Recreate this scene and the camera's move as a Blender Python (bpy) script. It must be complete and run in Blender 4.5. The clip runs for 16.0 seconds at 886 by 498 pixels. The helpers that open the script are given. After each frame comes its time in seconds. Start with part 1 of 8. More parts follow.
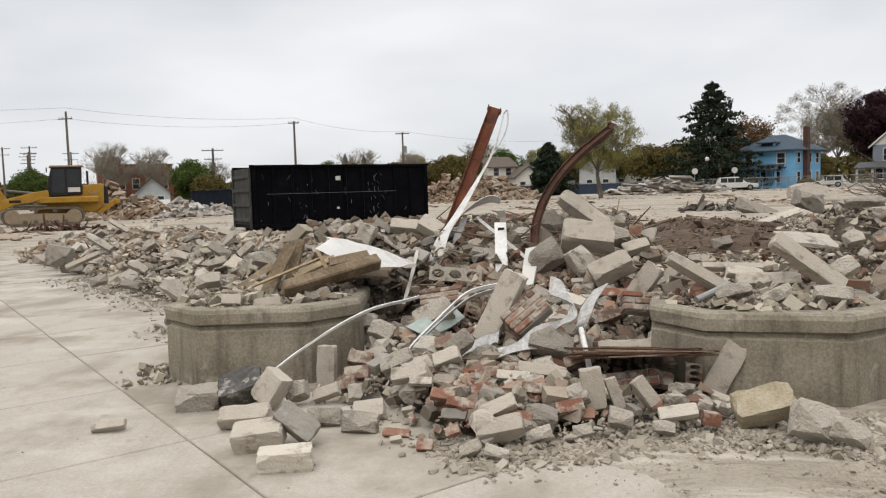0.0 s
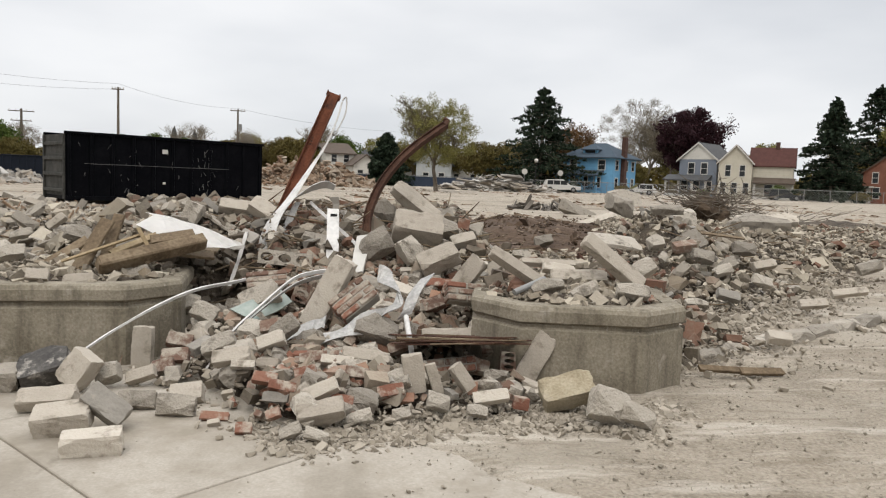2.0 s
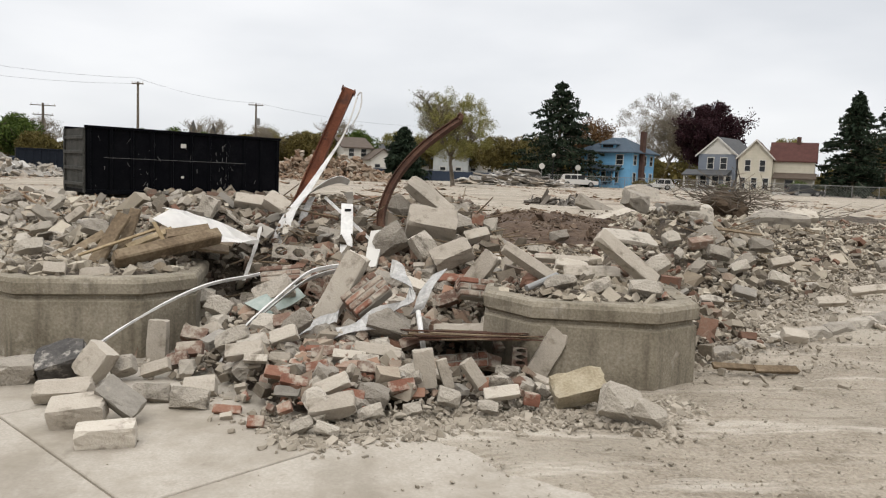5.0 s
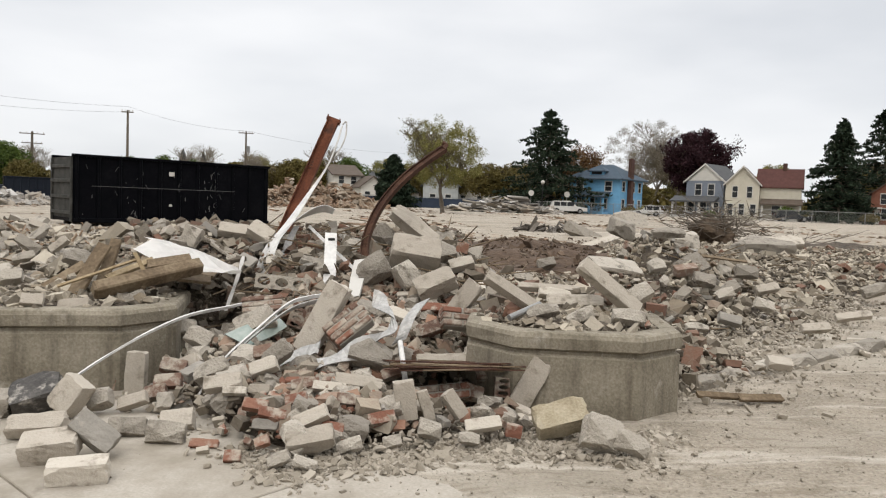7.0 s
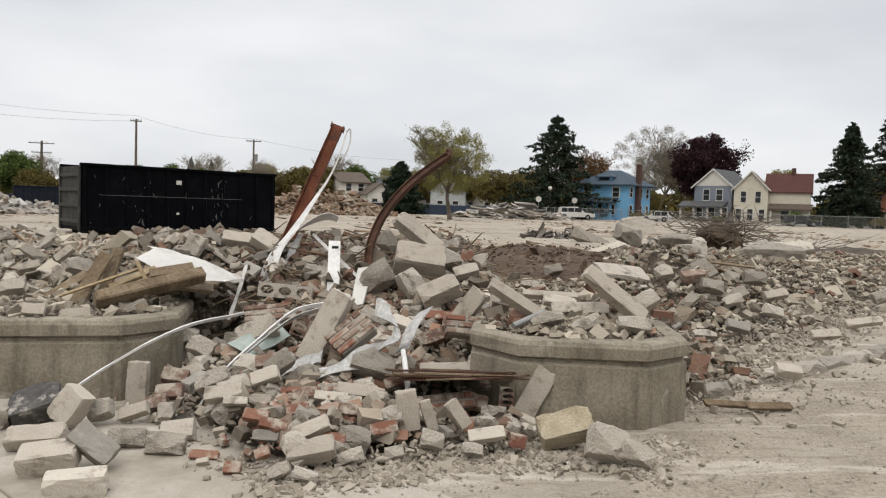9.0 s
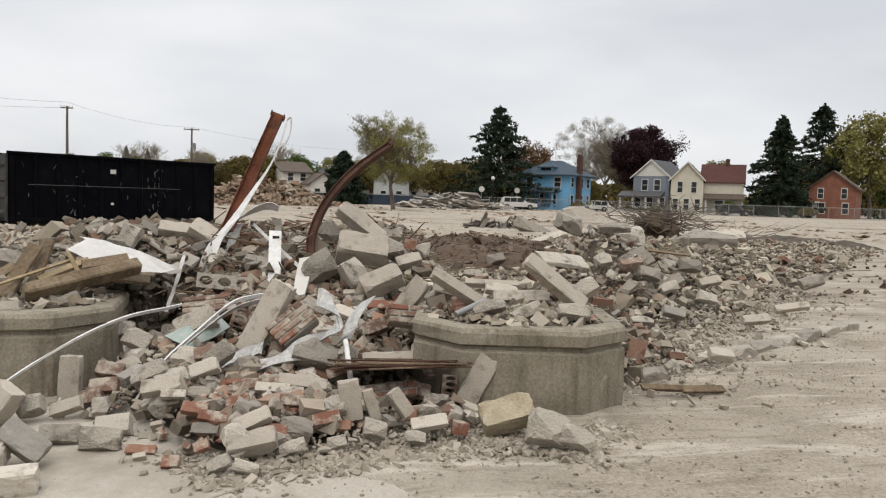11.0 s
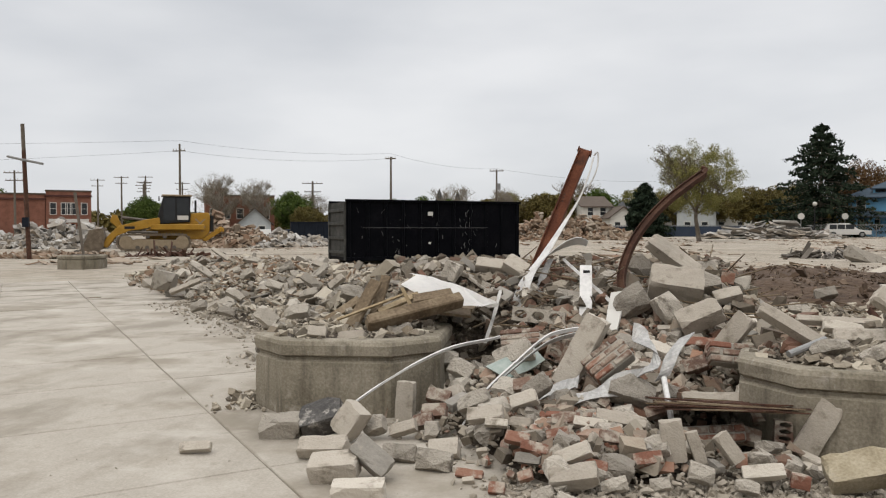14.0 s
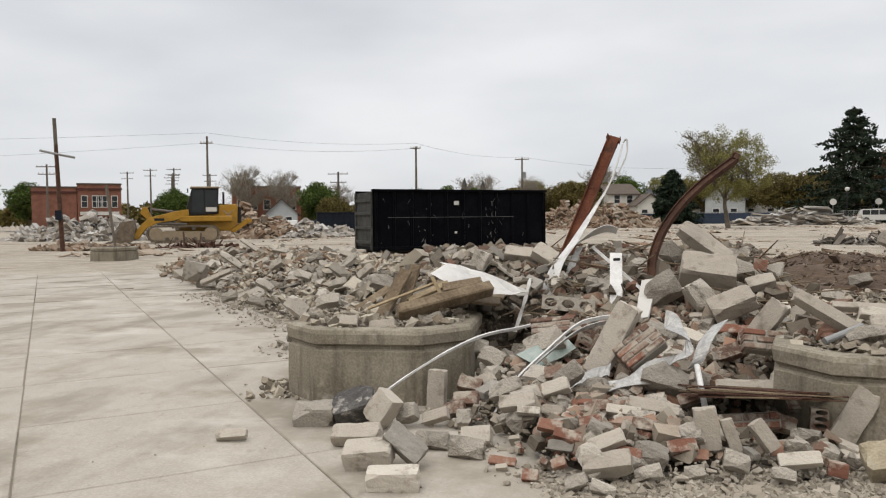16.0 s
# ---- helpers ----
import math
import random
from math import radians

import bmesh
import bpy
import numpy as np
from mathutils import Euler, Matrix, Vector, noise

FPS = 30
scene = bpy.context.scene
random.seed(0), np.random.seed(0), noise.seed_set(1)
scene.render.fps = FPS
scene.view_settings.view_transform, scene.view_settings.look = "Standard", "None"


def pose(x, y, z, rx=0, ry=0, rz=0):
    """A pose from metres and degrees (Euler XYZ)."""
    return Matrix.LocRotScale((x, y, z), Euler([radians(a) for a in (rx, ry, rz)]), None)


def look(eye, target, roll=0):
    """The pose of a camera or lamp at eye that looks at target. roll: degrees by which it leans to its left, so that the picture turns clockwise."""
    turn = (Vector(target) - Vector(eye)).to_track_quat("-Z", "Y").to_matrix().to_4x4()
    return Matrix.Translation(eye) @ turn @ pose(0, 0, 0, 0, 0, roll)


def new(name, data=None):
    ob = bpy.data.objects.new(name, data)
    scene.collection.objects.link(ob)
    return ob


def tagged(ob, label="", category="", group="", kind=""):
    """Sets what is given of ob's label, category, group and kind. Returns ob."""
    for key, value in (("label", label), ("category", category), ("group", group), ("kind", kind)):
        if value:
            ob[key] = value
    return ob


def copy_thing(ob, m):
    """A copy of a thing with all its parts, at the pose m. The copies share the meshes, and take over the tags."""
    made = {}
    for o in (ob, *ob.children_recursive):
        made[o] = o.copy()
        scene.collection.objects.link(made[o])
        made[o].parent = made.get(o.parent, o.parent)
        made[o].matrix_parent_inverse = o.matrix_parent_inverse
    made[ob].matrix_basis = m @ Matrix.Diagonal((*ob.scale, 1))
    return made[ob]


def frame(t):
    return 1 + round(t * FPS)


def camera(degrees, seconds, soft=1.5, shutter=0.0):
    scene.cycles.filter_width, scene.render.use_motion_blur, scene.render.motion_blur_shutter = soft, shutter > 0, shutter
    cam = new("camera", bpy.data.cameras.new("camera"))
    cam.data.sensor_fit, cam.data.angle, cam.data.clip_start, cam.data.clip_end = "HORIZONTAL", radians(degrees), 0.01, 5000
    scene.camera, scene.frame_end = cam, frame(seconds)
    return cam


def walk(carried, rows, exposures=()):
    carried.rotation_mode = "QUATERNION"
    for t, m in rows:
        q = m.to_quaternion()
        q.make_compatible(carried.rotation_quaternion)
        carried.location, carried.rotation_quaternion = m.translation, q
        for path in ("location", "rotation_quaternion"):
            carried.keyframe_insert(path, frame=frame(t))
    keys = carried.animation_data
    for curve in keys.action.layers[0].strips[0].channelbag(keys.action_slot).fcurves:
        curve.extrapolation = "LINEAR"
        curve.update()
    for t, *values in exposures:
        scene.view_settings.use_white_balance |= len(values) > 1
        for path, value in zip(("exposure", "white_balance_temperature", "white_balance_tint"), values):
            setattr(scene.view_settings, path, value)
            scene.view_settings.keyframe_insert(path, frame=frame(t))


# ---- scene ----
cam = camera(60.8, 16.0, soft=1.2)
PATH = [
    (0, (0.634, -1.773, 1.348), (0.471, 0.215, 1.198), -1.71),
    (0.5, (0.681, -1.764, 1.342), (0.588, 0.229, 1.216), -1.22),
    (1, (0.650, -1.822, 1.343), (0.728, 0.169, 1.167), 1.03),
    (1.5, (0.669, -1.828, 1.344), (0.847, 0.156, 1.170), 1.20),
    (2, (0.656, -1.848, 1.348), (0.930, 0.125, 1.169), 2.25),
    (2.5, (0.660, -1.859, 1.347), (0.985, 0.108, 1.190), 2.65),
    (3, (0.663, -1.857, 1.347), (0.961, 0.111, 1.153), 2.24),
    (3.5, (0.664, -1.850, 1.344), (0.936, 0.120, 1.134), 1.41),
    (3.7, (0.658, -1.840, 1.345), (0.910, 0.135, 1.153), 1.17),
    (5.8, (0.704, -1.873, 1.362), (0.946, 0.102, 1.165), 2.86),
    (6, (0.707, -1.876, 1.362), (0.956, 0.099, 1.176), 2.87),
    (6.5, (0.733, -1.879, 1.370), (1.008, 0.093, 1.185), 2.45),
    (7, (0.745, -1.846, 1.378), (0.998, 0.134, 1.254), 2.20),
    (7.5, (0.728, -1.771, 1.384), (0.656, 0.228, 1.369), 3.33),
    (8, (0.760, -1.725, 1.385), (0.668, 0.272, 1.303), 4.11),
    (8.5, (0.790, -1.782, 1.377), (0.830, 0.214, 1.264), -0.35),
    (9, (0.783, -1.802, 1.383), (1.015, 0.181, 1.276), 1.88),
    (9.2, (0.790, -1.804, 1.376), (1.087, 0.170, 1.255), 2.32),
    (11.3, (0.793, -1.810, 1.378), (1.173, 0.149, 1.246), 1.86),
    (11.5, (0.785, -1.812, 1.375), (1.115, 0.156, 1.233), 1.42),
    (12, (0.751, -1.787, 1.378), (0.855, 0.208, 1.271), 1.63),
    (12.5, (0.736, -1.794, 1.374), (0.592, 0.199, 1.272), 0.39),
    (13, (0.713, -1.791, 1.374), (0.395, 0.181, 1.286), 0.66),
    (13.5, (0.701, -1.795, 1.373), (0.345, 0.172, 1.309), 0.45),
    (14, (0.701, -1.804, 1.374), (0.300, 0.155, 1.324), -0.01),
    (14.5, (0.693, -1.807, 1.372), (0.281, 0.149, 1.307), 0.82),
    (15, (0.700, -1.808, 1.364), (0.308, 0.150, 1.245), 0.94),
    (15.5, (0.700, -1.812, 1.364), (0.345, 0.152, 1.241), -0.51),
    (16, (0.671, -1.823, 1.371), (0.204, 0.121, 1.293), -0.53),
]
walk(cam, [(t, look(eye, target, roll)) for t, eye, target, roll in PATH],
     [(0.0, 0.0), (2.5, 0.03), (7.0, 0.07), (7.5, -0.15), (8.0, -0.33), (8.5, -0.03), (11.5, -0.06), (14.0, -0.15), (16.0, -0.10)])

# ---- world and light: high overcast ----
world = bpy.data.worlds.new("overcast_sky")
scene.world = world
world.use_nodes = True
wn, wl = world.node_tree.nodes, world.node_tree.links
wn.clear()
w_out, w_bg = wn.new("ShaderNodeOutputWorld"), wn.new("ShaderNodeBackground")
w_sky = wn.new("ShaderNodeTexSky")
w_sky.sky_type, w_sky.sun_disc = "NISHITA", False
w_sky.sun_elevation, w_sky.sun_rotation = radians(52), radians(200)
w_gain = wn.new("ShaderNodeVectorMath")
w_gain.operation = "SCALE"
w_gain.inputs["Scale"].default_value = 0.1
w_co, w_map = wn.new("ShaderNodeTexCoord"), wn.new("ShaderNodeMapping")
w_map.inputs["Scale"].default_value = (1.0, 1.0, 3.2)
w_noise = wn.new("ShaderNodeTexNoise")
w_noise.inputs["Scale"].default_value, w_noise.inputs["Detail"].default_value = 2.1, 5.0
w_noise.inputs["Roughness"].default_value = 0.45
w_ramp = wn.new("ShaderNodeValToRGB")
w_ramp.color_ramp.elements[0].position, w_ramp.color_ramp.elements[0].color = 0.33, (0.73, 0.75, 0.785, 1)
w_ramp.color_ramp.elements[1].position, w_ramp.color_ramp.elements[1].color = 0.64, (0.96, 0.965, 0.98, 1)
w_mix = wn.new("ShaderNodeMixRGB")
w_mix.inputs["Fac"].default_value = 0.93
wl.new(w_co.outputs["Generated"], w_map.inputs["Vector"])
wl.new(w_map.outputs["Vector"], w_noise.inputs["Vector"])
wl.new(w_noise.outputs["Fac"], w_ramp.inputs["Fac"])
wl.new(w_sky.outputs["Color"], w_gain.inputs[0])
wl.new(w_gain.outputs["Vector"], w_mix.inputs["Color1"])
wl.new(w_ramp.outputs["Color"], w_mix.inputs["Color2"])
wl.new(w_mix.outputs["Color"], w_bg.inputs["Color"])
# an overcast sky is brighter overhead than at the horizon
w_sep, w_up = wn.new("ShaderNodeSeparateXYZ"), wn.new("ShaderNodeMapRange")
wl.new(w_co.outputs["Generated"], w_sep.inputs[0])
wl.new(w_sep.outputs["Z"], w_up.inputs["Value"])
w_up.inputs["From Min"].default_value, w_up.inputs["From Max"].default_value = 0.36, 1.0
w_up.inputs["To Min"].default_value, w_up.inputs["To Max"].default_value = 0.98, 3.2
wl.new(w_up.outputs["Result"], w_bg.inputs["Strength"])
wl.new(w_bg.outputs["Background"], w_out.inputs["Surface"])

sun = new("sun", bpy.data.lights.new("sun", "SUN"))
sun.data.energy, sun.data.angle, sun.data.color = 0.9, radians(25), (1.0, 0.94, 0.84)
sun.matrix_world = look((0, 0, 30), (8, 22, 0))


# ---- materials ----
TONE = (0.665, 0.632, 0.58)  # scales every surface colour down and warmer, to balance the bright overhead sky


def material(name, shades, rough=0.9, scale=8.0, detail=60.0, bump=0.3, metal=0.0, island=0.0, stain=None, stain_scale=1.5, stain_at=0.55, depth=0.01, gloss=0.3, place=False):
    """A weathered surface: shades run over coarse and fine noise; island mixes in a shade of its own for each loose piece."""
    m = bpy.data.materials.new(name)
    m.use_nodes = True
    n, l = m.node_tree.nodes, m.node_tree.links
    b = n["Principled BSDF"]
    b.inputs["Roughness"].default_value, b.inputs["Metallic"].default_value = rough, metal
    b.inputs["Specular IOR Level"].default_value = gloss
    co = n.new("ShaderNodeTexCoord")
    coarse, fine = n.new("ShaderNodeTexNoise"), n.new("ShaderNodeTexNoise")
    coarse.inputs["Scale"].default_value, coarse.inputs["Detail"].default_value = scale, 4
    fine.inputs["Scale"].default_value, fine.inputs["Detail"].default_value = detail, 5
    info = n.new("ShaderNodeObjectInfo")
    shift = n.new("ShaderNodeVectorMath")
    shift.operation = "MULTIPLY_ADD"
    shift.inputs[1].default_value = (1, 1, 1)
    wide = n.new("ShaderNodeVectorMath")
    wide.operation = "SCALE"
    wide.inputs[0].default_value = (37, 17, 53)
    l.new(info.outputs["Random"], wide.inputs["Scale"])
    if place:  # pieces of many sizes share one mesh: keep the grain at its true size
        l.new(n.new("ShaderNodeNewGeometry").outputs["Position"], shift.inputs[0])
    else:
        l.new(co.outputs["Object"], shift.inputs[0])
    l.new(wide.outputs["Vector"], shift.inputs[2])
    for tex in (coarse, fine):
        l.new(shift.outputs["Vector"], tex.inputs["Vector"])
    total = n.new("ShaderNodeMath")
    total.operation = "MULTIPLY_ADD"
    total.inputs[1].default_value = 0.45
    l.new(fine.outputs["Fac"], total.inputs[0])
    half = n.new("ShaderNodeMath")
    half.operation = "MULTIPLY"
    half.inputs[1].default_value = 0.55
    l.new(coarse.outputs["Fac"], half.inputs[0])
    l.new(half.outputs[0], total.inputs[2])
    value = total.outputs[0]
    if island:
        geo = n.new("ShaderNodeNewGeometry")
        joined = n.new("ShaderNodeMath")
        joined.operation = "ADD"
        l.new(geo.outputs["Random Per Island"], joined.inputs[0])
        l.new(info.outputs["Random"], joined.inputs[1])
        wrap = n.new("ShaderNodeMath")
        wrap.operation = "FRACT"
        l.new(joined.outputs[0], wrap.inputs[0])
        blend = n.new("ShaderNodeMix")
        blend.inputs["Factor"].default_value = island
        l.new(value, blend.inputs["A"])
        l.new(wrap.outputs[0], blend.inputs["B"])
        value = blend.outputs["Result"]
    ramp = n.new("ShaderNodeValToRGB")
    lo, hi = (0.32, 0.68) if not island else (0.32 * (1 - island) + 0.02 * island, 0.68 * (1 - island) + 0.98 * island)
    stops = ramp.color_ramp.elements
    while len(stops) < len(shades):
        stops.new(0.5)
    for k, c in enumerate(shades):
        stops[k].position = lo + (hi - lo) * k / max(1, len(shades) - 1)
        stops[k].color = (*(v * k2 for v, k2 in zip(c, TONE)), 1)
    l.new(value, ramp.inputs["Fac"])
    colour = ramp.outputs["Color"]
    if stain:
        blot = n.new("ShaderNodeTexNoise")
        blot.inputs["Scale"].default_value, blot.inputs["Detail"].default_value = stain_scale, 6
        blot.inputs["Roughness"].default_value = 0.65
        l.new(shift.outputs["Vector"], blot.inputs["Vector"])
        edge = n.new("ShaderNodeMapRange")
        edge.inputs["From Min"].default_value, edge.inputs["From Max"].default_value = stain_at, stain_at + 0.14
        l.new(blot.outputs["Fac"], edge.inputs["Value"])
        over = n.new("ShaderNodeMixRGB")
        l.new(edge.outputs["Result"], over.inputs["Fac"])
        l.new(colour, over.inputs["Color1"])
        over.inputs["Color2"].default_value = (*(v * k2 for v, k2 in zip(stain, TONE)), 1)
        colour = over.outputs["Color"]
    l.new(colour, b.inputs["Base Color"])
    bm_node = n.new("ShaderNodeBump")
    bm_node.inputs["Strength"].default_value, bm_node.inputs["Distance"].default_value = bump, depth
    l.new(fine.outputs["Fac"], bm_node.inputs["Height"])
    l.new(bm_node.outputs["Normal"], b.inputs["Normal"])
    return m


M_LIME = material("limestone", [(0.36, 0.325, 0.28), (0.535, 0.495, 0.44), (0.68, 0.64, 0.58)], 0.92, 9, 75, 0.6, island=0.45, stain=(0.25, 0.22, 0.18), stain_scale=7, stain_at=0.54, depth=0.007, place=True)
M_CONC = material("broken_concrete", [(0.24, 0.22, 0.195), (0.42, 0.39, 0.345), (0.60, 0.565, 0.51)], 0.93, 9, 60, 1.0, island=0.5, stain=(0.18, 0.16, 0.135), stain_scale=8, stain_at=0.54, depth=0.014, place=True)
M_GREY = material("grey_block", [(0.17, 0.16, 0.145), (0.30, 0.285, 0.262), (0.45, 0.43, 0.40)], 0.93, 7, 60, 0.6, island=0.4, stain=(0.50, 0.47, 0.42), stain_scale=10, stain_at=0.6, depth=0.006, place=True)
M_RED = material("red_brick", [(0.17, 0.078, 0.054), (0.265, 0.122, 0.085), (0.36, 0.21, 0.155)], 0.92, 9, 70, 0.6, island=0.35, stain=(0.48, 0.43, 0.37), stain_scale=11, stain_at=0.5, depth=0.006, place=True)
M_DARKBRICK = material("dark_brick", [(0.12, 0.075, 0.058), (0.21, 0.13, 0.10), (0.34, 0.26, 0.21)], 0.92, 9, 70, 0.6, island=0.4, stain=(0.45, 0.41, 0.355), stain_scale=10, stain_at=0.46, depth=0.006, place=True)
M_MORTAR = material("mortar", [(0.33, 0.31, 0.28), (0.45, 0.43, 0.39)], 0.95, 9, 80, 0.5)
M_SAND = material("sandstone", [(0.29, 0.245, 0.17), (0.42, 0.37, 0.27), (0.54, 0.49, 0.39)], 0.92, 8, 70, 0.5, stain=(0.46, 0.42, 0.35), stain_scale=9, stain_at=0.55, depth=0.006, place=True)
M_FRAG = material("rubble_fragments", [(0.12, 0.105, 0.088), (0.30, 0.27, 0.225), (0.17, 0.15, 0.125), (0.30, 0.25, 0.19), (0.36, 0.325, 0.27), (0.46, 0.415, 0.345), (0.55, 0.505, 0.425), (0.37, 0.335, 0.28), (0.49, 0.445, 0.375), (0.64, 0.60, 0.52)], 0.95, 12, 60, 0.5, island=0.8)
# darker, browner copy of the fragments; shade among the stones is in its colours
M_FRAGSHADE = material("shaded_fragments", [(0.07, 0.058, 0.045), (0.20, 0.172, 0.138), (0.12, 0.10, 0.08), (0.22, 0.12, 0.085), (0.27, 0.235, 0.19), (0.15, 0.13, 0.105), (0.36, 0.32, 0.265), (0.48, 0.44, 0.375)], 0.95, 10, 50, 0.5, island=0.8)
M_SHEET = material("white_siding_sheet", [(1.02, 1.04, 1.08), (1.12, 1.14, 1.18), (1.18, 1.2, 1.24)], 0.5, 5, 20, 0.1)
M_CHIMNEY = material("sooty_brick", [(0.055, 0.032, 0.027), (0.095, 0.052, 0.042), (0.14, 0.08, 0.066)], 0.93, 2, 14, 0.2)
M_FRAGRED = material("brick_fragments", [(0.22, 0.105, 0.07), (0.38, 0.325, 0.265), (0.31, 0.15, 0.10), (0.48, 0.425, 0.355), (0.27, 0.15, 0.105), (0.42, 0.37, 0.305), (0.37, 0.20, 0.135)], 0.95, 12, 60, 0.5, island=0.8)
# soil painted extra dark, so gaps between pieces look deeply shaded
M_SOIL_SHADED = material("shaded_rubble_soil", [(0.04, 0.032, 0.025), (0.09, 0.072, 0.055), (0.19, 0.16, 0.125)], 0.97, 2.2, 30, 0.8, depth=0.04)
M_PLANTER = material("planter_concrete", [(0.155, 0.138, 0.105), (0.275, 0.248, 0.198), (0.41, 0.378, 0.315)], 0.92, 2.2, 60, 0.6, stain=(0.50, 0.475, 0.425), stain_scale=4.5, stain_at=0.6, depth=0.006)
def streaked(m, shade, at, power, scale, place=False):
    """Streaks and smears of another shade, drawn out by the scale along each axis."""
    n, l = m.node_tree.nodes, m.node_tree.links
    b = n["Principled BSDF"]
    colour = b.inputs["Base Color"].links[0].from_socket
    co, squeeze, tex = n.new("ShaderNodeTexCoord"), n.new("ShaderNodeMapping"), n.new("ShaderNodeTexNoise")
    squeeze.inputs["Scale"].default_value = scale
    tex.inputs["Scale"].default_value, tex.inputs["Detail"].default_value = 1.0, 6
    tex.inputs["Roughness"].default_value = 0.6
    edge, mix = n.new("ShaderNodeMapRange"), n.new("ShaderNodeMixRGB")
    edge.inputs["From Min"].default_value, edge.inputs["From Max"].default_value = at, at + 0.16
    edge.inputs["To Max"].default_value = power
    l.new(n.new("ShaderNodeNewGeometry").outputs["Position"] if place else co.outputs["Object"], squeeze.inputs["Vector"])
    l.new(squeeze.outputs["Vector"], tex.inputs["Vector"])
    l.new(tex.outputs["Fac"], edge.inputs["Value"])
    l.new(edge.outputs["Result"], mix.inputs["Fac"])
    l.new(colour, mix.inputs["Color1"])
    mix.inputs["Color2"].default_value = (*(v * k for v, k in zip(shade, TONE)), 1)
    l.new(mix.outputs["Color"], b.inputs["Base Color"])


streaked(M_PLANTER, (0.115, 0.10, 0.075), 0.52, 0.7, (9, 9, 1.2))
streaked(M_PLANTER, (0.62, 0.60, 0.56), 0.64, 0.8, (22, 22, 9))
M_SLAB = material("pavement_concrete", [(0.38, 0.352, 0.31), (0.485, 0.455, 0.41), (0.60, 0.572, 0.53)], 0.88, 0.7, 70, 0.3, stain=(0.33, 0.298, 0.25), stain_scale=0.7, stain_at=0.48, depth=0.005, place=True)
streaked(M_SLAB, (0.235, 0.208, 0.168), 0.5, 0.6, (1.5, 0.55, 1), True)
streaked(M_SLAB, (0.70, 0.675, 0.63), 0.55, 0.55, (0.8, 1.3, 1), True)
streaked(M_SLAB, (0.26, 0.23, 0.19), 0.6, 0.7, (7, 5, 1), True)
M_GRIT = material("pale_grit", [(0.24, 0.215, 0.18), (0.40, 0.365, 0.31), (0.33, 0.295, 0.245), (0.52, 0.48, 0.42), (0.44, 0.40, 0.345)], 0.95, 12, 60, 0.4, island=0.8)
M_DARKSTONE = material("dark_smeared_block", [(0.045, 0.043, 0.042), (0.085, 0.08, 0.077), (0.15, 0.145, 0.14)], 0.7, 8, 50, 0.6, stain=(0.50, 0.48, 0.45), stain_scale=11, stain_at=0.53, depth=0.008, place=True)
M_RUST = material("rusty_steel", [(0.10, 0.035, 0.02), (0.20, 0.07, 0.038), (0.29, 0.11, 0.06)], 0.85, 5, 60, 0.4, stain=(0.09, 0.045, 0.035), stain_scale=4)
M_RUSTDARK = material("dark_rusty_steel", [(0.04, 0.02, 0.014), (0.09, 0.042, 0.026), (0.15, 0.08, 0.052)], 0.85, 7, 60, 0.4)
M_WHITE = material("white_painted_metal", [(0.55, 0.55, 0.56), (0.78, 0.79, 0.81), (0.92, 0.93, 0.95)], 0.5, 6, 30, 0.1)
M_ALU = material("crumpled_aluminium", [(0.30, 0.305, 0.31), (0.46, 0.465, 0.47), (0.68, 0.685, 0.69)], 0.42, 9, 40, 0.3, metal=0.25)
M_WOOD = material("weathered_timber", [(0.10, 0.072, 0.045), (0.20, 0.15, 0.098), (0.31, 0.25, 0.175)], 0.88, 6, 40, 0.4)
M_WOODPALE = material("fresh_timber", [(0.25, 0.185, 0.105), (0.37, 0.29, 0.18), (0.48, 0.40, 0.28)], 0.85, 6, 40, 0.3)
M_BLACK = material("black_container_paint", [(0.002, 0.0025, 0.004), (0.004, 0.0045, 0.0065), (0.008, 0.0085, 0.011)], 0.5, 2.0, 14, 0.15, stain=(0.02, 0.02, 0.022), stain_scale=2.6, stain_at=0.66, gloss=0.03)
M_CHALK = material("scuffed_paint", [(0.10, 0.10, 0.105), (0.17, 0.17, 0.18)], 0.7, 4, 30, 0.2)
M_GATE = material("worn_gate_paint", [(0.03, 0.031, 0.03), (0.062, 0.063, 0.06), (0.11, 0.11, 0.105)], 0.7, 3, 18, 0.2, gloss=0.12)
M_NAVY = material("navy_container_paint", [(0.010, 0.014, 0.024), (0.018, 0.024, 0.038)], 0.6, 2, 14, 0.1, gloss=0.1)
M_YELLOW = material("machine_yellow", [(0.33, 0.175, 0.012), (0.43, 0.235, 0.02), (0.48, 0.28, 0.04)], 0.5, 2.5, 20, 0.1, stain=(0.24, 0.17, 0.09), stain_scale=2.0, stain_at=0.6)
M_TRACK = material("muddy_track_steel", [(0.09, 0.07, 0.05), (0.17, 0.135, 0.10), (0.26, 0.215, 0.165)], 0.8, 4, 25, 0.4)
M_STEEL = material("worn_steel", [(0.12, 0.105, 0.09), (0.20, 0.18, 0.16)], 0.6, 4, 25, 0.2, metal=0.4)
M_BARK = material("bark", [(0.10, 0.085, 0.068), (0.17, 0.145, 0.12), (0.24, 0.21, 0.175)], 0.95, 3, 14, 0.4)
M_TWIG = material("pale_grey_bark", [(0.26, 0.235, 0.20), (0.36, 0.33, 0.29)], 0.95, 3, 14, 0.2)
M_POLE = material("pole_timber", [(0.13, 0.11, 0.09), (0.20, 0.175, 0.15)], 0.93, 2, 10, 0.2)
M_WIRE = material("cable", [(0.05, 0.05, 0.055), (0.08, 0.08, 0.085)], 0.7, 2, 10, 0.0)
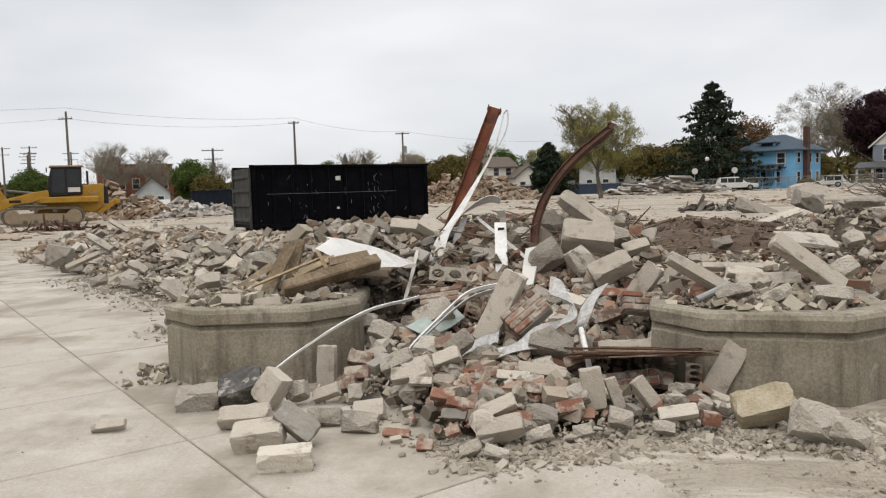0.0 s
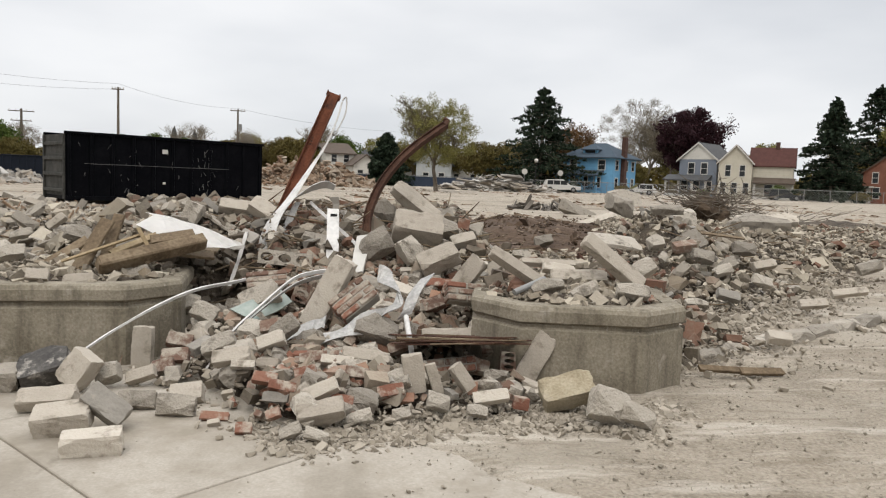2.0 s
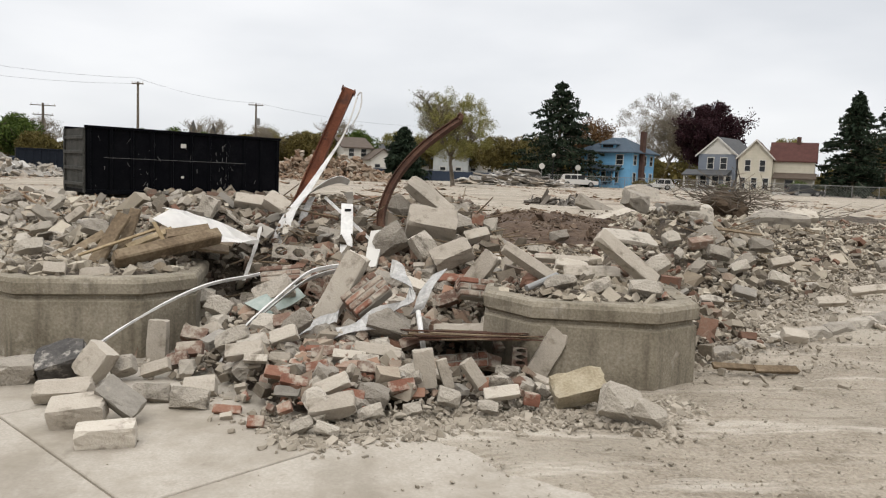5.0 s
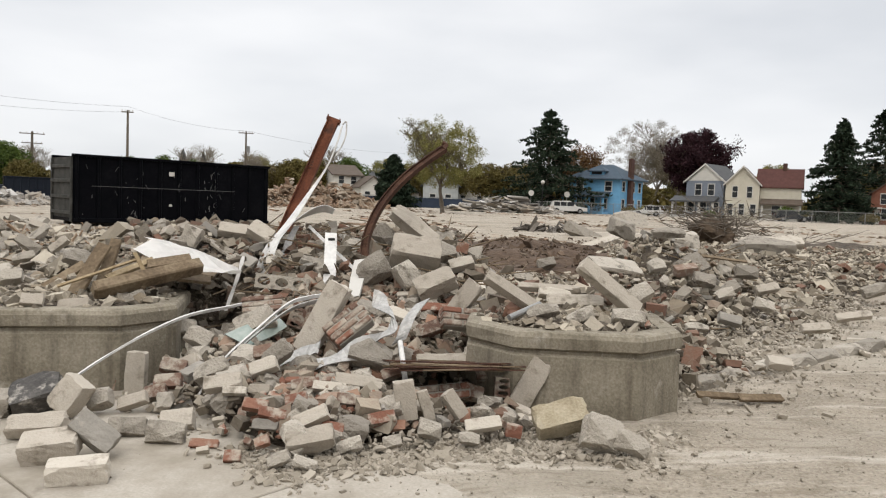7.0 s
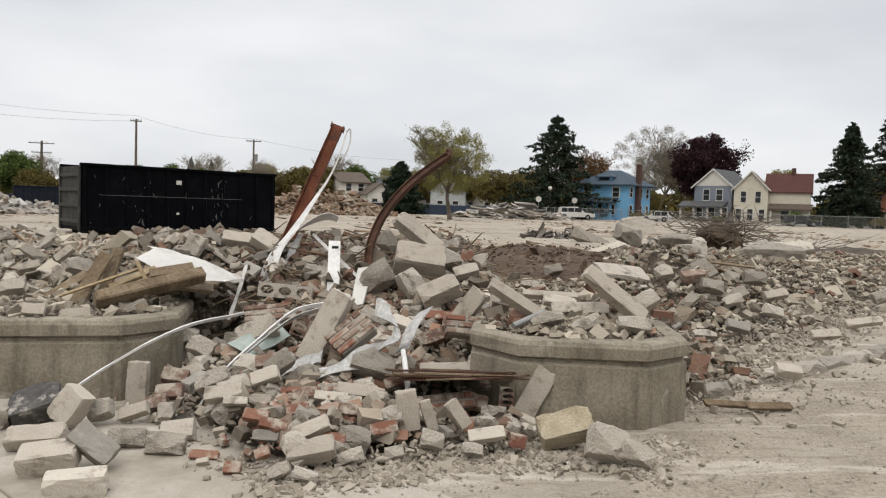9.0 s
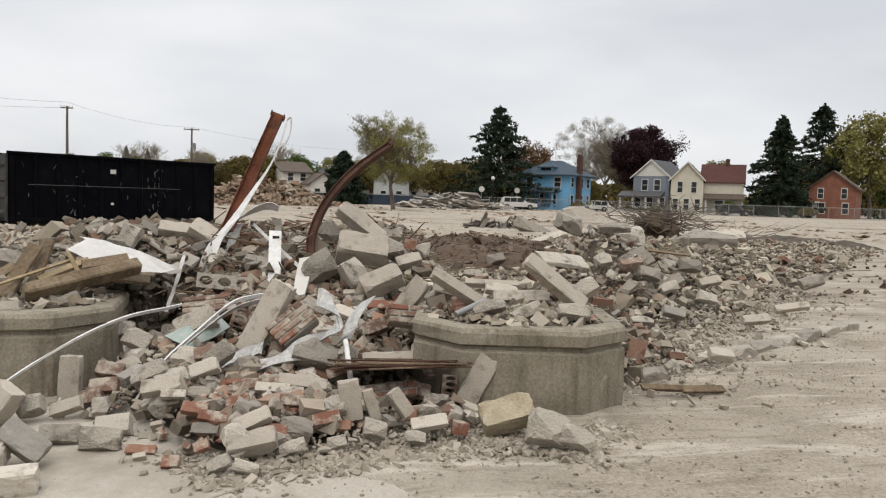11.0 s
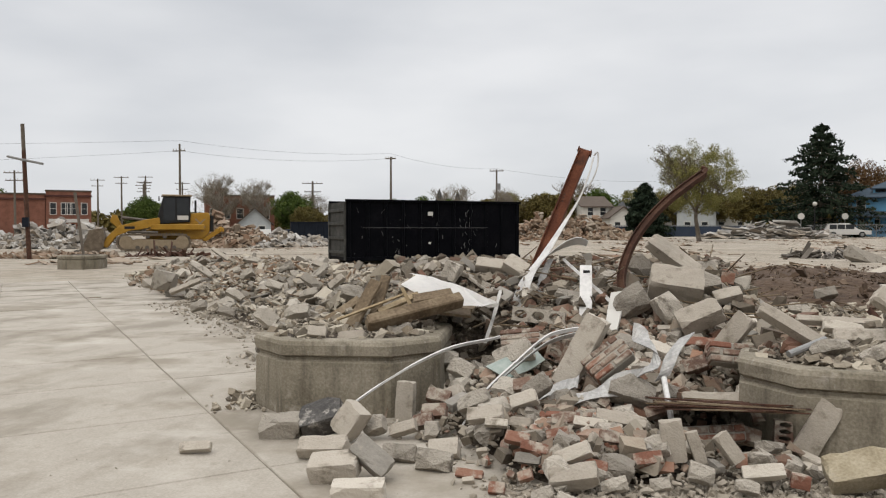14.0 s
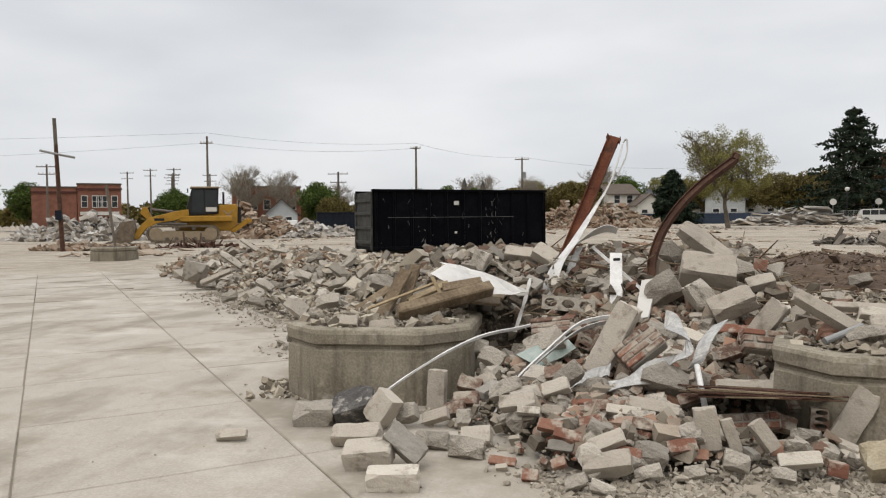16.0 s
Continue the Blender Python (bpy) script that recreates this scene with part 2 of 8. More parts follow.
M_GALV = material("galvanised_mesh", [(0.25, 0.26, 0.27), (0.36, 0.37, 0.38)], 0.5, 3, 20, 0.0, metal=0.4)
M_ASPHALT = material("asphalt", [(0.045, 0.045, 0.047), (0.075, 0.075, 0.077)], 0.93, 2, 30, 0.2)
M_TYRE = material("rubber", [(0.012, 0.012, 0.013), (0.025, 0.025, 0.026)], 0.8, 4, 30, 0.1)


def leafy(name, shades):
    m = material(name, shades, 0.8, 0.6, 3.0, 0.0, island=0.6)
    m.node_tree.nodes["Principled BSDF"].inputs["Specular IOR Level"].default_value = 0.15
    return m


M_EARTH = material("brown_earth", [(0.055, 0.036, 0.025), (0.10, 0.067, 0.046), (0.16, 0.114, 0.082)], 0.97, 1.5, 12, 0.8, depth=0.05)
M_LEAF_SPRING = leafy("spring_leaves", [(0.15, 0.15, 0.045), (0.25, 0.245, 0.08), (0.36, 0.33, 0.14)])
M_LEAF_GREEN = leafy("green_leaves", [(0.05, 0.085, 0.02), (0.09, 0.14, 0.03), (0.15, 0.20, 0.05)])
M_LEAF_OLIVE = leafy("olive_leaves", [(0.09, 0.08, 0.025), (0.15, 0.125, 0.04), (0.21, 0.17, 0.06)])
M_LEAF_RUSTY = leafy("bronze_leaves", [(0.12, 0.065, 0.03), (0.18, 0.105, 0.05), (0.25, 0.155, 0.08)])
M_LEAF_PURPLE = leafy("purple_leaves", [(0.022, 0.010, 0.014), (0.045, 0.018, 0.025), (0.075, 0.032, 0.04)])
M_LEAF_BARE = leafy("budding_twigs", [(0.17, 0.15, 0.115), (0.25, 0.22, 0.165), (0.33, 0.29, 0.21)])
M_NEEDLE = leafy("conifer_needles", [(0.010, 0.020, 0.011), (0.020, 0.036, 0.020), (0.040, 0.058, 0.034)])


def siding(name, c, course=0.2):
    """Painted boards: a shadow line each course, slight fading."""
    m = material(name, [tuple(v * 0.86 for v in c), c, tuple(min(0.9, v * 1.08) for v in c)], 0.6, 1.2, 12, 0.1)
    n, l = m.node_tree.nodes, m.node_tree.links
    co, sep, wave = n.new("ShaderNodeTexCoord"), n.new("ShaderNodeSeparateXYZ"), n.new("ShaderNodeMath")
    l.new(co.outputs["Object"], sep.inputs[0])
    wave.operation = "PINGPONG"
    wave.inputs[1].default_value = course
    l.new(sep.outputs["Z"], wave.inputs[0])
    b = [q for q in n if q.type == "BUMP"][0]
    b.inputs["Strength"].default_value, b.inputs["Distance"].default_value = 0.6, 0.05
    l.new(wave.outputs[0], b.inputs["Height"])
    return m


M_BLUE = siding("blue_siding", (0.20, 0.50, 0.84))
M_BLUEGREY = siding("blue_grey_siding", (0.23, 0.27, 0.345))
M_CREAM = siding("cream_siding", (0.66, 0.635, 0.555))
M_OFFWHITE = siding("white_siding", (0.74, 0.74, 0.72))
M_PALEBLUE = siding("pale_siding", (0.50, 0.545, 0.58))
M_HOUSEBRICK = material("house_brick", [(0.17, 0.075, 0.052), (0.26, 0.115, 0.08), (0.34, 0.16, 0.115)], 0.9, 1.2, 14, 0.2)
M_TRIM = material("white_trim", [(0.66, 0.66, 0.65), (0.76, 0.76, 0.75)], 0.6, 2, 10, 0.05)
M_ROOFBLUE = material("blue_slate_roof", [(0.045, 0.072, 0.105), (0.07, 0.105, 0.15)], 0.85, 1.5, 12, 0.3)
M_ROOFGREY = material("grey_shingle_roof", [(0.075, 0.08, 0.088), (0.12, 0.125, 0.135)], 0.88, 1.5, 12, 0.3)
M_ROOFRED = material("maroon_shingle_roof", [(0.075, 0.028, 0.024), (0.12, 0.05, 0.042)], 0.88, 1.5, 12, 0.3)
M_ROOFBROWN = material("brown_shingle_roof", [(0.09, 0.07, 0.055), (0.14, 0.11, 0.09)], 0.88, 1.5, 12, 0.3)
M_PANE = material("window_glass", [(0.018, 0.021, 0.025), (0.035, 0.04, 0.046)], 0.12, 0.6, 2, 0.0)
M_CARWHITE = material("white_car_paint", [(0.66, 0.67, 0.68), (0.74, 0.75, 0.76)], 0.25, 1, 6, 0.0)
M_CARDARK = material("dark_car_paint", [(0.02, 0.022, 0.028), (0.03, 0.033, 0.04)], 0.25, 1, 6, 0.0)
M_GLASSGREEN = material("green_glass_sheet", [(0.24, 0.32, 0.30), (0.36, 0.43, 0.41), (0.46, 0.52, 0.50)], 0.25, 6, 30, 0.05)


# ---- helpers for building ----
def mesh_of(name, bm, mats):
    me = bpy.data.meshes.new(name)
    bm.normal_update()
    bm.to_mesh(me)
    bm.free()
    for m in mats if isinstance(mats, (list, tuple)) else [mats]:
        me.materials.append(m)
    return me


def part(name, bm, mats, parent=None, label=""):
    """Links a bmesh as one object, under a thing or a part."""
    ob = new(name, mesh_of(name, bm, mats))
    if parent:
        ob.parent = parent
    return tagged(ob, label)


def thing(name, place, label, category, group="", kind=""):
    ob = new(name)
    ob.matrix_basis = place
    ob.empty_display_size = 0.1
    return tagged(ob, label, category, group, kind)


def box(bm, x0, y0, z0, x1, y1, z1, m=None, mat=0):
    v = [bm.verts.new((x, y, z)) for x in (x0, x1) for y in (y0, y1) for z in (z0, z1)]
    if m:
        for q in v:
            q.co = m @ q.co
    for a, b, c, d in ((0, 1, 3, 2), (4, 6, 7, 5), (0, 4, 5, 1), (2, 3, 7, 6), (0, 2, 6, 4), (1, 5, 7, 3)):
        f = bm.faces.new((v[a], v[b], v[c], v[d]))
        f.material_index = mat
    return v


def prism(bm, outline, lo, hi, axis="z", mat=0):
    """An outline of (a, b) carried from lo to hi along an axis."""
    put = {"z": lambda a, b, c: (a, b, c), "y": lambda a, b, c: (a, c, b), "x": lambda a, b, c: (c, a, b)}[axis]
    low = [bm.verts.new(put(a, b, lo)) for a, b in outline]
    top = [bm.verts.new(put(a, b, hi)) for a, b in outline]
    k = len(outline)
    faces = [bm.faces.new(low[::-1]), bm.faces.new(top)] + [bm.faces.new((low[i], low[(i + 1) % k], top[(i + 1) % k], top[i])) for i in range(k)]
    for f in faces:
        f.material_index = mat
    bmesh.ops.recalc_face_normals(bm, faces=faces)


def boxes(*rows):
    bm = bmesh.new()
    for r in rows:
        box(bm, *r)
    return bm


def bevelled(bm, width, segments=1):
    bmesh.ops.bevel(bm, geom=bm.edges[:], offset=width, segments=segments, affect="EDGES", profile=0.6)
    return bm


def tube(points, radius, sides=8, taper=None, flat=1.0):
    """A swept tube or strip along points; flat squeezes it across."""
    bm = bmesh.new()
    pts = [Vector(p) for p in points]
    rings = []
    for i, p in enumerate(pts):
        d = (pts[min(i + 1, len(pts) - 1)] - pts[max(i - 1, 0)]).normalized()
        side = d.cross(Vector((0.13, 0.31, 0.94)))
        side = side.normalized() if side.length > 1e-4 else Vector((1, 0, 0))
        up = side.cross(d).normalized()
        r = radius * (taper[i] if taper else 1)
        rings.append([bm.verts.new(p + side * r * math.cos(a) + up * r * flat * math.sin(a)) for a in (2 * math.pi * k / sides for k in range(sides))])
    for a, b in zip(rings, rings[1:]):
        for k in range(sides):
            bm.faces.new((a[k], a[(k + 1) % sides], b[(k + 1) % sides], b[k]))
    bm.faces.new(rings[0][::-1])
    bm.faces.new(rings[-1])
    return bm


def ribbon(points, sides_dir, width, thick=0.004):
    """A bent strip of sheet metal: a path, the direction across it at each point, and its width."""
    bm = bmesh.new()
    rows = []
    for i, (p, s) in enumerate(zip(points, sides_dir)):
        p, s = Vector(p), Vector(s).normalized()
        d = (Vector(points[min(i + 1, len(points) - 1)]) - Vector(points[max(i - 1, 0)])).normalized()
        n = d.cross(s).normalized() * thick
        w = width[i] if isinstance(width, (list, tuple)) else width
        rows.append([bm.verts.new(p + s * w / 2 * k + n * j) for j, k in ((1, -1), (1, 1), (-1, 1), (-1, -1))])
    for a, b in zip(rows, rows[1:]):
        for k in range(4):
            bm.faces.new((a[k], a[(k + 1) % 4], b[(k + 1) % 4], b[k]))
    bm.faces.new(rows[0][::-1])
    bm.faces.new(rows[-1])
    return bm


def curve_points(points, per=6):
    """A smooth line through the points."""
    pts = [Vector(p) for p in points]
    out = []
    for i in range(len(pts) - 1):
        p0, p1, p2, p3 = pts[max(i - 1, 0)], pts[i], pts[i + 1], pts[min(i + 2, len(pts) - 1)]
        for k in range(per):
            t = k / per
            out.append(0.5 * (2 * p1 + (p2 - p0) * t + (2 * p0 - 5 * p1 + 4 * p2 - p3) * t * t + (3 * p1 - p0 - 3 * p2 + p3) * t ** 3))
    return out + [pts[-1]]


# ---- the lie of the land ----
def smooth(a, b, v):
    t = np.clip((v - a) / (b - a), 0, 1)
    return t * t * (3 - 2 * t)


def ground_z(x, y):
    """The site rises very slightly away from the street."""
    return 0.006 * np.clip(np.hypot(x - 0.7, y + 1.8) - 14, 0, 110) * smooth(-34, -2, x)


# the line along which the heap's foot runs
FOOT_X = (-1.2, -0.6, -0.1, 0.12, 0.35, 0.5, 0.8, 1.1, 1.45, 1.8, 2.1, 2.4, 2.6)
FOOT_Y = (2.6, 2.62, 2.62, 2.32, 1.95, 1.88, 2.0, 2.05, 2.2, 2.26, 2.28, 2.0, 2.4)


def rubble_z(x, y):
    """Height of the heaped rubble over the ground."""
    wide_l = 1.15 + 0.3 * np.clip(y - 2.2, 0, 1.4) + 1.5 * np.clip(y - 4.1, 0, 1.6)
    wide_r = 1.25 + 0.25 * np.clip(y - 2.2, 0, 1.4) + 0.35 * np.clip(y - 4.1, 0, 1.2)
    foot = np.interp(x, FOOT_X, FOOT_Y)
    rise = 0.15 * smooth(0.0, 0.5, y - foot) + 0.84 * smooth(2.7, 6.9, y)
    front = rise * (1 - 0.85 * smooth(7.3, 10.0, y))
    half = np.where(x < 0.8, wide_l, wide_r)
    heap = front * (1 - smooth(0.55 * half, half, np.abs(x - 0.8)))
    behind = 0.52 * np.exp(-(((x - 2.9) / 1.1) ** 2 + ((y - 4.9) / 0.9) ** 2))
    heap = np.maximum(heap, behind) - 0.14 * np.exp(-(((x - 1.45) / 0.45) ** 2 + ((y - 2.95) / 0.22) ** 2))
    heap = heap - 0.62 * np.exp(-(((x + 0.34) / 0.28) ** 2 + ((y - 4.75) / 0.5) ** 2))  # the hollow beside the planter
    heap = np.clip(heap, 0, None)
    u = (x + 1.9) * 0.735 + (y - 4.8) * 0.68
    a = (x + 1.9) * -0.68 + (y - 4.8) * 0.735
    left = 0.53 * smooth(0.0, 2.6, u) * (1 - 0.7 * smooth(3.2, 6.5, u)) * (1 - smooth(13.0, 19.0, a)) * smooth(-2.5, 1.0, a) * (1 - smooth(8, 12, u))
    s = (x - 3.2) * -0.68 + (y - 3.7) * 0.73
    b = (x - 3.2) * 0.73 + (y - 3.7) * 0.68
    right = 0.56 * smooth(-0.3, 2.4, s) * (1 - smooth(6.0, 9.5, s)) * smooth(0.3, 2.8, b) * (1 - 0.5 * smooth(6.0, 22.0, b))
    clear = 1 - smooth(5.0, 6.5, y) * (1 - smooth(0.0, 1.3, x - 0.65 - 0.31 * (y + 1.83)))
    right = right * clear
    peak = clear * 0.58 * np.exp(-(((x - 4.7) / 1.2) ** 2 + ((y - 8.3) / 1.2) ** 2))
    return np.maximum(np.maximum(heap, left), right + peak)


def lumps(x, y):
    return 0.06 * np.sin(2.3 * x + 1.1 * y) * np.sin(1.7 * y - 0.6 * x) + 0.03 * np.sin(5.1 * x) * np.sin(4.3 * y + 1.0)


def surface_z(x, y):
    r = rubble_z(x, y)
    return ground_z(x, y) + r + lumps(x, y) * smooth(0.02, 0.3, r)


# ---- ground ----
def ground_material():
    m = material("site_ground", [(0.22, 0.192, 0.152), (0.405, 0.362, 0.302), (0.57, 0.522, 0.455)], 0.95, 1.6, 45, 1.0, stain=(0.47, 0.435, 0.375), stain_scale=0.35, stain_at=0.5, depth=0.03)
    n, l = m.node_tree.nodes, m.node_tree.links
    b = n["Principled BSDF"]
    colour = b.inputs["Base Color"].links[0].from_socket
    co = n.new("ShaderNodeTexCoord")
    # long scraped streaks and bare earth where the floor was torn up
    stretch = n.new("ShaderNodeMapping")
    stretch.inputs["Rotation"].default_value = (0, 0, radians(-24))
    stretch.inputs["Scale"].default_value = (0.05, 0.32, 1)
    l.new(co.outputs["Object"], stretch.inputs["Vector"])
    for scale, at, shade, power in ((1.0, 0.53, (0.20, 0.155, 0.115), 0.6), (2.7, 0.56, (0.54, 0.51, 0.46), 0.6)):
        tex, edge, mix = n.new("ShaderNodeTexNoise"), n.new("ShaderNodeMapRange"), n.new("ShaderNodeMixRGB")
        tex.inputs["Scale"].default_value, tex.inputs["Detail"].default_value = scale, 6
        l.new(stretch.outputs["Vector"], tex.inputs["Vector"])
        edge.inputs["From Min"].default_value, edge.inputs["From Max"].default_value = at, at + 0.1
        edge.inputs["To Max"].default_value = power
        l.new(tex.outputs["Fac"], edge.inputs["Value"])
        l.new(edge.outputs["Result"], mix.inputs["Fac"])
        l.new(colour, mix.inputs["Color1"])
        mix.inputs["Color2"].default_value = (*(v * k2 for v, k2 in zip(shade, TONE)), 1)
        colour = mix.outputs["Color"]
    # fine smears and tyre streaks by the street side
    fine = n.new("ShaderNodeMapping")
    fine.inputs["Rotation"].default_value = (0, 0, radians(-31))
    fine.inputs["Scale"].default_value = (0.6, 3.6, 1)
    l.new(co.outputs["Object"], fine.inputs["Vector"])
    for scale, at, shade, power in ((1.0, 0.54, (0.64, 0.60, 0.54), 0.75), (2.6, 0.55, (0.24, 0.20, 0.15), 0.5)):
        tex, edge, mix = n.new("ShaderNodeTexNoise"), n.new("ShaderNodeMapRange"), n.new("ShaderNodeMixRGB")
        tex.inputs["Scale"].default_value, tex.inputs["Detail"].default_value = scale, 7
        tex.inputs["Roughness"].default_value = 0.65
        l.new(fine.outputs["Vector"], tex.inputs["Vector"])
        edge.inputs["From Min"].default_value, edge.inputs["From Max"].default_value = at, at + 0.09
        edge.inputs["To Max"].default_value = power
        l.new(tex.outputs["Fac"], edge.inputs["Value"])
        l.new(edge.outputs["Result"], mix.inputs["Fac"])
        l.new(colour, mix.inputs["Color1"])
        mix.inputs["Color2"].default_value = (*(v * k2 for v, k2 in zip(shade, TONE)), 1)
        colour = mix.outputs["Color"]
    # the torn-up bed of brown earth between the heaps
    far = n.new("ShaderNodeVectorMath")
    far.operation = "DISTANCE"
    squash = n.new("ShaderNodeMapping")
    squash.inputs["Location"].default_value = (-6.5 / 7.0, -17.0 / 8.0, 0)
    squash.inputs["Scale"].default_value = (1 / 7.0, 1 / 8.0, 0)
    l.new(co.outputs["Object"], squash.inputs["Vector"])
    l.new(squash.outputs["Vector"], far.inputs[0])
    wob = n.new("ShaderNodeTexNoise")
    wob.inputs["Scale"].default_value = 0.5
    l.new(co.outputs["Object"], wob.inputs["Vector"])
    plus = n.new("ShaderNodeMath")
    plus.operation = "ADD"
    l.new(far.outputs["Value"], plus.inputs[0])
    l.new(wob.outputs["Fac"], plus.inputs[1])
    edge = n.new("ShaderNodeMapRange")
    edge.inputs["From Min"].default_value, edge.inputs["From Max"].default_value = 1.55, 1.25
    l.new(plus.outputs[0], edge.inputs["Value"])
    mix = n.new("ShaderNodeMixRGB")
    l.new(edge.outputs["Result"], mix.inputs["Fac"])
    l.new(colour, mix.inputs["Color1"])
    mix.inputs["Color2"].default_value = (0.095, 0.062, 0.042, 1)
    l.new(mix.outputs["Color"], b.inputs["Base Color"])
    return m


def grid_mesh(name, xs, ys, height, mat, keep=None):
    gx, gy = np.meshgrid(xs, ys)
    gz = height(gx, gy)
    nx, ny = len(xs), len(ys)
    i = np.arange(nx * ny).reshape(ny, nx)
    quads = np.stack([i[:-1, :-1], i[:-1, 1:], i[1:, 1:], i[1:, :-1]], -1).reshape(-1, 4)
    if keep is not None:
        ok = keep(gx, gy).ravel()
        quads = quads[ok[quads].any(1)]
    me = bpy.data.meshes.new(name)
    me.from_pydata(np.stack([gx, gy, gz], -1).reshape(-1, 3).tolist(), [], quads.tolist())
    me.materials.append(mat)
    me.polygons.foreach_set("use_smooth", [True] * len(me.polygons))
    return me


def ruts(x, y):
    """Wheel ruts and loose dirt by the street side."""
    p = x * -0.49 + y * 0.87 + 0.25 * np.sin(0.45 * x)
    fade = smooth(0.4, 1.8, x + 0.6 * y - 0.6) * (1 - smooth(5.2, 7.0, y)) * (1 - smooth(11, 15, x))
    tread = 0.5 + 0.5 * np.sin(9.5 * p + 1.2 * np.sin(1.3 * x))
    band = smooth(0.35, 0.6, 0.5 + 0.5 * np.sin(1.9 * p + 0.7))
    clods = np.sin(13 * x + 5 * y + 2 * np.sin(7 * y)) * np.sin(11 * y - 4 * x + 2 * np.sin(5 * x))
    return fade * (0.013 * tread * band + 0.010 * clods * (0.4 + 0.6 * np.sin(2.2 * x) * np.sin(1.9 * y + 1)) + 0.012 * np.sin(3.1 * x + 2.0 * y))


def paved(x, y):
    """1 where the concrete pavement lies, 0 on the bare ground."""
    v = (x + 3.14) * 0.751 + (y - 4.5) * 0.66
    u = (x + 3.14) * 0.66 - (y - 4.5) * 0.751
    return (1 - smooth(1.38, 1.5, v)) * (1 - smooth(5.85, 6.0, u))


xs = np.concatenate([-np.geomspace(1500, 12.5, 36), np.arange(-12, -1, 0.3), np.arange(-1, 9, 0.05), np.arange(9, 20, 0.3), np.geomspace(20.5, 1500, 40)])
ys = np.concatenate([-np.geomspace(600, 1.2, 18), np.arange(-1, 7, 0.05), np.arange(7, 30, 0.3), np.geomspace(31, 2500, 50)])
ground = new("ground", grid_mesh("ground", xs, ys, lambda x, y: ground_z(x, y) - 0.003 - 0.02 * paved(x, y) + ruts(x, y), ground_material()))
tagged(ground, "pale dusty demolition ground with wheel ruts and brown earth", "ground", kind="structure")

# concrete pavement, slab by slab
U, V, P0 = Vector((0.66, -0.751, 0)), Vector((0.751, 0.66, 0)), Vector((-3.14, 4.5, 0))
pavement = thing("pavement", Matrix.Identity(4), "worn pale concrete pavement in square slabs with dark joints", "pavement", kind="structure")
rng = random.Random(5)
M_JOINT = material("joint_dirt", [(0.17, 0.15, 0.12), (0.30, 0.27, 0.22)], 0.97, 3, 30, 0.4)
bm = bmesh.new()
v = [bm.verts.new(P0 + U * a + V * b + Vector((0, 0, -0.007))) for a, b in ((-15, -9), (6.1, -9), (6.1, 1.62), (-15, 1.62))]
bm.faces.new(v)
part("joint_bed", bm, M_JOINT, pavement)
SLAB = 1.5
slab_meshes = []
for k in range(4):
    bm = bmesh.new()
    box(bm, -SLAB / 2 + 0.005, -SLAB / 2 + 0.005, -0.06, SLAB / 2 - 0.005, SLAB / 2 - 0.005, 0)
    top = [e for e in bm.edges if all(q.co.z > -0.01 for q in e.verts)]
    bmesh.ops.bevel(bm, geom=top, offset=0.003 + 0.002 * k, segments=1, affect="EDGES")
    slab_meshes.append(mesh_of("slab", bm, M_SLAB))
for i in range(-10, 4):
    for j in range(-6, 1):
        c = P0 + U * (SLAB * (i + 0.5)) + V * (SLAB * (j + 0.5) + 0.0)
        ob = new("slab", rng.choice(slab_meshes))
        ob.parent = pavement
        ob.matrix_basis = pose(c.x, c.y, float(ground_z(c.x, c.y)) + rng.uniform(-0.003, 0.003), rng.uniform(-0.12, 0.12), rng.uniform(-0.12, 0.12), math.degrees(math.atan2(U.y, U.x)))


# ---- concrete planters ----
def planter_outline(side, cut, grow=0.0):
    a, b = side / 2 + grow, side / 2 - cut + grow * 0.414
    return [(-b, -a), (b, -a), (a, -b), (a, b), (b, a), (-b, a), (-a, b), (-a, -b)]


def planter(place, label, side=1.47, cut=0.325, tall=0.56):
    """A cast tub with eight sides: a wall, a groove, and a thick rim with a rounded edge."""
    tub = thing("planter", place, label, "planter", "concrete planters")
    def ring(levels):
        bm = bmesh.new()
        rows = [[bm.verts.new((x, y, z)) for x, y in planter_outline(side, cut, g)] for g, z in levels]
        for p, q in zip(rows, rows[1:]):
            for k in range(8):
                bm.faces.new((p[k], p[(k + 1) % 8], q[(k + 1) % 8], q[k]))
        return bm
    wall = ring([(0.0, -0.03), (0.0, 0.2), (-0.003, tall - 0.165), (-0.03, tall - 0.148), (-0.03, tall - 0.128)])
    up = [e for e in wall.edges if abs(e.verts[0].co.z - e.verts[1].co.z) > 0.01]
    bmesh.ops.bevel(wall, geom=up, offset=0.007, segments=1, affect="EDGES")
    part("wall", wall, M_PLANTER, tub)
    rim = ring([(-0.03, tall - 0.128), (0.004, tall - 0.112), (0.008, tall - 0.035), (-0.006, tall - 0.012), (-0.03, tall), (-0.14, tall), (-0.145, tall - 0.12)])
    rng = random.Random(int(100 * side))
    for v in rim.verts:  # worn, knocked edges
        v.co += Vector((rng.gauss(0, 0.003), rng.gauss(0, 0.003), rng.gauss(0, 0.003)))
    part("rim", rim, M_PLANTER, tub)
    bm = bmesh.new()
    edge = [bm.verts.new((x, y, tall - 0.03)) for x, y in planter_outline(side, cut, -0.13)]
    inner = [bm.verts.new((x * 0.55, y * 0.55, tall + 0.02)) for x, y in planter_outline(side, cut, -0.13)]
    for k in range(8):
        bm.faces.new((edge[k], edge[(k + 1) % 8], inner[(k + 1) % 8], inner[k]))
    bm.faces.new(inner)
    part("fill", bm, M_SOIL_SHADED, tub, "dirt and crushed rubble fill")
    return tub


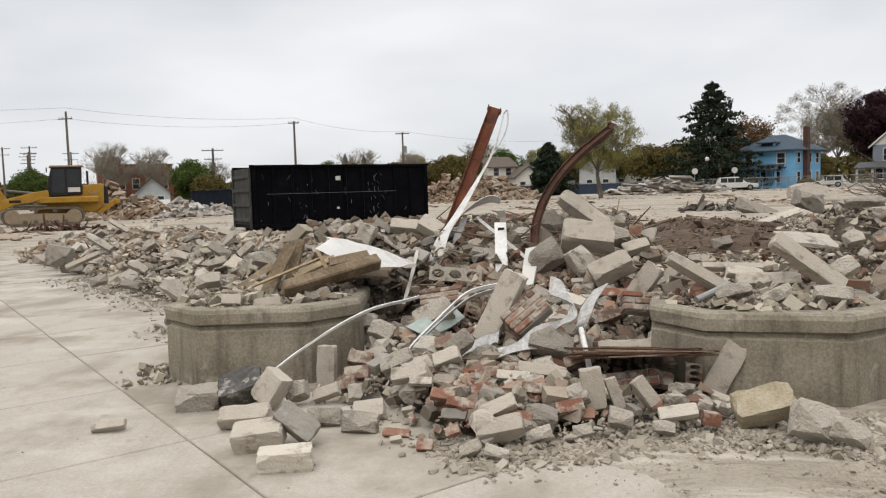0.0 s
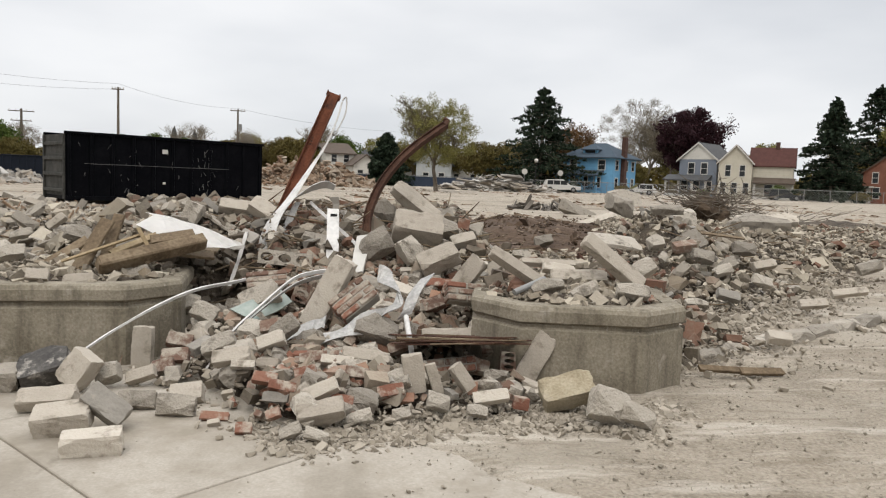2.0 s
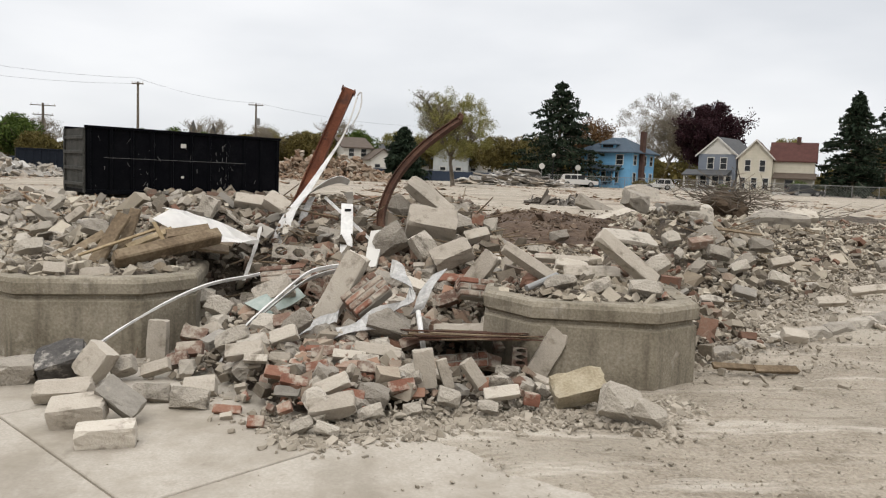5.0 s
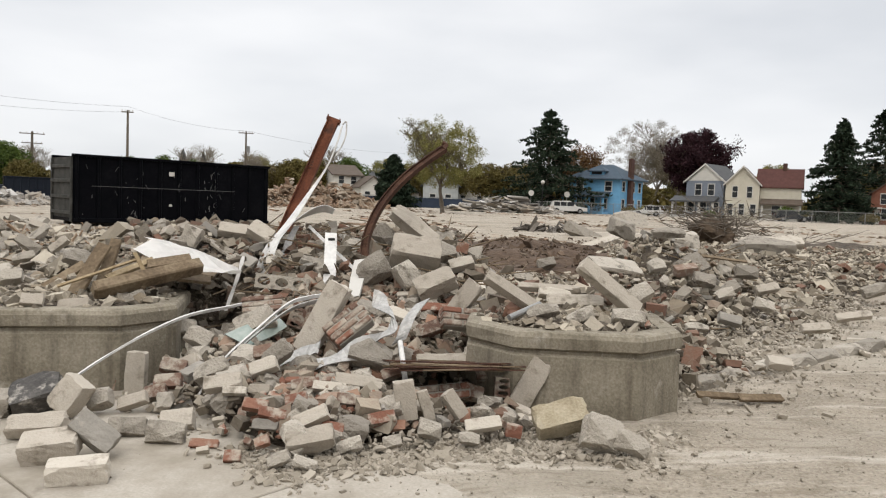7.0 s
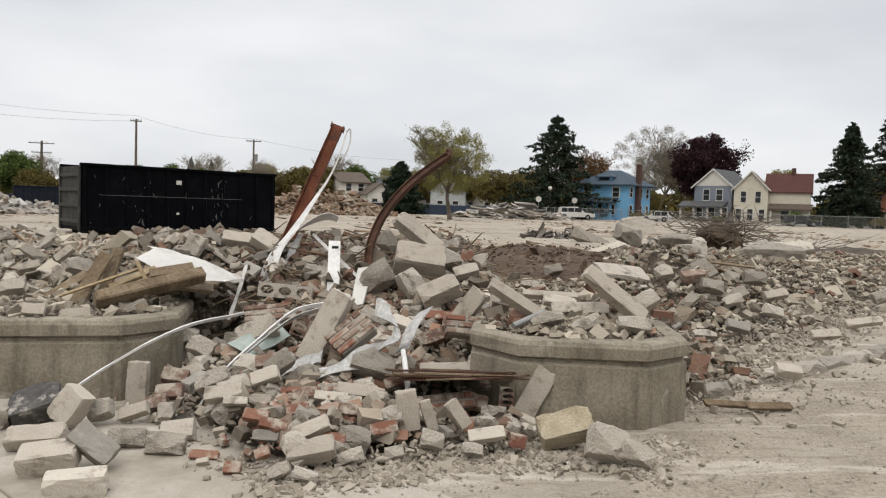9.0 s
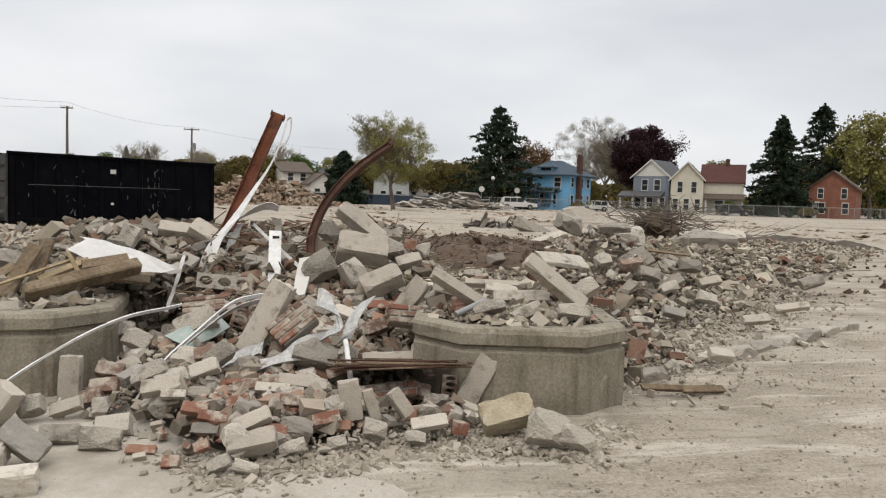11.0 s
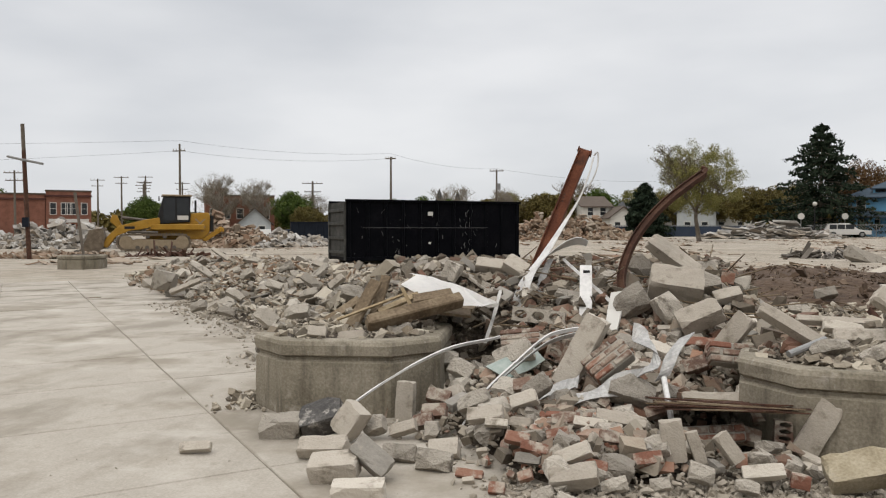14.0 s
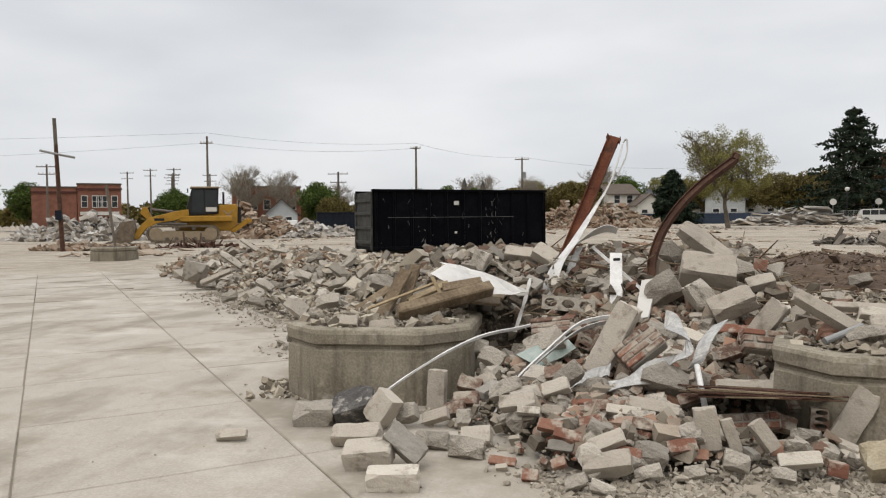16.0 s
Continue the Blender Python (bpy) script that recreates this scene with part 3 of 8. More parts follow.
planter(pose(-1.244, 4.192, 0, 0, 0, 5.0), "weathered eight-sided concrete planter heaped with rubble and timber")
planter(pose(2.399, 3.58, 0, 0, 0, -11.5), "weathered eight-sided concrete planter buried in stone blocks")
planter(pose(-17.0, 21.6, float(ground_z(-17.0, 21.6)), 0, 0, 12), "weathered eight-sided concrete planter out on the open pavement", side=1.4, tall=0.46)


# ---- roll-off containers ----
def container(place, paint, label, length=6.7, wide=2.44, tall=2.3):
    c = thing("roll_off_container", place, label, "dumpster", "roll-off containers")
    lo = 0.16
    part("floor", boxes((0, 0, lo, length, wide, lo + 0.12)), paint, c)
    for y0, y1, s in ((0.06, 0.10, -1), (wide - 0.10, wide - 0.06, 1)):
        part("side_wall", boxes((0.02, y0, lo + 0.12, length - 0.02, y1, tall - 0.09)), paint, c)
        n = 10
        for k in range(n + 1):
            x = 0.05 + (length - 0.25) * k / n
            yo = (0.0, 0.058) if s < 0 else (wide - 0.058, wide)
            bm = bmesh.new()
            prism(bm, [(x, yo[1]), (x + 0.03, yo[0]), (x + 0.12, yo[0]), (x + 0.15, yo[1])] if s < 0 else [(x, yo[0]), (x + 0.03, yo[1]), (x + 0.12, yo[1]), (x + 0.15, yo[0])], lo + 0.125, tall - 0.095)
            part("side_rib", bm, paint, c)
        yr = (-0.035, 0.12) if s < 0 else (wide - 0.12, wide + 0.035)
        part("top_rail", bevelled(boxes((-0.02, yr[0], tall - 0.09, length + 0.02, yr[1], tall)), 0.015), paint, c)
        yb = (-0.03, 0.06) if s < 0 else (wide - 0.06, wide + 0.03)
        part("bottom_rail", bevelled(boxes((0.0, yb[0], lo - 0.03, length, yb[1], lo + 0.118)), 0.01), paint, c)
    part("front_wall", boxes((length - 0.06, 0.105, lo + 0.12, length - 0.025, wide - 0.105, tall - 0.09)), paint, c)
    part("end_rail", bevelled(boxes((length - 0.13, 0.125, tall - 0.085, length + 0.01, wide - 0.125, tall - 0.005)), 0.01), paint, c)
    gate = part("tail_gate", boxes((0.0, 0.11, lo + 0.13, 0.05, wide - 0.11, tall - 0.1)), M_GATE, c, "worn grey ribbed tail gate")
    for z in (0.45, 1.0, 1.55, 2.05):
        part("gate_rib", bevelled(boxes((-0.075, 0.06, z - 0.06, -0.003, wide - 0.06, z + 0.06)), 0.012), M_GATE, gate)
    for y in (0.04, wide - 0.16):
        part("gate_post", boxes((-0.06, y, lo, 0.0, y + 0.12, tall - 0.095)), M_GATE, gate)
    for y in (0.7, 1.62):
        part("skid", boxes((0.2, y, 0.02, length - 0.1, y + 0.12, lo - 0.002)), M_STEEL, c)
    for x in (0.5, length - 0.8):
        for y in (0.3, wide - 0.5):
            w = tube([(x, y, 0.12), (x, y + 0.2, 0.12)], 0.12, 14)
            part("roller", w, M_STEEL, c)
    return c


ang = 35.0
box_1 = container(pose(-8.49, 25.1, float(ground_z(-8.5, 25.1)), 0, 0, ang), M_BLACK, "long black steel roll-off container with scuffed ribbed sides", length=7.4, tall=2.46)
for x, z, w, h in ((3.28, 1.86, 0.2, 0.15), (3.3, 0.75, 0.1, 0.08)):
    part("sticker", boxes((x, -0.044, z, x + w, -0.038, z + h)), M_TRIM, box_1, "small white paper sticker")
rng = random.Random(9)
for k in range(46):
    x, z = rng.choice([rng.uniform(0.3, 6.3), rng.gauss(4.9, 0.12), rng.gauss(1.9, 0.5)]), rng.uniform(0.4, 2.1)
    w, h, a = rng.uniform(0.008, 0.025), rng.uniform(0.03, 0.22), rng.uniform(-40, 40)
    bm = boxes((-w / 2, -0.003, -h / 2, w / 2, 0.0, h / 2))
    o = part("scuff", bm, M_CHALK, box_1)
    o.matrix_basis = pose(x, -0.003, z, 0, a, 0)
part("weld_line", boxes((0.6, -0.004, 1.38, 5.9, -0.001, 1.395)), M_CHALK, box_1)
g = float(ground_z(-27, 72))
container(pose(-30.6, 72.0, g, 0, 0, 14), M_NAVY, "dark navy steel roll-off container standing far off", tall=2.2)


# ---- track loader ----
M_TRACK2 = material("dried_mud", [(0.27, 0.215, 0.15), (0.40, 0.33, 0.24)], 0.95, 4, 25, 0.4)
def oval(x0, x1, z0, z1, steps=7):
    """A rounded track outline."""
    r, c = (z1 - z0) / 2, (z0 + z1) / 2
    right = [(x1 - r + r * math.cos(a), c + r * math.sin(a)) for a in (math.pi * (k / steps - 0.5) for k in range(steps + 1))]
    left = [(x0 + r + r * math.cos(a), c + r * math.sin(a)) for a in (math.pi * (k / steps + 0.5) for k in range(steps + 1))]
    return right + left


def loader(place):
    """A track loader seen from its flank, the bucket towards -x."""
    t = thing("track_loader", place, "yellow track loader with muddy tracks and lowered bucket", "track loader")
    for y in (-1.15, 0.65):
        out = oval(-2.25, 2.2, 0.04, 1.12)
        bm = bmesh.new()
        inner = oval(-2.13, 2.08, 0.16, 1.0)
        for i in range(len(out)):
            j = (i + 1) % len(out)
            ring = [bm.verts.new((p[0], yy, p[1])) for yy in (y, y + 0.5) for p in (out[i], out[j], inner[j], inner[i])]
            for f in ((0, 1, 2, 3), (7, 6, 5, 4), (0, 4, 5, 1), (3, 2, 6, 7)):
                bm.faces.new([ring[q] for q in f])
        track = part("track", bm, M_TRACK, t, "mud-caked steel track")
        for i in range(len(out)):
            a, b = out[i], out[(i + 1) % len(out)]
            ln = math.hypot(b[0] - a[0], b[1] - a[1])
            count = max(1, round(ln / 0.19))
            for q in range(count):
                x, z = a[0] + (b[0] - a[0]) * q / count, a[1] + (b[1] - a[1]) * q / count
                o = part("grouser", boxes((-0.03, -0.02, -0.04, 0.03, 0.52, 0.045)), M_TRACK, track)
                o.matrix_basis = pose(x, y, z, 0, -math.degrees(math.atan2(b[1] - a[1], b[0] - a[0])), 0)
        bm = bmesh.new()
        prism(bm, [(-1.95, 0.3), (-1.6, 0.18), (1.6, 0.18), (1.9, 0.35), (1.75, 0.72), (-1.0, 0.78), (-1.9, 0.6)], y + 0.05, y + 0.45, "y")
        part("track_frame", bm, M_TRACK2, track, "dusty tan track frame")
        for x, z, r in ((-1.68, 0.58, 0.40), (1.63, 0.58, 0.42), (-0.4, 0.93, 0.12), (0.6, 0.93, 0.12), (-1.0, 0.25, 0.13), (-0.45, 0.25, 0.13), (0.1, 0.25, 0.13), (0.65, 0.25, 0.13), (1.15, 0.25, 0.13)):
            part("track_wheel", tube([(x, y + 0.02, z), (x, y + 0.48, z)], r, 16), M_TRACK2 if r > 0.3 else M_STEEL, track)
    bm = bmesh.new()
    prism(bm, [(-0.5, 0.75), (2.9, 0.75), (3.35, 1.2), (3.4, 2.35), (3.25, 2.5), (2.2, 2.42), (2.15, 1.85), (0.25, 1.78), (-0.5, 1.35)], -0.62, 0.62, "y")
    body = part("body", bevelled(bm, 0.05, 2), M_YELLOW, t)
    part("grille", boxes((3.402, -0.5, 1.25, 3.62, 0.5, 2.3)), M_TYRE, body)
    part("hood_panel", bevelled(boxes((2.35, -0.64, 1.35, 3.2, -0.622, 2.25)), 0.005), M_YELLOW, body)
    for k in range(2):
        bm = boxes((-0.42, -0.012, -0.04, 0.42, 0.0, 0.04))
        o = part("panel_brace", bm, M_TRACK2, body)
        o.matrix_basis = pose(2.78, -0.645, 1.8, 0, 42 if k else -42, 0)
    part("side_deck", bevelled(boxes((-0.2, -1.12, 1.36, 3.0, -0.63, 1.72)), 0.04), M_YELLOW, body)
    part("side_deck", bevelled(boxes((-0.2, 0.63, 1.36, 3.0, 1.12, 1.72)), 0.04), M_YELLOW, body)
    part("exhaust", tube([(2.55, 0.3, 2.4), (2.55, 0.3, 3.3)], 0.07, 10), M_TYRE, body)
    bm = bmesh.new()
    prism(bm, [(0.30, 1.73), (2.14, 1.86), (2.2, 3.5), (0.55, 3.5), (0.22, 2.3)], -0.78, 0.78, "y")
    cab = part("cab", bevelled(bm, 0.04), M_TYRE, t, "dark glazed operator cab")
    part("cab_roof", bevelled(boxes((0.45, -0.86, 3.503, 2.3, 0.86, 3.62)), 0.04), M_TRACK2, cab, "dusty pale roof")
    for x0, x1, z0 in ((0.55, 1.25, 1.95), (1.35, 2.08, 2.35)):
        part("pane", boxes((x0, -0.792, z0, x1, -0.783, 3.38)), M_PANE, cab)
    part("maker_mark", boxes((1.38, -0.80, 2.0, 2.05, -0.783, 2.28)), M_TRIM, cab)
    part("mirror", bevelled(boxes((0.25, -0.98, 3.2, 0.32, -0.85, 3.48)), 0.01), M_TYRE, cab)
    for y in (-1.1, 0.88):
        bm = bmesh.new()
        prism(bm, [(0.35, 1.75), (0.3, 2.15), (-0.6, 2.0), (-2.1, 1.6), (-2.75, 0.95), (-3.05, 0.35), (-2.75, 0.25), (-2.25, 0.95), (-1.5, 1.3), (-0.5, 1.45)], y, y + 0.22, "y")
        arm = part("lift_arm", bevelled(bm, 0.02), M_YELLOW, t)
        part("arm_mark", boxes((-1.75, y - 0.012, 1.42, -1.15, y - 0.002, 1.58)), M_TYRE, arm)
        part("lift_cylinder", tube([(0.2, y + 0.11, 1.2), (-1.6, y + 0.11, 1.25)], 0.09, 10), M_STEEL, t)
    bm = bmesh.new()
    prism(bm, [(-2.05, 1.35), (-1.8, 1.4), (-2.2, 2.3), (-2.5, 2.3), (-2.6, 1.9)], -0.25, 0.25, "y")
    part("tilt_lever", bevelled(bm, 0.03), M_YELLOW, t)
    part("tilt_link", tube([(0.1, 0, 1.9), (-1.9, 0, 2.15)], 0.1, 8), M_STEEL, t)
    bm = bmesh.new()
    prism(bm, [(-3.0, 1.45), (-2.85, 0.9), (-2.95, 0.25), (-3.25, 0.04), (-4.35, 0.05), (-4.35, 0.1), (-3.3, 0.14), (-3.1, 0.3), (-3.0, 0.9), (-3.12, 1.45)], -1.35, 1.35, "y")
    bucket = part("bucket", bm, M_TRACK, t, "worn muddy steel bucket resting on the ground")
    for y in (-1.37, 1.33):
        bm = bmesh.new()
        prism(bm, [(-3.05, 1.45), (-2.95, 0.2), (-3.25, 0.05), (-4.3, 0.06), (-3.9, 0.75), (-3.75, 1.35)], y, y + 0.04, "y")
        part("bucket_side", bm, M_TRACK, bucket)
    for k in range(8):
        y = -1.3 + 2.5 * k / 7
        part("tooth", boxes((-4.6, y, 0.03, -4.33, y + 0.1, 0.1)), M_STEEL, bucket)
    for y in (-0.75, 0.6):
        bm = bmesh.new()
        prism(bm, [(2.9, 0.75), (3.1, 0.6), (4.25, 1.35), (4.1, 1.6)], y, y + 0.16, "y")
        part("ripper_arm", bevelled(bm, 0.02), M_YELLOW, t)
    part("ripper_beam", bevelled(boxes((3.95, -0.95, 1.25, 4.25, 0.95, 1.5)), 0.03), M_YELLOW, t)
    return t


machine = loader(pose(-27.25, 42.1, float(ground_z(-26.8, 42.4)), 0, 0, 33))


# ---- poles and cables ----
def utility_pole(x, y, tall, label, arms=((0.5, 2.2),), turn=0.0, lean=0.0, can=False, thick=0.15):
    z = float(ground_z(x, y))
    p = thing("utility_pole", pose(x, y, z - 0.3, 0, lean, turn), label, "utility pole", "utility poles")
    part("shaft", tube([(0, 0, 0), (0, 0, tall * 0.5), (0, 0, tall + 0.3)], thick, 10, [1.15, 1.0, 0.75]), M_POLE, p)
    for down, w in arms:
        arm = part("crossarm", boxes((-w / 2, -0.22, tall + 0.3 - down, w / 2, -0.1, tall + 0.42 - down)), M_POLE, p)
        for k in (-0.45, -0.2, 0.2, 0.45):
            part("insulator", tube([(w * k, -0.16, tall + 0.42 - down), (w * k, -0.16, tall + 0.62 - down)], 0.05, 6), M_TRIM, arm)
    if can:
        part("transformer", tube([(0.3, 0, tall - 2.6), (0.3, 0, tall - 1.7)], 0.26, 12), M_GALV, p, "grey transformer can")
    return p


utility_pole(-47.95, 80.0, 11.6, "tall weathered wooden utility pole with crossarm", ((0.9, 1.6),))
utility_pole(-24.3, 88.3, 10.3, "tall weathered wooden utility pole with short crossarm", ((0.3, 1.3),))
utility_pole(-13.4, 105.1, 9.6, "wooden utility pole with a transformer can", ((0.3, 2.0),), can=True)
utility_pole(-75.0, 85.0, 9.3, "wooden utility pole with double crossarms beside the street", ((0.4, 2.6), (1.4, 2.2)), turn=20)
for x, y, h in ((-95, 145, 12.0), (-92, 140, 11.0), (-98, 150, 13.5), (-104, 150, 13.5), (-89, 150, 12.0), (-110, 150, 13.0), (-43, 110, 9.0)):
    utility_pole(x, y, h, "distant wooden utility pole with crossarm", ((0.4, 3.2), (1.7, 2.6)), turn=15, thick=0.2)


def cable(points, sag, name="overhead_cable", radius=0.012):
    pts = []
    for a, b in zip(points, points[1:]):
        for k in range(14):
            t = k / 14
            p = Vector(a).lerp(Vector(b), t)
            p.z -= sag * 4 * t * (1 - t)
            pts.append(p)
    pts.append(Vector(points[-1]))
    tagged(part(name, tube(pts, radius, 5), M_WIRE), "thin dark overhead cable sagging between poles", "cable", "overhead cables")


gz = float(ground_z(-48, 80))
cable([(-140, 62, 12.3), (-47.9, 80, 12.0), (-24.3, 88.3, 10.8), (-13.4, 105.1, 10.1), (10, 140, 10.2), (60, 190, 10)], 0.6)
cable([(-140, 72, 9.6), (-47.9, 80, 10.8), (-24.3, 88.3, 10.2)], 0.7)

rz = float(ground_z(-25.6, 29.2))
rust_pole = thing("steel_pole", pose(-25.6, 29.2, rz, 0, -2, 18), "rusty steel pole with a bent crossbar and grey top", "pole")
part("shaft", tube([(0, 0, -0.1), (0, 0, 3.4), (0, 0, 5.1)], 0.10, 10, [1.1, 1, 0.9]), M_RUSTDARK, rust_pole)
part("pole_top", tube([(0, 0, 5.1), (0, 0, 6.35)], 0.085, 10), M_POLE, rust_pole, "grey unpainted top")
part("crossbar", tube([(-0.75, 0, 4.85), (0, -0.12, 4.65), (0.85, 0, 4.45)], 0.06, 6), M_GALV, rust_pole)
part("switch_box", boxes((-0.14, -0.26, 1.5, 0.14, -0.1, 1.95)), M_NAVY, rust_pole)
lean_post = tagged(part("leaning_post", tube([(-16.95, 21.6, 0.42), (-17.35, 21.7, 2.7)], 0.05, 8), M_POLE), "thin grey post leaning out of the planter", "post")


# ---- trees ----
def limbs(rng, height, spread, trunk, forks, levels, start=0.3, droop=0.0, up=0.55):
    """Paths of trunk and branches, and the twig ends."""
    paths, tips = [], []
    def grow(p, d, length, r, level):
        pts, rad = [p.copy()], [r]
        steps = 4
        for k in range(steps):
            d = (d + Vector((rng.gauss(0, 0.10), rng.gauss(0, 0.10), 0.05 - droop * (level > 1)))).normalized()
            p = p + d * length / steps
            pts.append(p.copy())
            rad.append(r * (1 - 0.55 * (k + 1) / steps))
        paths.append((pts, rad))
        if level >= levels:
            tips.extend(pts[1:])
            return
        for k in range(forks):
            at = rng.uniform(0.35 if level else start, 1.0)
            i = min(int(at * steps), steps - 1)
            q = pts[i].lerp(pts[i + 1], at * steps - i)
            a = rng.uniform(0, 2 * math.pi)
            side = Vector((math.cos(a), math.sin(a), up * rng.uniform(0.3, 1.5)))
            nd = (d * 0.55 + side * spread).normalized()
            grow(q, nd, length * rng.uniform(0.5, 0.72), rad[i] * 0.6, level + 1)
        tips.append(pts[-1])
    grow(Vector((0, 0, 0)), Vector((rng.gauss(0, 0.04), rng.gauss(0, 0.04), 1)), height * 0.52, trunk, 0)
    return paths, tips


def branch_mesh(paths, thin=0.0):
    bm = bmesh.new()
    for pts, rad in paths:
        rings = []
        for i, p in enumerate(pts):
            d = (pts[min(i + 1, len(pts) - 1)] - pts[max(i - 1, 0)]).normalized()
            s = d.cross(Vector((0.3, 0.9, 0.2))).normalized()
            u = s.cross(d)
            r = max(rad[i], thin)
            rings.append([bm.verts.new(p + s * r * math.cos(a) + u * r * math.sin(a)) for a in (0, 1.2566, 2.5133, 3.7699, 5.0265)])
        for a, b in zip(rings, rings[1:]):
            for k in range(5):
                bm.faces.new((a[k], a[(k + 1) % 5], b[(k + 1) % 5], b[k]))
    return bm


def leaf_mesh(name, points, size, mat, rng, long=1.0):
    """Small tilted leaves, each a folded blade of two triangles."""
    n = len(points)
    g = np.random.default_rng(rng.randrange(10 ** 6))
    p = np.array(points)
    a = g.normal(size=(n, 3))
    a /= np.linalg.norm(a, axis=1)[:, None]
    b = np.cross(a, g.normal(size=(n, 3)))
    b /= np.linalg.norm(b, axis=1)[:, None]
    s = size * g.uniform(0.6, 1.3, (n, 1))
    v = np.stack([p - a * s * long, p + b * s * 0.5, p + a * s * long, p - b * s * 0.5 + np.cross(a, b) * s * 0.25], 1).reshape(-1, 3)
    f = np.arange(4 * n).reshape(-1, 4)
    me = bpy.data.meshes.new(name)
    me.from_pydata(v.tolist(), [], f.tolist())
    me.materials.append(mat)
    return me


def broadleaf(name, seed, height, width, leaf, label, density=60, size=0.16, levels=3, forks=5, trunk=0.28, spread=0.8, start=0.35, jitter=0.5, thin=0.03, droop=0.0, full=False, long=1.0, bark=None):
    rng = random.Random(seed)
    paths, tips = limbs(rng, height, spread, trunk, forks, levels, start, droop)
    hi = max(t.z for t in tips)
    wide = sorted(math.hypot(t.x, t.y) for t in tips)[int(len(tips) * 0.95)]
    kx, kz = width / 2 / wide * (0.86 if full else 1), height / hi * (0.93 if full else 1)
    sc = lambda p: Vector((p.x * kx, p.y * kx, p.z * kz))
    paths = [([sc(p) for p in pts], rad) for pts, rad in paths]
    tips = [sc(t) for t in tips]
    tree = thing(name, Matrix.Identity(4), label, "tree")
    part("trunk", branch_mesh(paths[:1]), bark or M_BARK, tree)
    part("branchwork", branch_mesh(paths[1:], thin), bark or M_BARK, tree)
    if density:
        total = int(density * 100)
        pts = []
        clumps = []
        while full and len(clumps) < 150:
            p = Vector([rng.uniform(-1, 1) for _ in range(3)])
            if p.length < 0.93:
                clumps.append(Vector((p.x * width * 0.46, p.y * width * 0.46, height * (0.6 + 0.37 * p.z))))
        for _ in range(total):
            t = rng.choice(clumps) if full and rng.random() < 0.75 else rng.choice(tips)
            q = Vector([rng.gauss(0, 1) for _ in range(3)]).normalized() * (jitter * 1.5 * rng.random() ** 0.5)
            pts.append((t.x + q.x, t.y + q.y, t.z + q.z * 0.85))
        ob = new("crown", leaf_mesh("crown", pts, size, leaf, rng, long))
        ob.parent = tree
    return tree


def conifer(seed, height, width, label, ragged=1.0):
    rng = random.Random(seed)
    tree = thing("fir_tree", Matrix.Identity(4), label, "tree")
    part("trunk", tube([(0, 0, -0.2), (0, 0, height * 0.5), (0, 0, height * 0.98)], 0.26, 8, [1, 0.6, 0.12]), M_BARK, tree)
    paths, pts = [], []
    z = height * 0.06
    while z < height * 0.985:
        f = z / height
        reach = width / 2 * (1 - f) ** 0.72 * (0.75 + 0.5 * rng.random() * ragged) + 0.1
        for k in range(rng.randint(5, 7)):
            a = rng.uniform(0, 2 * math.pi)
            r = reach * rng.uniform(0.55, 1.12)
            line = []
            for s in range(5):
                q = s / 4
                line.append(Vector((math.cos(a) * r * q, math.sin(a) * r * q, z + r * (0.10 * q - 0.30 * q * q) + 0.18 * r * max(0, q - 0.75) * 2)))
            paths.append((line, [0.05, 0.04, 0.03, 0.02, 0.01]))
            for _ in range(int(16 + 38 * r / (width / 2))):
                q = rng.uniform(0.12, 1.0) ** 0.7
                i = min(int(q * 4), 3)
                p = line[i].lerp(line[i + 1], q * 4 - i)
                w = 0.16 + 0.22 * (1 - q) * r
                pts.append((p.x + rng.gauss(0, w * 0.7), p.y + rng.gauss(0, w * 0.7), p.z - abs(rng.gauss(0, 0.16))))
        z += height * 0.021 * rng.uniform(0.8, 1.3)
    for _ in range(40):
        pts.append((rng.gauss(0, 0.08), rng.gauss(0, 0.08), height * rng.uniform(0.93, 1.0)))
    part("branchwork", branch_mesh(paths), M_BARK, tree)
    ob = new("crown", leaf_mesh("crown", pts, 0.26, M_NEEDLE, rng, 1.3))
    ob.parent = tree
    return tree


def stand(tree, x, y, turn=0.0, scale=1.0):
    m = pose(x, y, float(ground_z(x, y)) - 0.05, 0, 0, turn)
    tree.matrix_basis = m @ Matrix.Scale(scale, 4)
    return tree


def stand_copy(tree, x, y, turn, scale):
    o = copy_thing(tree, pose(x, y, float(ground_z(x, y)) - 0.05, 0, 0, turn))
    o.scale = (scale,) * 3
    return o


stand(broadleaf("spring_tree", 3, 9.7, 9.0, M_LEAF_SPRING, "spreading tree in thin yellow-green spring leaf", 300, 0.05, 4, 6, 0.24, 0.85, 0.4, 0.42, 0.02, full=True, long=1.8), 9.75, 70)
stand(conifer(11, 14.2, 17.0, "tall dark green fir tree beside the blue house"), 28.2, 101)
stand(conifer(12, 13.9, 11.0, "dark green fir tree beside the brick house"), 65.9, 92, 40)
stand(conifer(13, 17.6, 18.0, "broad dark green fir tree behind the brick house"), 80.5, 103, 90)
stand(conifer(14, 6.9, 7.5, "small dark conifer among the far houses"), 6.6, 98, 10)
stand(broadleaf("bronze_tree", 21, 10.6, 7.0, M_LEAF_RUSTY, "bronze-leaved tree beside the tall fir", 80, 0.15, 3, 5, 0.2, 0.7, full=True), 34.9, 107)
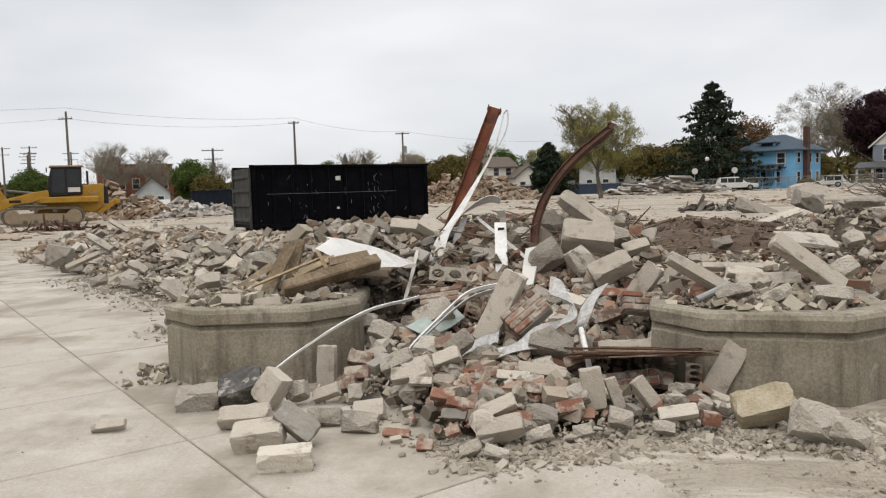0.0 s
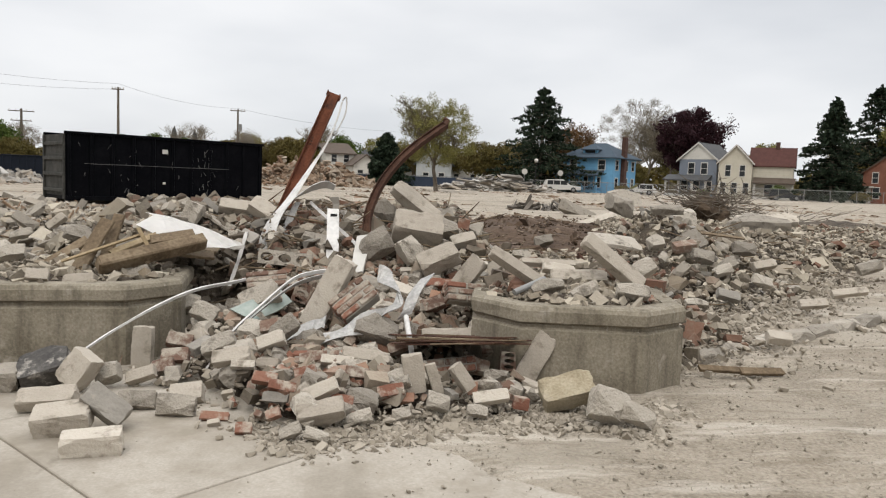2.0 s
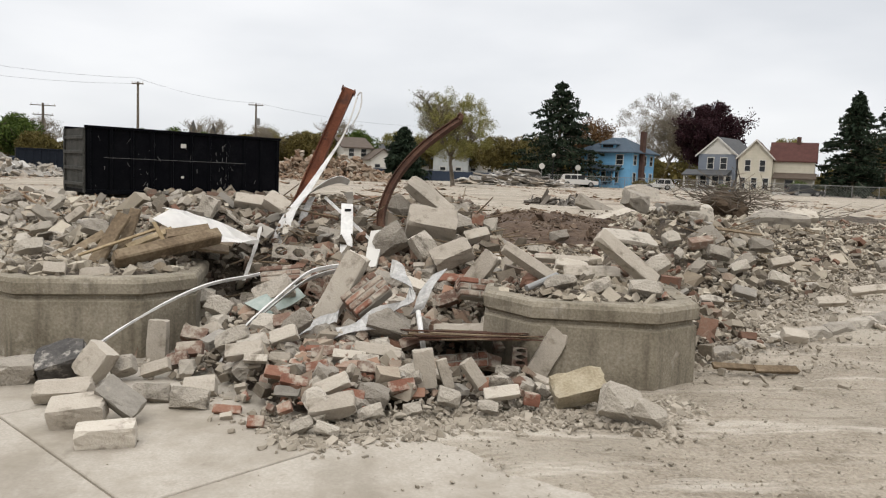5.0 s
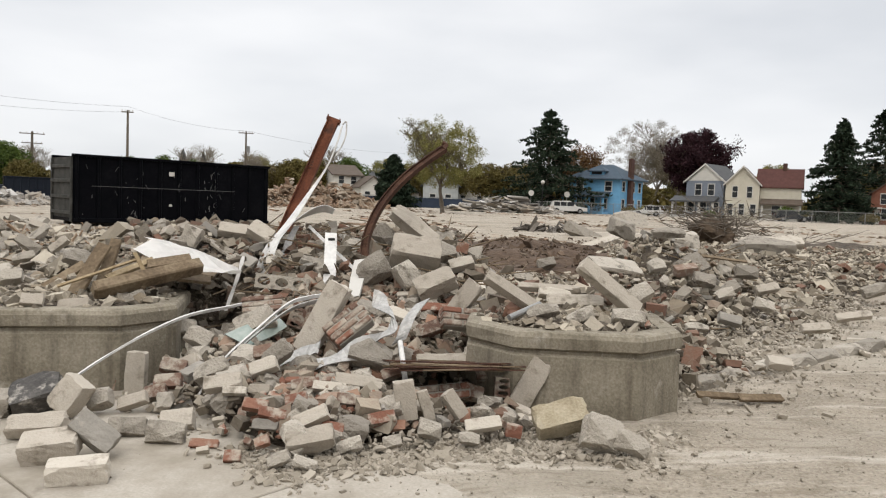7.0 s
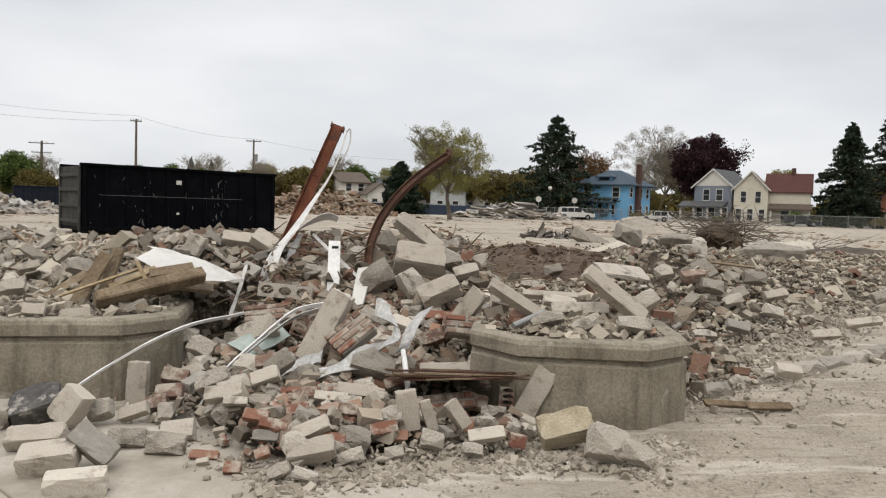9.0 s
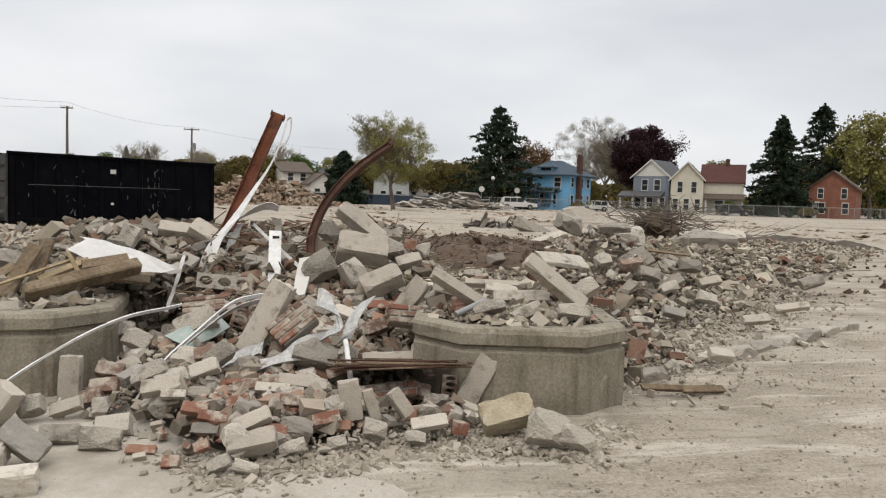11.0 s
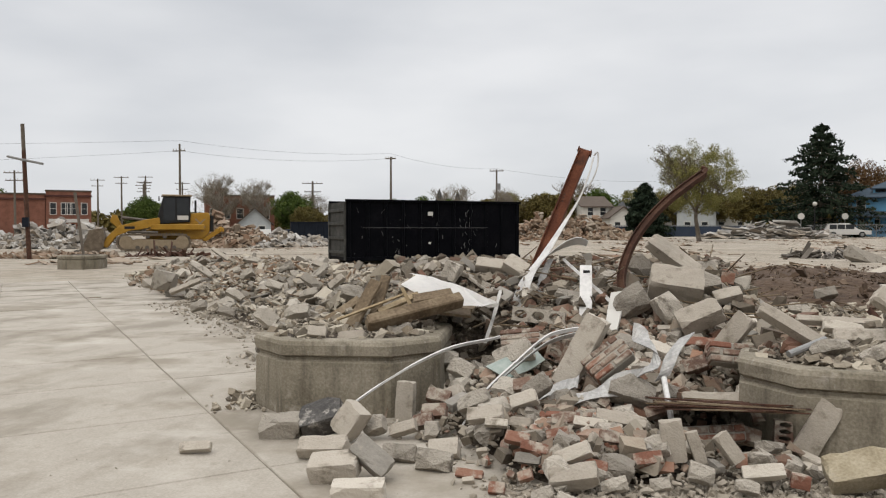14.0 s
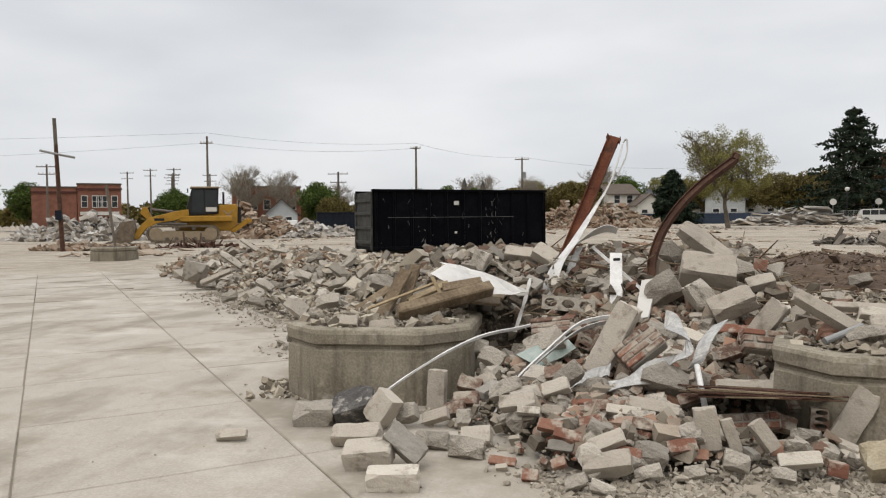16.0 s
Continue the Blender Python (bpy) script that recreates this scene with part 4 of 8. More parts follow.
stand(broadleaf("bare_tree", 22, 18.0, 17.0, M_LEAF_BARE, "large grey tree, nearly bare with opening buds", 330, 0.042, 4, 7, 0.34, 0.75, 0.22, 0.6, 0.028, full=True, long=3.5, bark=M_TWIG), 53.6, 128)
stand(broadleaf("purple_tree", 23, 14.6, 12.5, M_LEAF_PURPLE, "round dark purple-leaved tree behind the houses", 400, 0.19, 3, 6, 0.3, 0.75, 0.25, 0.7, full=True), 56.6, 115)
pale = stand(broadleaf("budding_tree", 24, 11.0, 9.0, M_LEAF_BARE, "pale budding tree behind the far houses", 90, 0.14, 3, 5, 0.22), 56.5, 122)
spring_far = stand(broadleaf("spring_tree", 25, 10.5, 9.0, M_LEAF_SPRING, "yellow-green spring tree behind the far houses", 110, 0.17, 3, 5, 0.22, full=True), 78.2, 128)
olive = stand(broadleaf("olive_tree", 26, 7.2, 7.5, M_LEAF_OLIVE, "low olive-brown tree in the far tree line", 130, 0.17, 3, 6, 0.2, 0.8, 0.12, 0.6, full=True), 22.0, 112)
green = stand(broadleaf("green_tree", 27, 7.4, 6.5, M_LEAF_GREEN, "fresh green tree in the far tree line", 130, 0.17, 3, 6, 0.2, 0.8, 0.2, 0.6, full=True), -45.5, 108)
grey = stand(broadleaf("bare_tree", 28, 11.5, 10.0, M_LEAF_BARE, "bare grey tree with fine twigs in the distance", 90, 0.035, 4, 6, 0.2, 0.8, 0.25, 0.5, 0.024, full=True, long=3.0, bark=M_TWIG), -60.8, 112)
rng = random.Random(31)
# tree line along the far streets: kind, x, y, size
for tree, x, y, s in ((grey, -55.8, 116, 0.98), (grey, -14.5, 126, 0.75), (grey, -27.5, 150, 1.05), (grey, -2.0, 135, 0.9), (olive, 26.0, 118, 0.95), (olive, 17.5, 120, 1.0),
                      (olive, 13.0, 125, 1.05), (olive, -8.5, 128, 0.95), (olive, -4.0, 124, 1.05), (olive, -12.5, 132, 0.9), (olive, -41.5, 104, 0.72), (green, -33.5, 122, 0.85),
                      (green, -27.0, 118, 0.95), (green, -23.5, 120, 0.85), (green, 1.0, 128, 1.0), (spring_far, 7.5, 134, 0.85), (spring_far, -9.5, 150, 0.8), (green, -108, 118, 1.2),
                      (green, -116, 112, 1.3), (green, -122, 118, 1.3), (green, -92, 140, 1.2), (olive, -70, 150, 1.0), (olive, -63, 145, 1.0), (grey, -58, 150, 0.9), (olive, 90, 120, 1.4),
                      (spring_far, 62, 130, 1.0), (olive, 40, 125, 1.1), (olive, 46, 112, 0.7), (spring_far, 84.5, 97, 1.6), (green, 100, 110, 1.5), (green, 108, 95, 1.5), (olive, 30, 122, 1.1), (spring_far, -17, 150, 0.9)):
    stand_copy(tree, x, y, rng.uniform(0, 360), s * rng.uniform(0.94, 1.06))
bushy = random.Random(44)
pts = []
for k in range(40000):
    x = bushy.uniform(-300, 220)
    y = 165 + 0.0008 * x * x + bushy.uniform(-4, 4)
    h = 5.4 + 1.3 * math.sin(x * 0.21) + 0.9 * math.sin(x * 0.57 + 2)
    pts.append((x, y, 0.6 + h * bushy.random() ** 0.7))
tagged(new("far_woods", leaf_mesh("far_woods", pts, 0.75, M_LEAF_OLIVE, bushy)), "hazy olive-brown woods along the horizon", "woods", kind="stuff")


# ---- houses ----
def gable(bm, x0, x1, y0, y1, z0, z1, over, thick=0.16, along="y"):
    """Two roof slopes over a rectangle; the ridge runs along y or x."""
    if along == "y":
        m = (x0 + x1) / 2
        s = (z1 - z0) / (m - x0)
        prism(bm, [(x0 - over, z0 - over * s), (m, z1), (x1 + over, z0 - over * s), (x1 + over, z0 - over * s + thick), (m, z1 + thick * 1.2), (x0 - over, z0 - over * s + thick)], y0 - over, y1 + over, "y")
    else:
        m = (y0 + y1) / 2
        s = (z1 - z0) / (m - y0)
        prism(bm, [(y0 - over, z0 - over * s), (m, z1), (y1 + over, z0 - over * s), (y1 + over, z0 - over * s + thick), (m, z1 + thick * 1.2), (y0 - over, z0 - over * s + thick)], x0 - over, x1 + over, "x")
    return bm


def hip(bm, x0, x1, y0, y1, z0, z1, over, ridge=0.25):
    a = [(x0 - over, y0 - over), (x1 + over, y0 - over), (x1 + over, y1 + over), (x0 - over, y1 + over)]
    cx, cy, r = (x0 + x1) / 2, (y0 + y1) / 2, (x1 - x0) * ridge / 2
    low, mid = [bm.verts.new((*p, z0 - 0.15)) for p in a], [bm.verts.new((*p, z0)) for p in a]
    t0, t1 = bm.verts.new((cx - r, cy, z1)), bm.verts.new((cx + r, cy, z1))
    bm.faces.new(low[::-1])
    for k in range(4):
        bm.faces.new((low[k], low[(k + 1) % 4], mid[(k + 1) % 4], mid[k]))
    bm.faces.new((mid[0], mid[1], t1, t0))
    bm.faces.new((mid[1], mid[2], t1))
    bm.faces.new((mid[2], mid[3], t0, t1))
    bm.faces.new((mid[3], mid[0], t0))
    return bm


def window(house, x, y, z, w, h, face="front", trim=None):
    """A sash window on the front (towards -y), on the right (+x) or on the left (-x) wall."""
    turn = {"front": 0, "right": 90, "left": -90}[face]
    m = pose(x, y, z, 0, 0, turn)
    ob = part("window", boxes((-w / 2 - 0.1, -0.06, -0.1, -w / 2, 0.03, h + 0.12), (w / 2, -0.06, -0.1, w / 2 + 0.1, 0.03, h + 0.12), (-w / 2, -0.06, h, w / 2, 0.03, h + 0.12), (-w / 2, -0.09, -0.1, w / 2, 0.03, 0), (-w / 2, -0.05, h / 2 - 0.03, w / 2, 0.0, h / 2 + 0.03)), trim or M_TRIM, house)
    ob.matrix_basis = m
    part("pane", boxes((-w / 2, -0.02, 0, w / 2, -0.012, h)), M_PANE, ob)
    return ob


def porch(house, x0, x1, depth, z, roof, posts, trim, y=0.0):
    bm = bmesh.new()
    prism(bm, [(y - depth - 0.3, z), (y - 0.01, z + 0.75), (y - 0.01, z + 0.5), (y - depth - 0.3, z - 0.2)], x0 - 0.2, x1 + 0.2, "x")
    p = part("porch_roof", bm, roof, house)
    for k in range(posts):
        x = x0 + 0.15 + (x1 - x0 - 0.3) * k / max(1, posts - 1)
        part("porch_post", boxes((x - 0.13, y - depth, 0.5, x + 0.13, y - depth + 0.26, z - 0.21)), trim, p)
    part("porch_floor", boxes((x0, y - depth - 0.1, 0, x1, y - 0.02, 0.5)), trim, p)
    part("porch_rail", boxes((x0, y - depth + 0.05, 0.95, x1, y - depth + 0.12, 1.05)), trim, p)


def house_at(x, y, turn, label):
    return thing("house", pose(x, y, float(ground_z(x, y)) - 0.15, 0, 0, turn), label, "house", "houses along the street")


# blue foursquare: front towards the street, right side in view
h = house_at(32.3, 104.0, -45, "bright blue two-storey house with hipped slate roof and porch")
h.scale = (0.97, 0.9, 0.94)
part("wall", boxes((0, 0, 0, 8.0, 8.4, 5.4)), M_BLUE, h)
roof = part("roof", hip(bmesh.new(), 0, 8.0, 0, 8.4, 5.4, 7.7, 0.7), M_ROOFBLUE, h)
d = part("dormer", boxes((2.9, 0.6, 5.9, 5.1, 3.0, 6.6)), M_BLUE, roof)
part("dormer_roof", hip(bmesh.new(), 2.9, 5.1, 0.6, 3.2, 6.6, 7.3, 0.3), M_ROOFBLUE, roof)
part("dormer_window", boxes((3.2, 0.56, 6.05, 4.8, 0.59, 6.5)), M_PANE, roof)
part("chimney", boxes((8.02, 2.6, 0, 8.6, 3.5, 8.5)), M_CHIMNEY, h, "dark brick chimney against the wall")
porch(h, -0.3, 6.4, 2.0, 2.75, M_ROOFBLUE, 4, M_BLUE)
for x in (1.7, 6.2):
    window(h, x, 0, 3.6, 1.0, 1.35)
for x in (1.5, 3.6, 5.6):
    window(h, x, 0, 1.0, 0.9, 1.4)
for y in (1.2, 4.8, 7.2):
    for z in (1.0, 3.6):
        window(h, 8.0, y, z, 0.9, 1.35, "right")

# blue-grey gabled house
h = house_at(49.4, 102.9, -52, "blue-grey two-storey house with white gable and porch")
h.scale = (0.966, 0.7, 0.955)
bm = bmesh.new()
prism(bm, [(0, 0), (5.8, 0), (5.8, 5.6), (2.9, 8.0), (0, 5.6)], 0, 9, "y")
part("wall", bm, M_BLUEGREY, h)
bm = bmesh.new()
prism(bm, [(0.1, 5.65), (5.7, 5.65), (2.9, 7.95)], -0.06, -0.01, "y")
part("gable_face", bm, M_OFFWHITE, h, "white boarded gable")
part("roof", gable(bmesh.new(), 0, 5.8, 0, 9, 5.6, 8.0, 0.35), M_ROOFGREY, h)
bm = bmesh.new()
for a, b in (((-0.42, 5.2), (2.9, 7.95)), ((6.22, 5.2), (2.9, 7.95))):
    prism(bm, [a, b, (b[0], b[1] + 0.28), (a[0], a[1] + 0.28)], -0.44, -0.37, "y")
part("bargeboard", bm, M_TRIM, h)
porch(h, -1.6, 5.0, 1.9, 2.6, M_ROOFGREY, 4, M_TRIM)
for x in (1.9, 3.9):
    window(h, x, 0, 3.5, 0.9, 1.6)
for x in (0.9, 2.8, 4.7):
    window(h, x, 0, 0.9, 0.9, 1.5)
window(h, 5.8, 3, 3.4, 0.9, 1.5, "right")

# cream house with a wing
h = house_at(52.45, 97.22, -33.2, "cream two-storey house with maroon shingle roof")
h.scale = (0.775, 0.78, 0.925)
bm = bmesh.new()
prism(bm, [(0, 0), (5.6, 0), (5.6, 5.4), (2.8, 7.9), (0, 5.4)], 0, 10, "y")
part("wall", bm, M_CREAM, h)
part("roof", gable(bmesh.new(), 0, 5.6, 0, 10, 5.4, 7.9, 0.35), M_ROOFRED, h)
bm = bmesh.new()
for a, b in (((-0.42, 5.0), (2.8, 7.85)), ((6.02, 5.0), (2.8, 7.85))):
    prism(bm, [a, b, (b[0], b[1] + 0.26), (a[0], a[1] + 0.26)], -0.44, -0.37, "y")
part("bargeboard", bm, M_TRIM, h)
bm = bmesh.new()
prism(bm, [(1.6, 0), (7.6, 0), (7.6, 5.2), (4.6, 7.7), (1.6, 5.2)], 5.61, 12.2, "x")
wing = part("wing", bm, M_CREAM, h)
part("wing_roof", gable(bmesh.new(), 5.2, 12.2, 1.6, 7.6, 5.2, 7.7, 0.35, along="x"), M_ROOFRED, wing)
part("chimney", boxes((9.0, 4.2, 7.4, 9.7, 4.9, 8.7)), M_CHIMNEY, h, "short brick chimney")
for x in (1.6, 4.0):
    window(h, x, 0, 3.4, 0.85, 1.6)
for x in (0.9, 2.8, 4.7):
    window(h, x, 0, 0.8, 0.85, 1.6)
for y in (3.2, 4.8, 6.4):
    window(h, 12.2, y, 3.4, 0.75, 1.5, "right")
porch(h, 6.0, 12.4, 1.6, 2.6, M_ROOFBROWN, 3, M_TRIM, 1.58)
window(h, 8.5, 1.6, 0.9, 1.6, 1.4)

# brick house
h = house_at(70.0, 91.3, -45, "red brick two-storey house with white trim")
h.scale = (0.72, 0.72, 0.93)
bm = bmesh.new()
prism(bm, [(0, 0), (8.0, 0), (8.0, 4.6), (4.0, 7.0), (0, 4.6)], 0, 10, "y")
part("wall", bm, M_HOUSEBRICK, h)
part("roof", gable(bmesh.new(), 0, 8.0, 0, 10, 4.6, 7.0, 0.5), M_ROOFBROWN, h)
for x in (2.0, 6.0):
    window(h, x, 0, 3.1, 0.9, 1.4)
    window(h, x + 0.3, 0, 0.9, 1.0, 1.5)
part("door_canopy", boxes((0.2, -1.0, 2.4, 1.9, -0.01, 2.6)), M_TRIM, h)
part("door", boxes((0.6, -0.06, 0.2, 1.5, -0.005, 2.3)), M_TRIM, h)
window(h, 0, 3, 0.9, 0.9, 1.5, "left")


def small_house(x, y, turn, w, deep, eave, peak, wall, roof, label, along="y"):
    h = house_at(x, y, turn, label)
    bm = bmesh.new()
    if along == "y":
        prism(bm, [(0, 0), (w, 0), (w, eave), (w / 2, peak), (0, eave)], 0, deep, "y")
    else:
        prism(bm, [(0, 0), (deep, 0), (deep, eave), (deep / 2, peak), (0, eave)], 0, w, "x")
    part("wall", bm, wall, h)
    part("roof", gable(bmesh.new(), 0, w, 0, deep, eave, peak, 0.4, along=along), roof, h)
    rows = (0.9,) if eave < 4 else (0.9, 3.2)
    for z in rows:
        for k in range(2):
            window(h, w * (0.28 + 0.44 * k), 0, z, 0.85, 1.2)
    return h


small_house(-1.65, 119, 18, 4.6, 9, 4.6, 6.2, M_OFFWHITE, M_ROOFBROWN, "small white house with a brown gabled roof", "x")
small_house(2.6, 116, 18, 4.0, 6, 2.9, 4.4, M_OFFWHITE, M_ROOFBROWN, "low white annexe with a brown gabled roof")
small_house(12.5, 118, -12, 5.6, 8, 3.6, 6.2, M_PALEBLUE, M_ROOFGREY, "pale blue-grey house with a steep gable")
small_house(18.0, 124, -12, 6.5, 8, 3.6, 5.6, M_OFFWHITE, M_ROOFGREY, "white house with a grey roof among trees", "x")
small_house(5.0, 128, 10, 8.0, 8, 3.4, 5.6, M_OFFWHITE, M_ROOFGREY, "white house with a dark grey roof", "x")
small_house(-39.0, 112, 22, 9, 8, 2.6, 4.6, M_PALEBLUE, M_ROOFGREY, "long low building with a blue-grey roof", "x")
small_house(-49.5, 98, 25, 4.5, 7, 2.6, 4.6, M_PALEBLUE, M_ROOFBROWN, "small brown-roofed house with a pale gable")


def brick_block(x, y, turn, w, deep, tall, label, cornice=True):
    b = thing("brick_building", pose(x, y, float(ground_z(x, y)) - 0.2, 0, 0, turn), label, "building", "brick buildings")
    part("wall", boxes((0, 0, 0, w, deep, tall)), M_HOUSEBRICK, b)
    part("roof", boxes((-0.1, -0.1, tall + 0.002, w + 0.1, deep + 0.1, tall + 0.25)), M_ROOFBROWN, b)
    if cornice:
        part("cornice", boxes((-0.15, -0.2, tall - 0.9, w + 0.15, -0.005, tall - 0.6)), M_ROOFRED, b)
    return b


b = brick_block(-91.1, 110.4, 38, 7.0, 10, 8.2, "two-storey red brick building with a row of upper windows")
for k, x in enumerate((1.1, 2.8, 3.5, 4.2, 5.9)):
    window(b, x, -0.0, 4.3, 0.85, 1.9)
part("sign_band", boxes((0.4, -0.15, 2.9, 6.6, -0.01, 3.5)), M_TRIM, b)
for x in (1.3, 3.5, 5.7):
    part("shop_window", boxes((x - 0.9, -0.05, 0.7, x + 0.9, -0.006, 2.6)), M_PANE, b)
brick_block(-96.62, 106.09, 38, 6.9, 9, 7.6, "plain red brick building beside the corner block")
b = brick_block(-64.6, 115.9, 30, 11.5, 12, 7.4, "long maroon brick building behind the rubble", False)
for k in range(5):
    window(b, 1.3 + 2.2 * k, 0, 3.6, 1.0, 1.6)
part("rear_block", boxes((0.4, 2, 7.66, 3.6, 8, 8.9)), M_HOUSEBRICK, b)


def steeple(x, y, tall):
    s = thing("church_steeple", pose(x, y, 0.8), "distant grey pointed church steeple", "steeple", "church steeples")
    part("tower", boxes((-1.2, -1.2, 0, 1.2, 1.2, tall - 4.2)), M_ROOFBROWN, s)
    bm = bmesh.new()
    bmesh.ops.create_cone(bm, segments=8, radius1=1.5, radius2=0.05, depth=4.4, cap_ends=True, matrix=pose(0, 0, tall - 2.0))
    part("spire", bm, M_ROOFGREY, s)


steeple(-31.2, 150.4, 8.9)
steeple(-27.7, 152.0, 8.6)
b = thing("church", pose(-36.0, 152, 0.5, 0, 0, 5), "distant brown brick church roof behind the container", "church")
part("wall", boxes((0, 0, 0, 11, 8, 4.2)), M_HOUSEBRICK, b)
part("roof", gable(bmesh.new(), 0, 11, 0, 8, 4.2, 6.2, 0.3, along="x"), M_ROOFBROWN, b)


# ---- fence, cars, street furniture ----
def fence(points, label, tall=1.45, step=3.0, rail=M_GALV):
    f = thing("chain_link_fence", Matrix.Identity(4), label, "fence", "site fences")
    for a, b in zip(points, points[1:]):
        a, b = Vector((*a, 0)), Vector((*b, 0))
        n = max(1, round((b - a).length / step))
        d = (b - a).normalized()
        za, zb = float(ground_z(a.x, a.y)), float(ground_z(b.x, b.y))
        for k in range(n):
            p = a.lerp(b, k / n)
            z = za + (zb - za) * k / n
            part("post", tube([(p.x, p.y, z - 0.1), (p.x, p.y, z + tall + 0.06)], 0.04, 6), rail, f)
        part("top_rail", tube([(a.x, a.y, za + tall), (b.x, b.y, zb + tall)], 0.03, 6), rail, f)
        bm = bmesh.new()
        m = int((b - a).length / 0.32)
        for k in range(m):
            for s in (-1, 1):
                p0, p1 = a + d * (0.32 * k), a + d * (0.32 * k + s * tall)
                z0 = za + (zb - za) * k / m
                if 0 <= (p1 - a).dot(d) <= (b - a).length:
                    w = d * 0.012
                    bm.faces.new([bm.verts.new((q.x, q.y, z)) for q, z in ((p0 - w, z0), (p0 + w, z0), (p1 + w, z0 + tall), (p1 - w, z0 + tall))])
        part("mesh", bm, rail, f, "wire mesh")
    return f


fence([(24, 96), (40, 90), (66, 82), (100, 70)], "grey chain-link fence along the street")
fence([(2, 100), (24, 96)], "grey chain-link fence with dark blue screening")
scr = thing("fence_screen", Matrix.Identity(4), "dark blue screening cloth hung on the fence", "screen")
bm = bmesh.new()
for k in range(44):
    x0, x1 = 2 + 0.5 * k, 2.5 + 0.5 * k
    y0, y1 = 99.9 - 0.182 * (x0 - 2) + 0.08 * math.sin(k), 99.9 - 0.182 * (x1 - 2) + 0.08 * math.sin(k + 1)
    bm.faces.new([bm.verts.new(c) for c in ((x0, y0 - 0.05, 0.55), (x1, y1 - 0.05, 0.55), (x1, y1 - 0.05, 1.85), (x0, y0 - 0.05, 1.85))])
M_SCREEN = material("blue_screen_cloth", [(0.03, 0.045, 0.08), (0.05, 0.07, 0.115)], 0.9, 1.0, 12, 0.2)
part("cloth", bm, M_SCREEN, scr)


def car(x, y, turn, paint, label, length=4.8, tall=1.7):
    c = thing("car", pose(x, y, float(ground_z(x, y)), 0, 0, turn), label, "car", "parked cars")
    L = length / 2
    bm = bmesh.new()
    prism(bm, [(-L, 0.45), (-L + 0.05, 0.9), (-L + 0.15, tall - 0.75), (L - 1.2, tall - 0.72), (L - 0.15, tall - 0.88), (L, 0.7), (L - 0.02, 0.35), (-L + 0.05, 0.3)], -0.88, 0.88, "y")
    body = part("body", bevelled(bm, 0.05, 2), paint, c)
    bm = bmesh.new()
    prism(bm, [(-L + 0.18, tall - 0.76), (-L + 0.5, tall - 0.06), (L - 2.3, tall), (L - 1.25, tall - 0.74)], -0.78, 0.78, "y")
    cabin = part("cabin", bevelled(bm, 0.06, 2), paint, c)
    for s in (-1, 1):
        for x0, x1 in ((-L + 0.6, -L + 1.35), (-L + 1.42, -L + 2.2), (-L + 2.27, L - 1.75)):
            part("side_window", boxes((x0, s * 0.785 - 0.004, tall - 0.68, x1, s * 0.785 + 0.004, tall - 0.15)), M_PANE, cabin)
    for x0 in (-L + 0.95, L - 0.95):
        for s in (-0.9, 0.72):
            w = part("wheel", tube([(x0, s, 0.34), (x0, s + 0.2, 0.34)], 0.34, 18), M_TYRE, c, "black tyre")
            part("rim", tube([(x0, s - 0.01 if s < 0 else s + 0.21, 0.34), (x0, s + 0.02 if s < 0 else s + 0.2, 0.34)], 0.2, 12), M_GALV, w)
    for s in (-0.7, 0.5):
        part("headlight", boxes((L - 0.06, s, 0.68, L + 0.01, s + 0.2, 0.85)), M_TRIM, body)
        part("tail_light", boxes((-L - 0.01, s, 0.75, -L + 0.06, s + 0.2, 1.0)), M_ROOFRED, body)
    return c


car(29.0, 93.5, -8, M_CARWHITE, "white estate car parked by the fence", 4.9, 1.65)
car(26.5, 99.0, -8, M_CARWHITE, "white car parked behind the estate car", 4.5, 1.5)
car(40.8, 96.0, 160, M_CARWHITE, "small white car beside the blue house", 4.2, 1.5)
car(58.0, 90.0, -15, M_CARDARK, "dark car parked by the cream house", 4.5, 1.5)
for k in range(9):
    car(-48.5 + 3.6 * k, 96.0 + 1.0 * k, 112 if k % 2 else 105, (M_CARDARK, M_NAVY, M_CARWHITE)[(k * 2) % 3] if k % 4 else M_NAVY, "parked car in the far street", 4.5, 1.5)
street = tagged(new("road", grid_mesh("road", np.linspace(-140, 140, 60), np.linspace(0, 1, 2), lambda x, y: ground_z(x, 101.0 + 0 * x) + 0.01, M_ASPHALT)), "grey asphalt street beyond the fence", "road", kind="structure")
street.matrix_basis = pose(0, 101, 0) @ Matrix.Diagonal((1, 6, 1, 1))
signs = ((24.5, 95.2), (29.8, 96.8))
for x, y in signs:
    s = thing("road_sign", pose(x, y, float(ground_z(x, y))), "small round grey road sign on a post", "sign", "road signs")
    part("post", tube([(0, 0, 0), (0, 0, 2.6)], 0.04, 6), M_GALV, s)
    part("plate", tube([(0, -0.05, 2.5), (0, -0.08, 2.5)], 0.38, 14), M_TRIM, s)
s = thing("street_lamp", pose(25.8, 94.4, float(ground_z(25.8, 94.4))), "slim street lamp with a round white globe", "street lamp")
part("post", tube([(0, 0, 0), (0, 0, 3.7)], 0.06, 8, None), M_TYRE, s)
bm = bmesh.new()
bmesh.ops.create_uvsphere(bm, u_segments=12, v_segments=8, radius=0.26, matrix=pose(0, 0, 3.95))
part("globe", bm, M_TRIM, s)


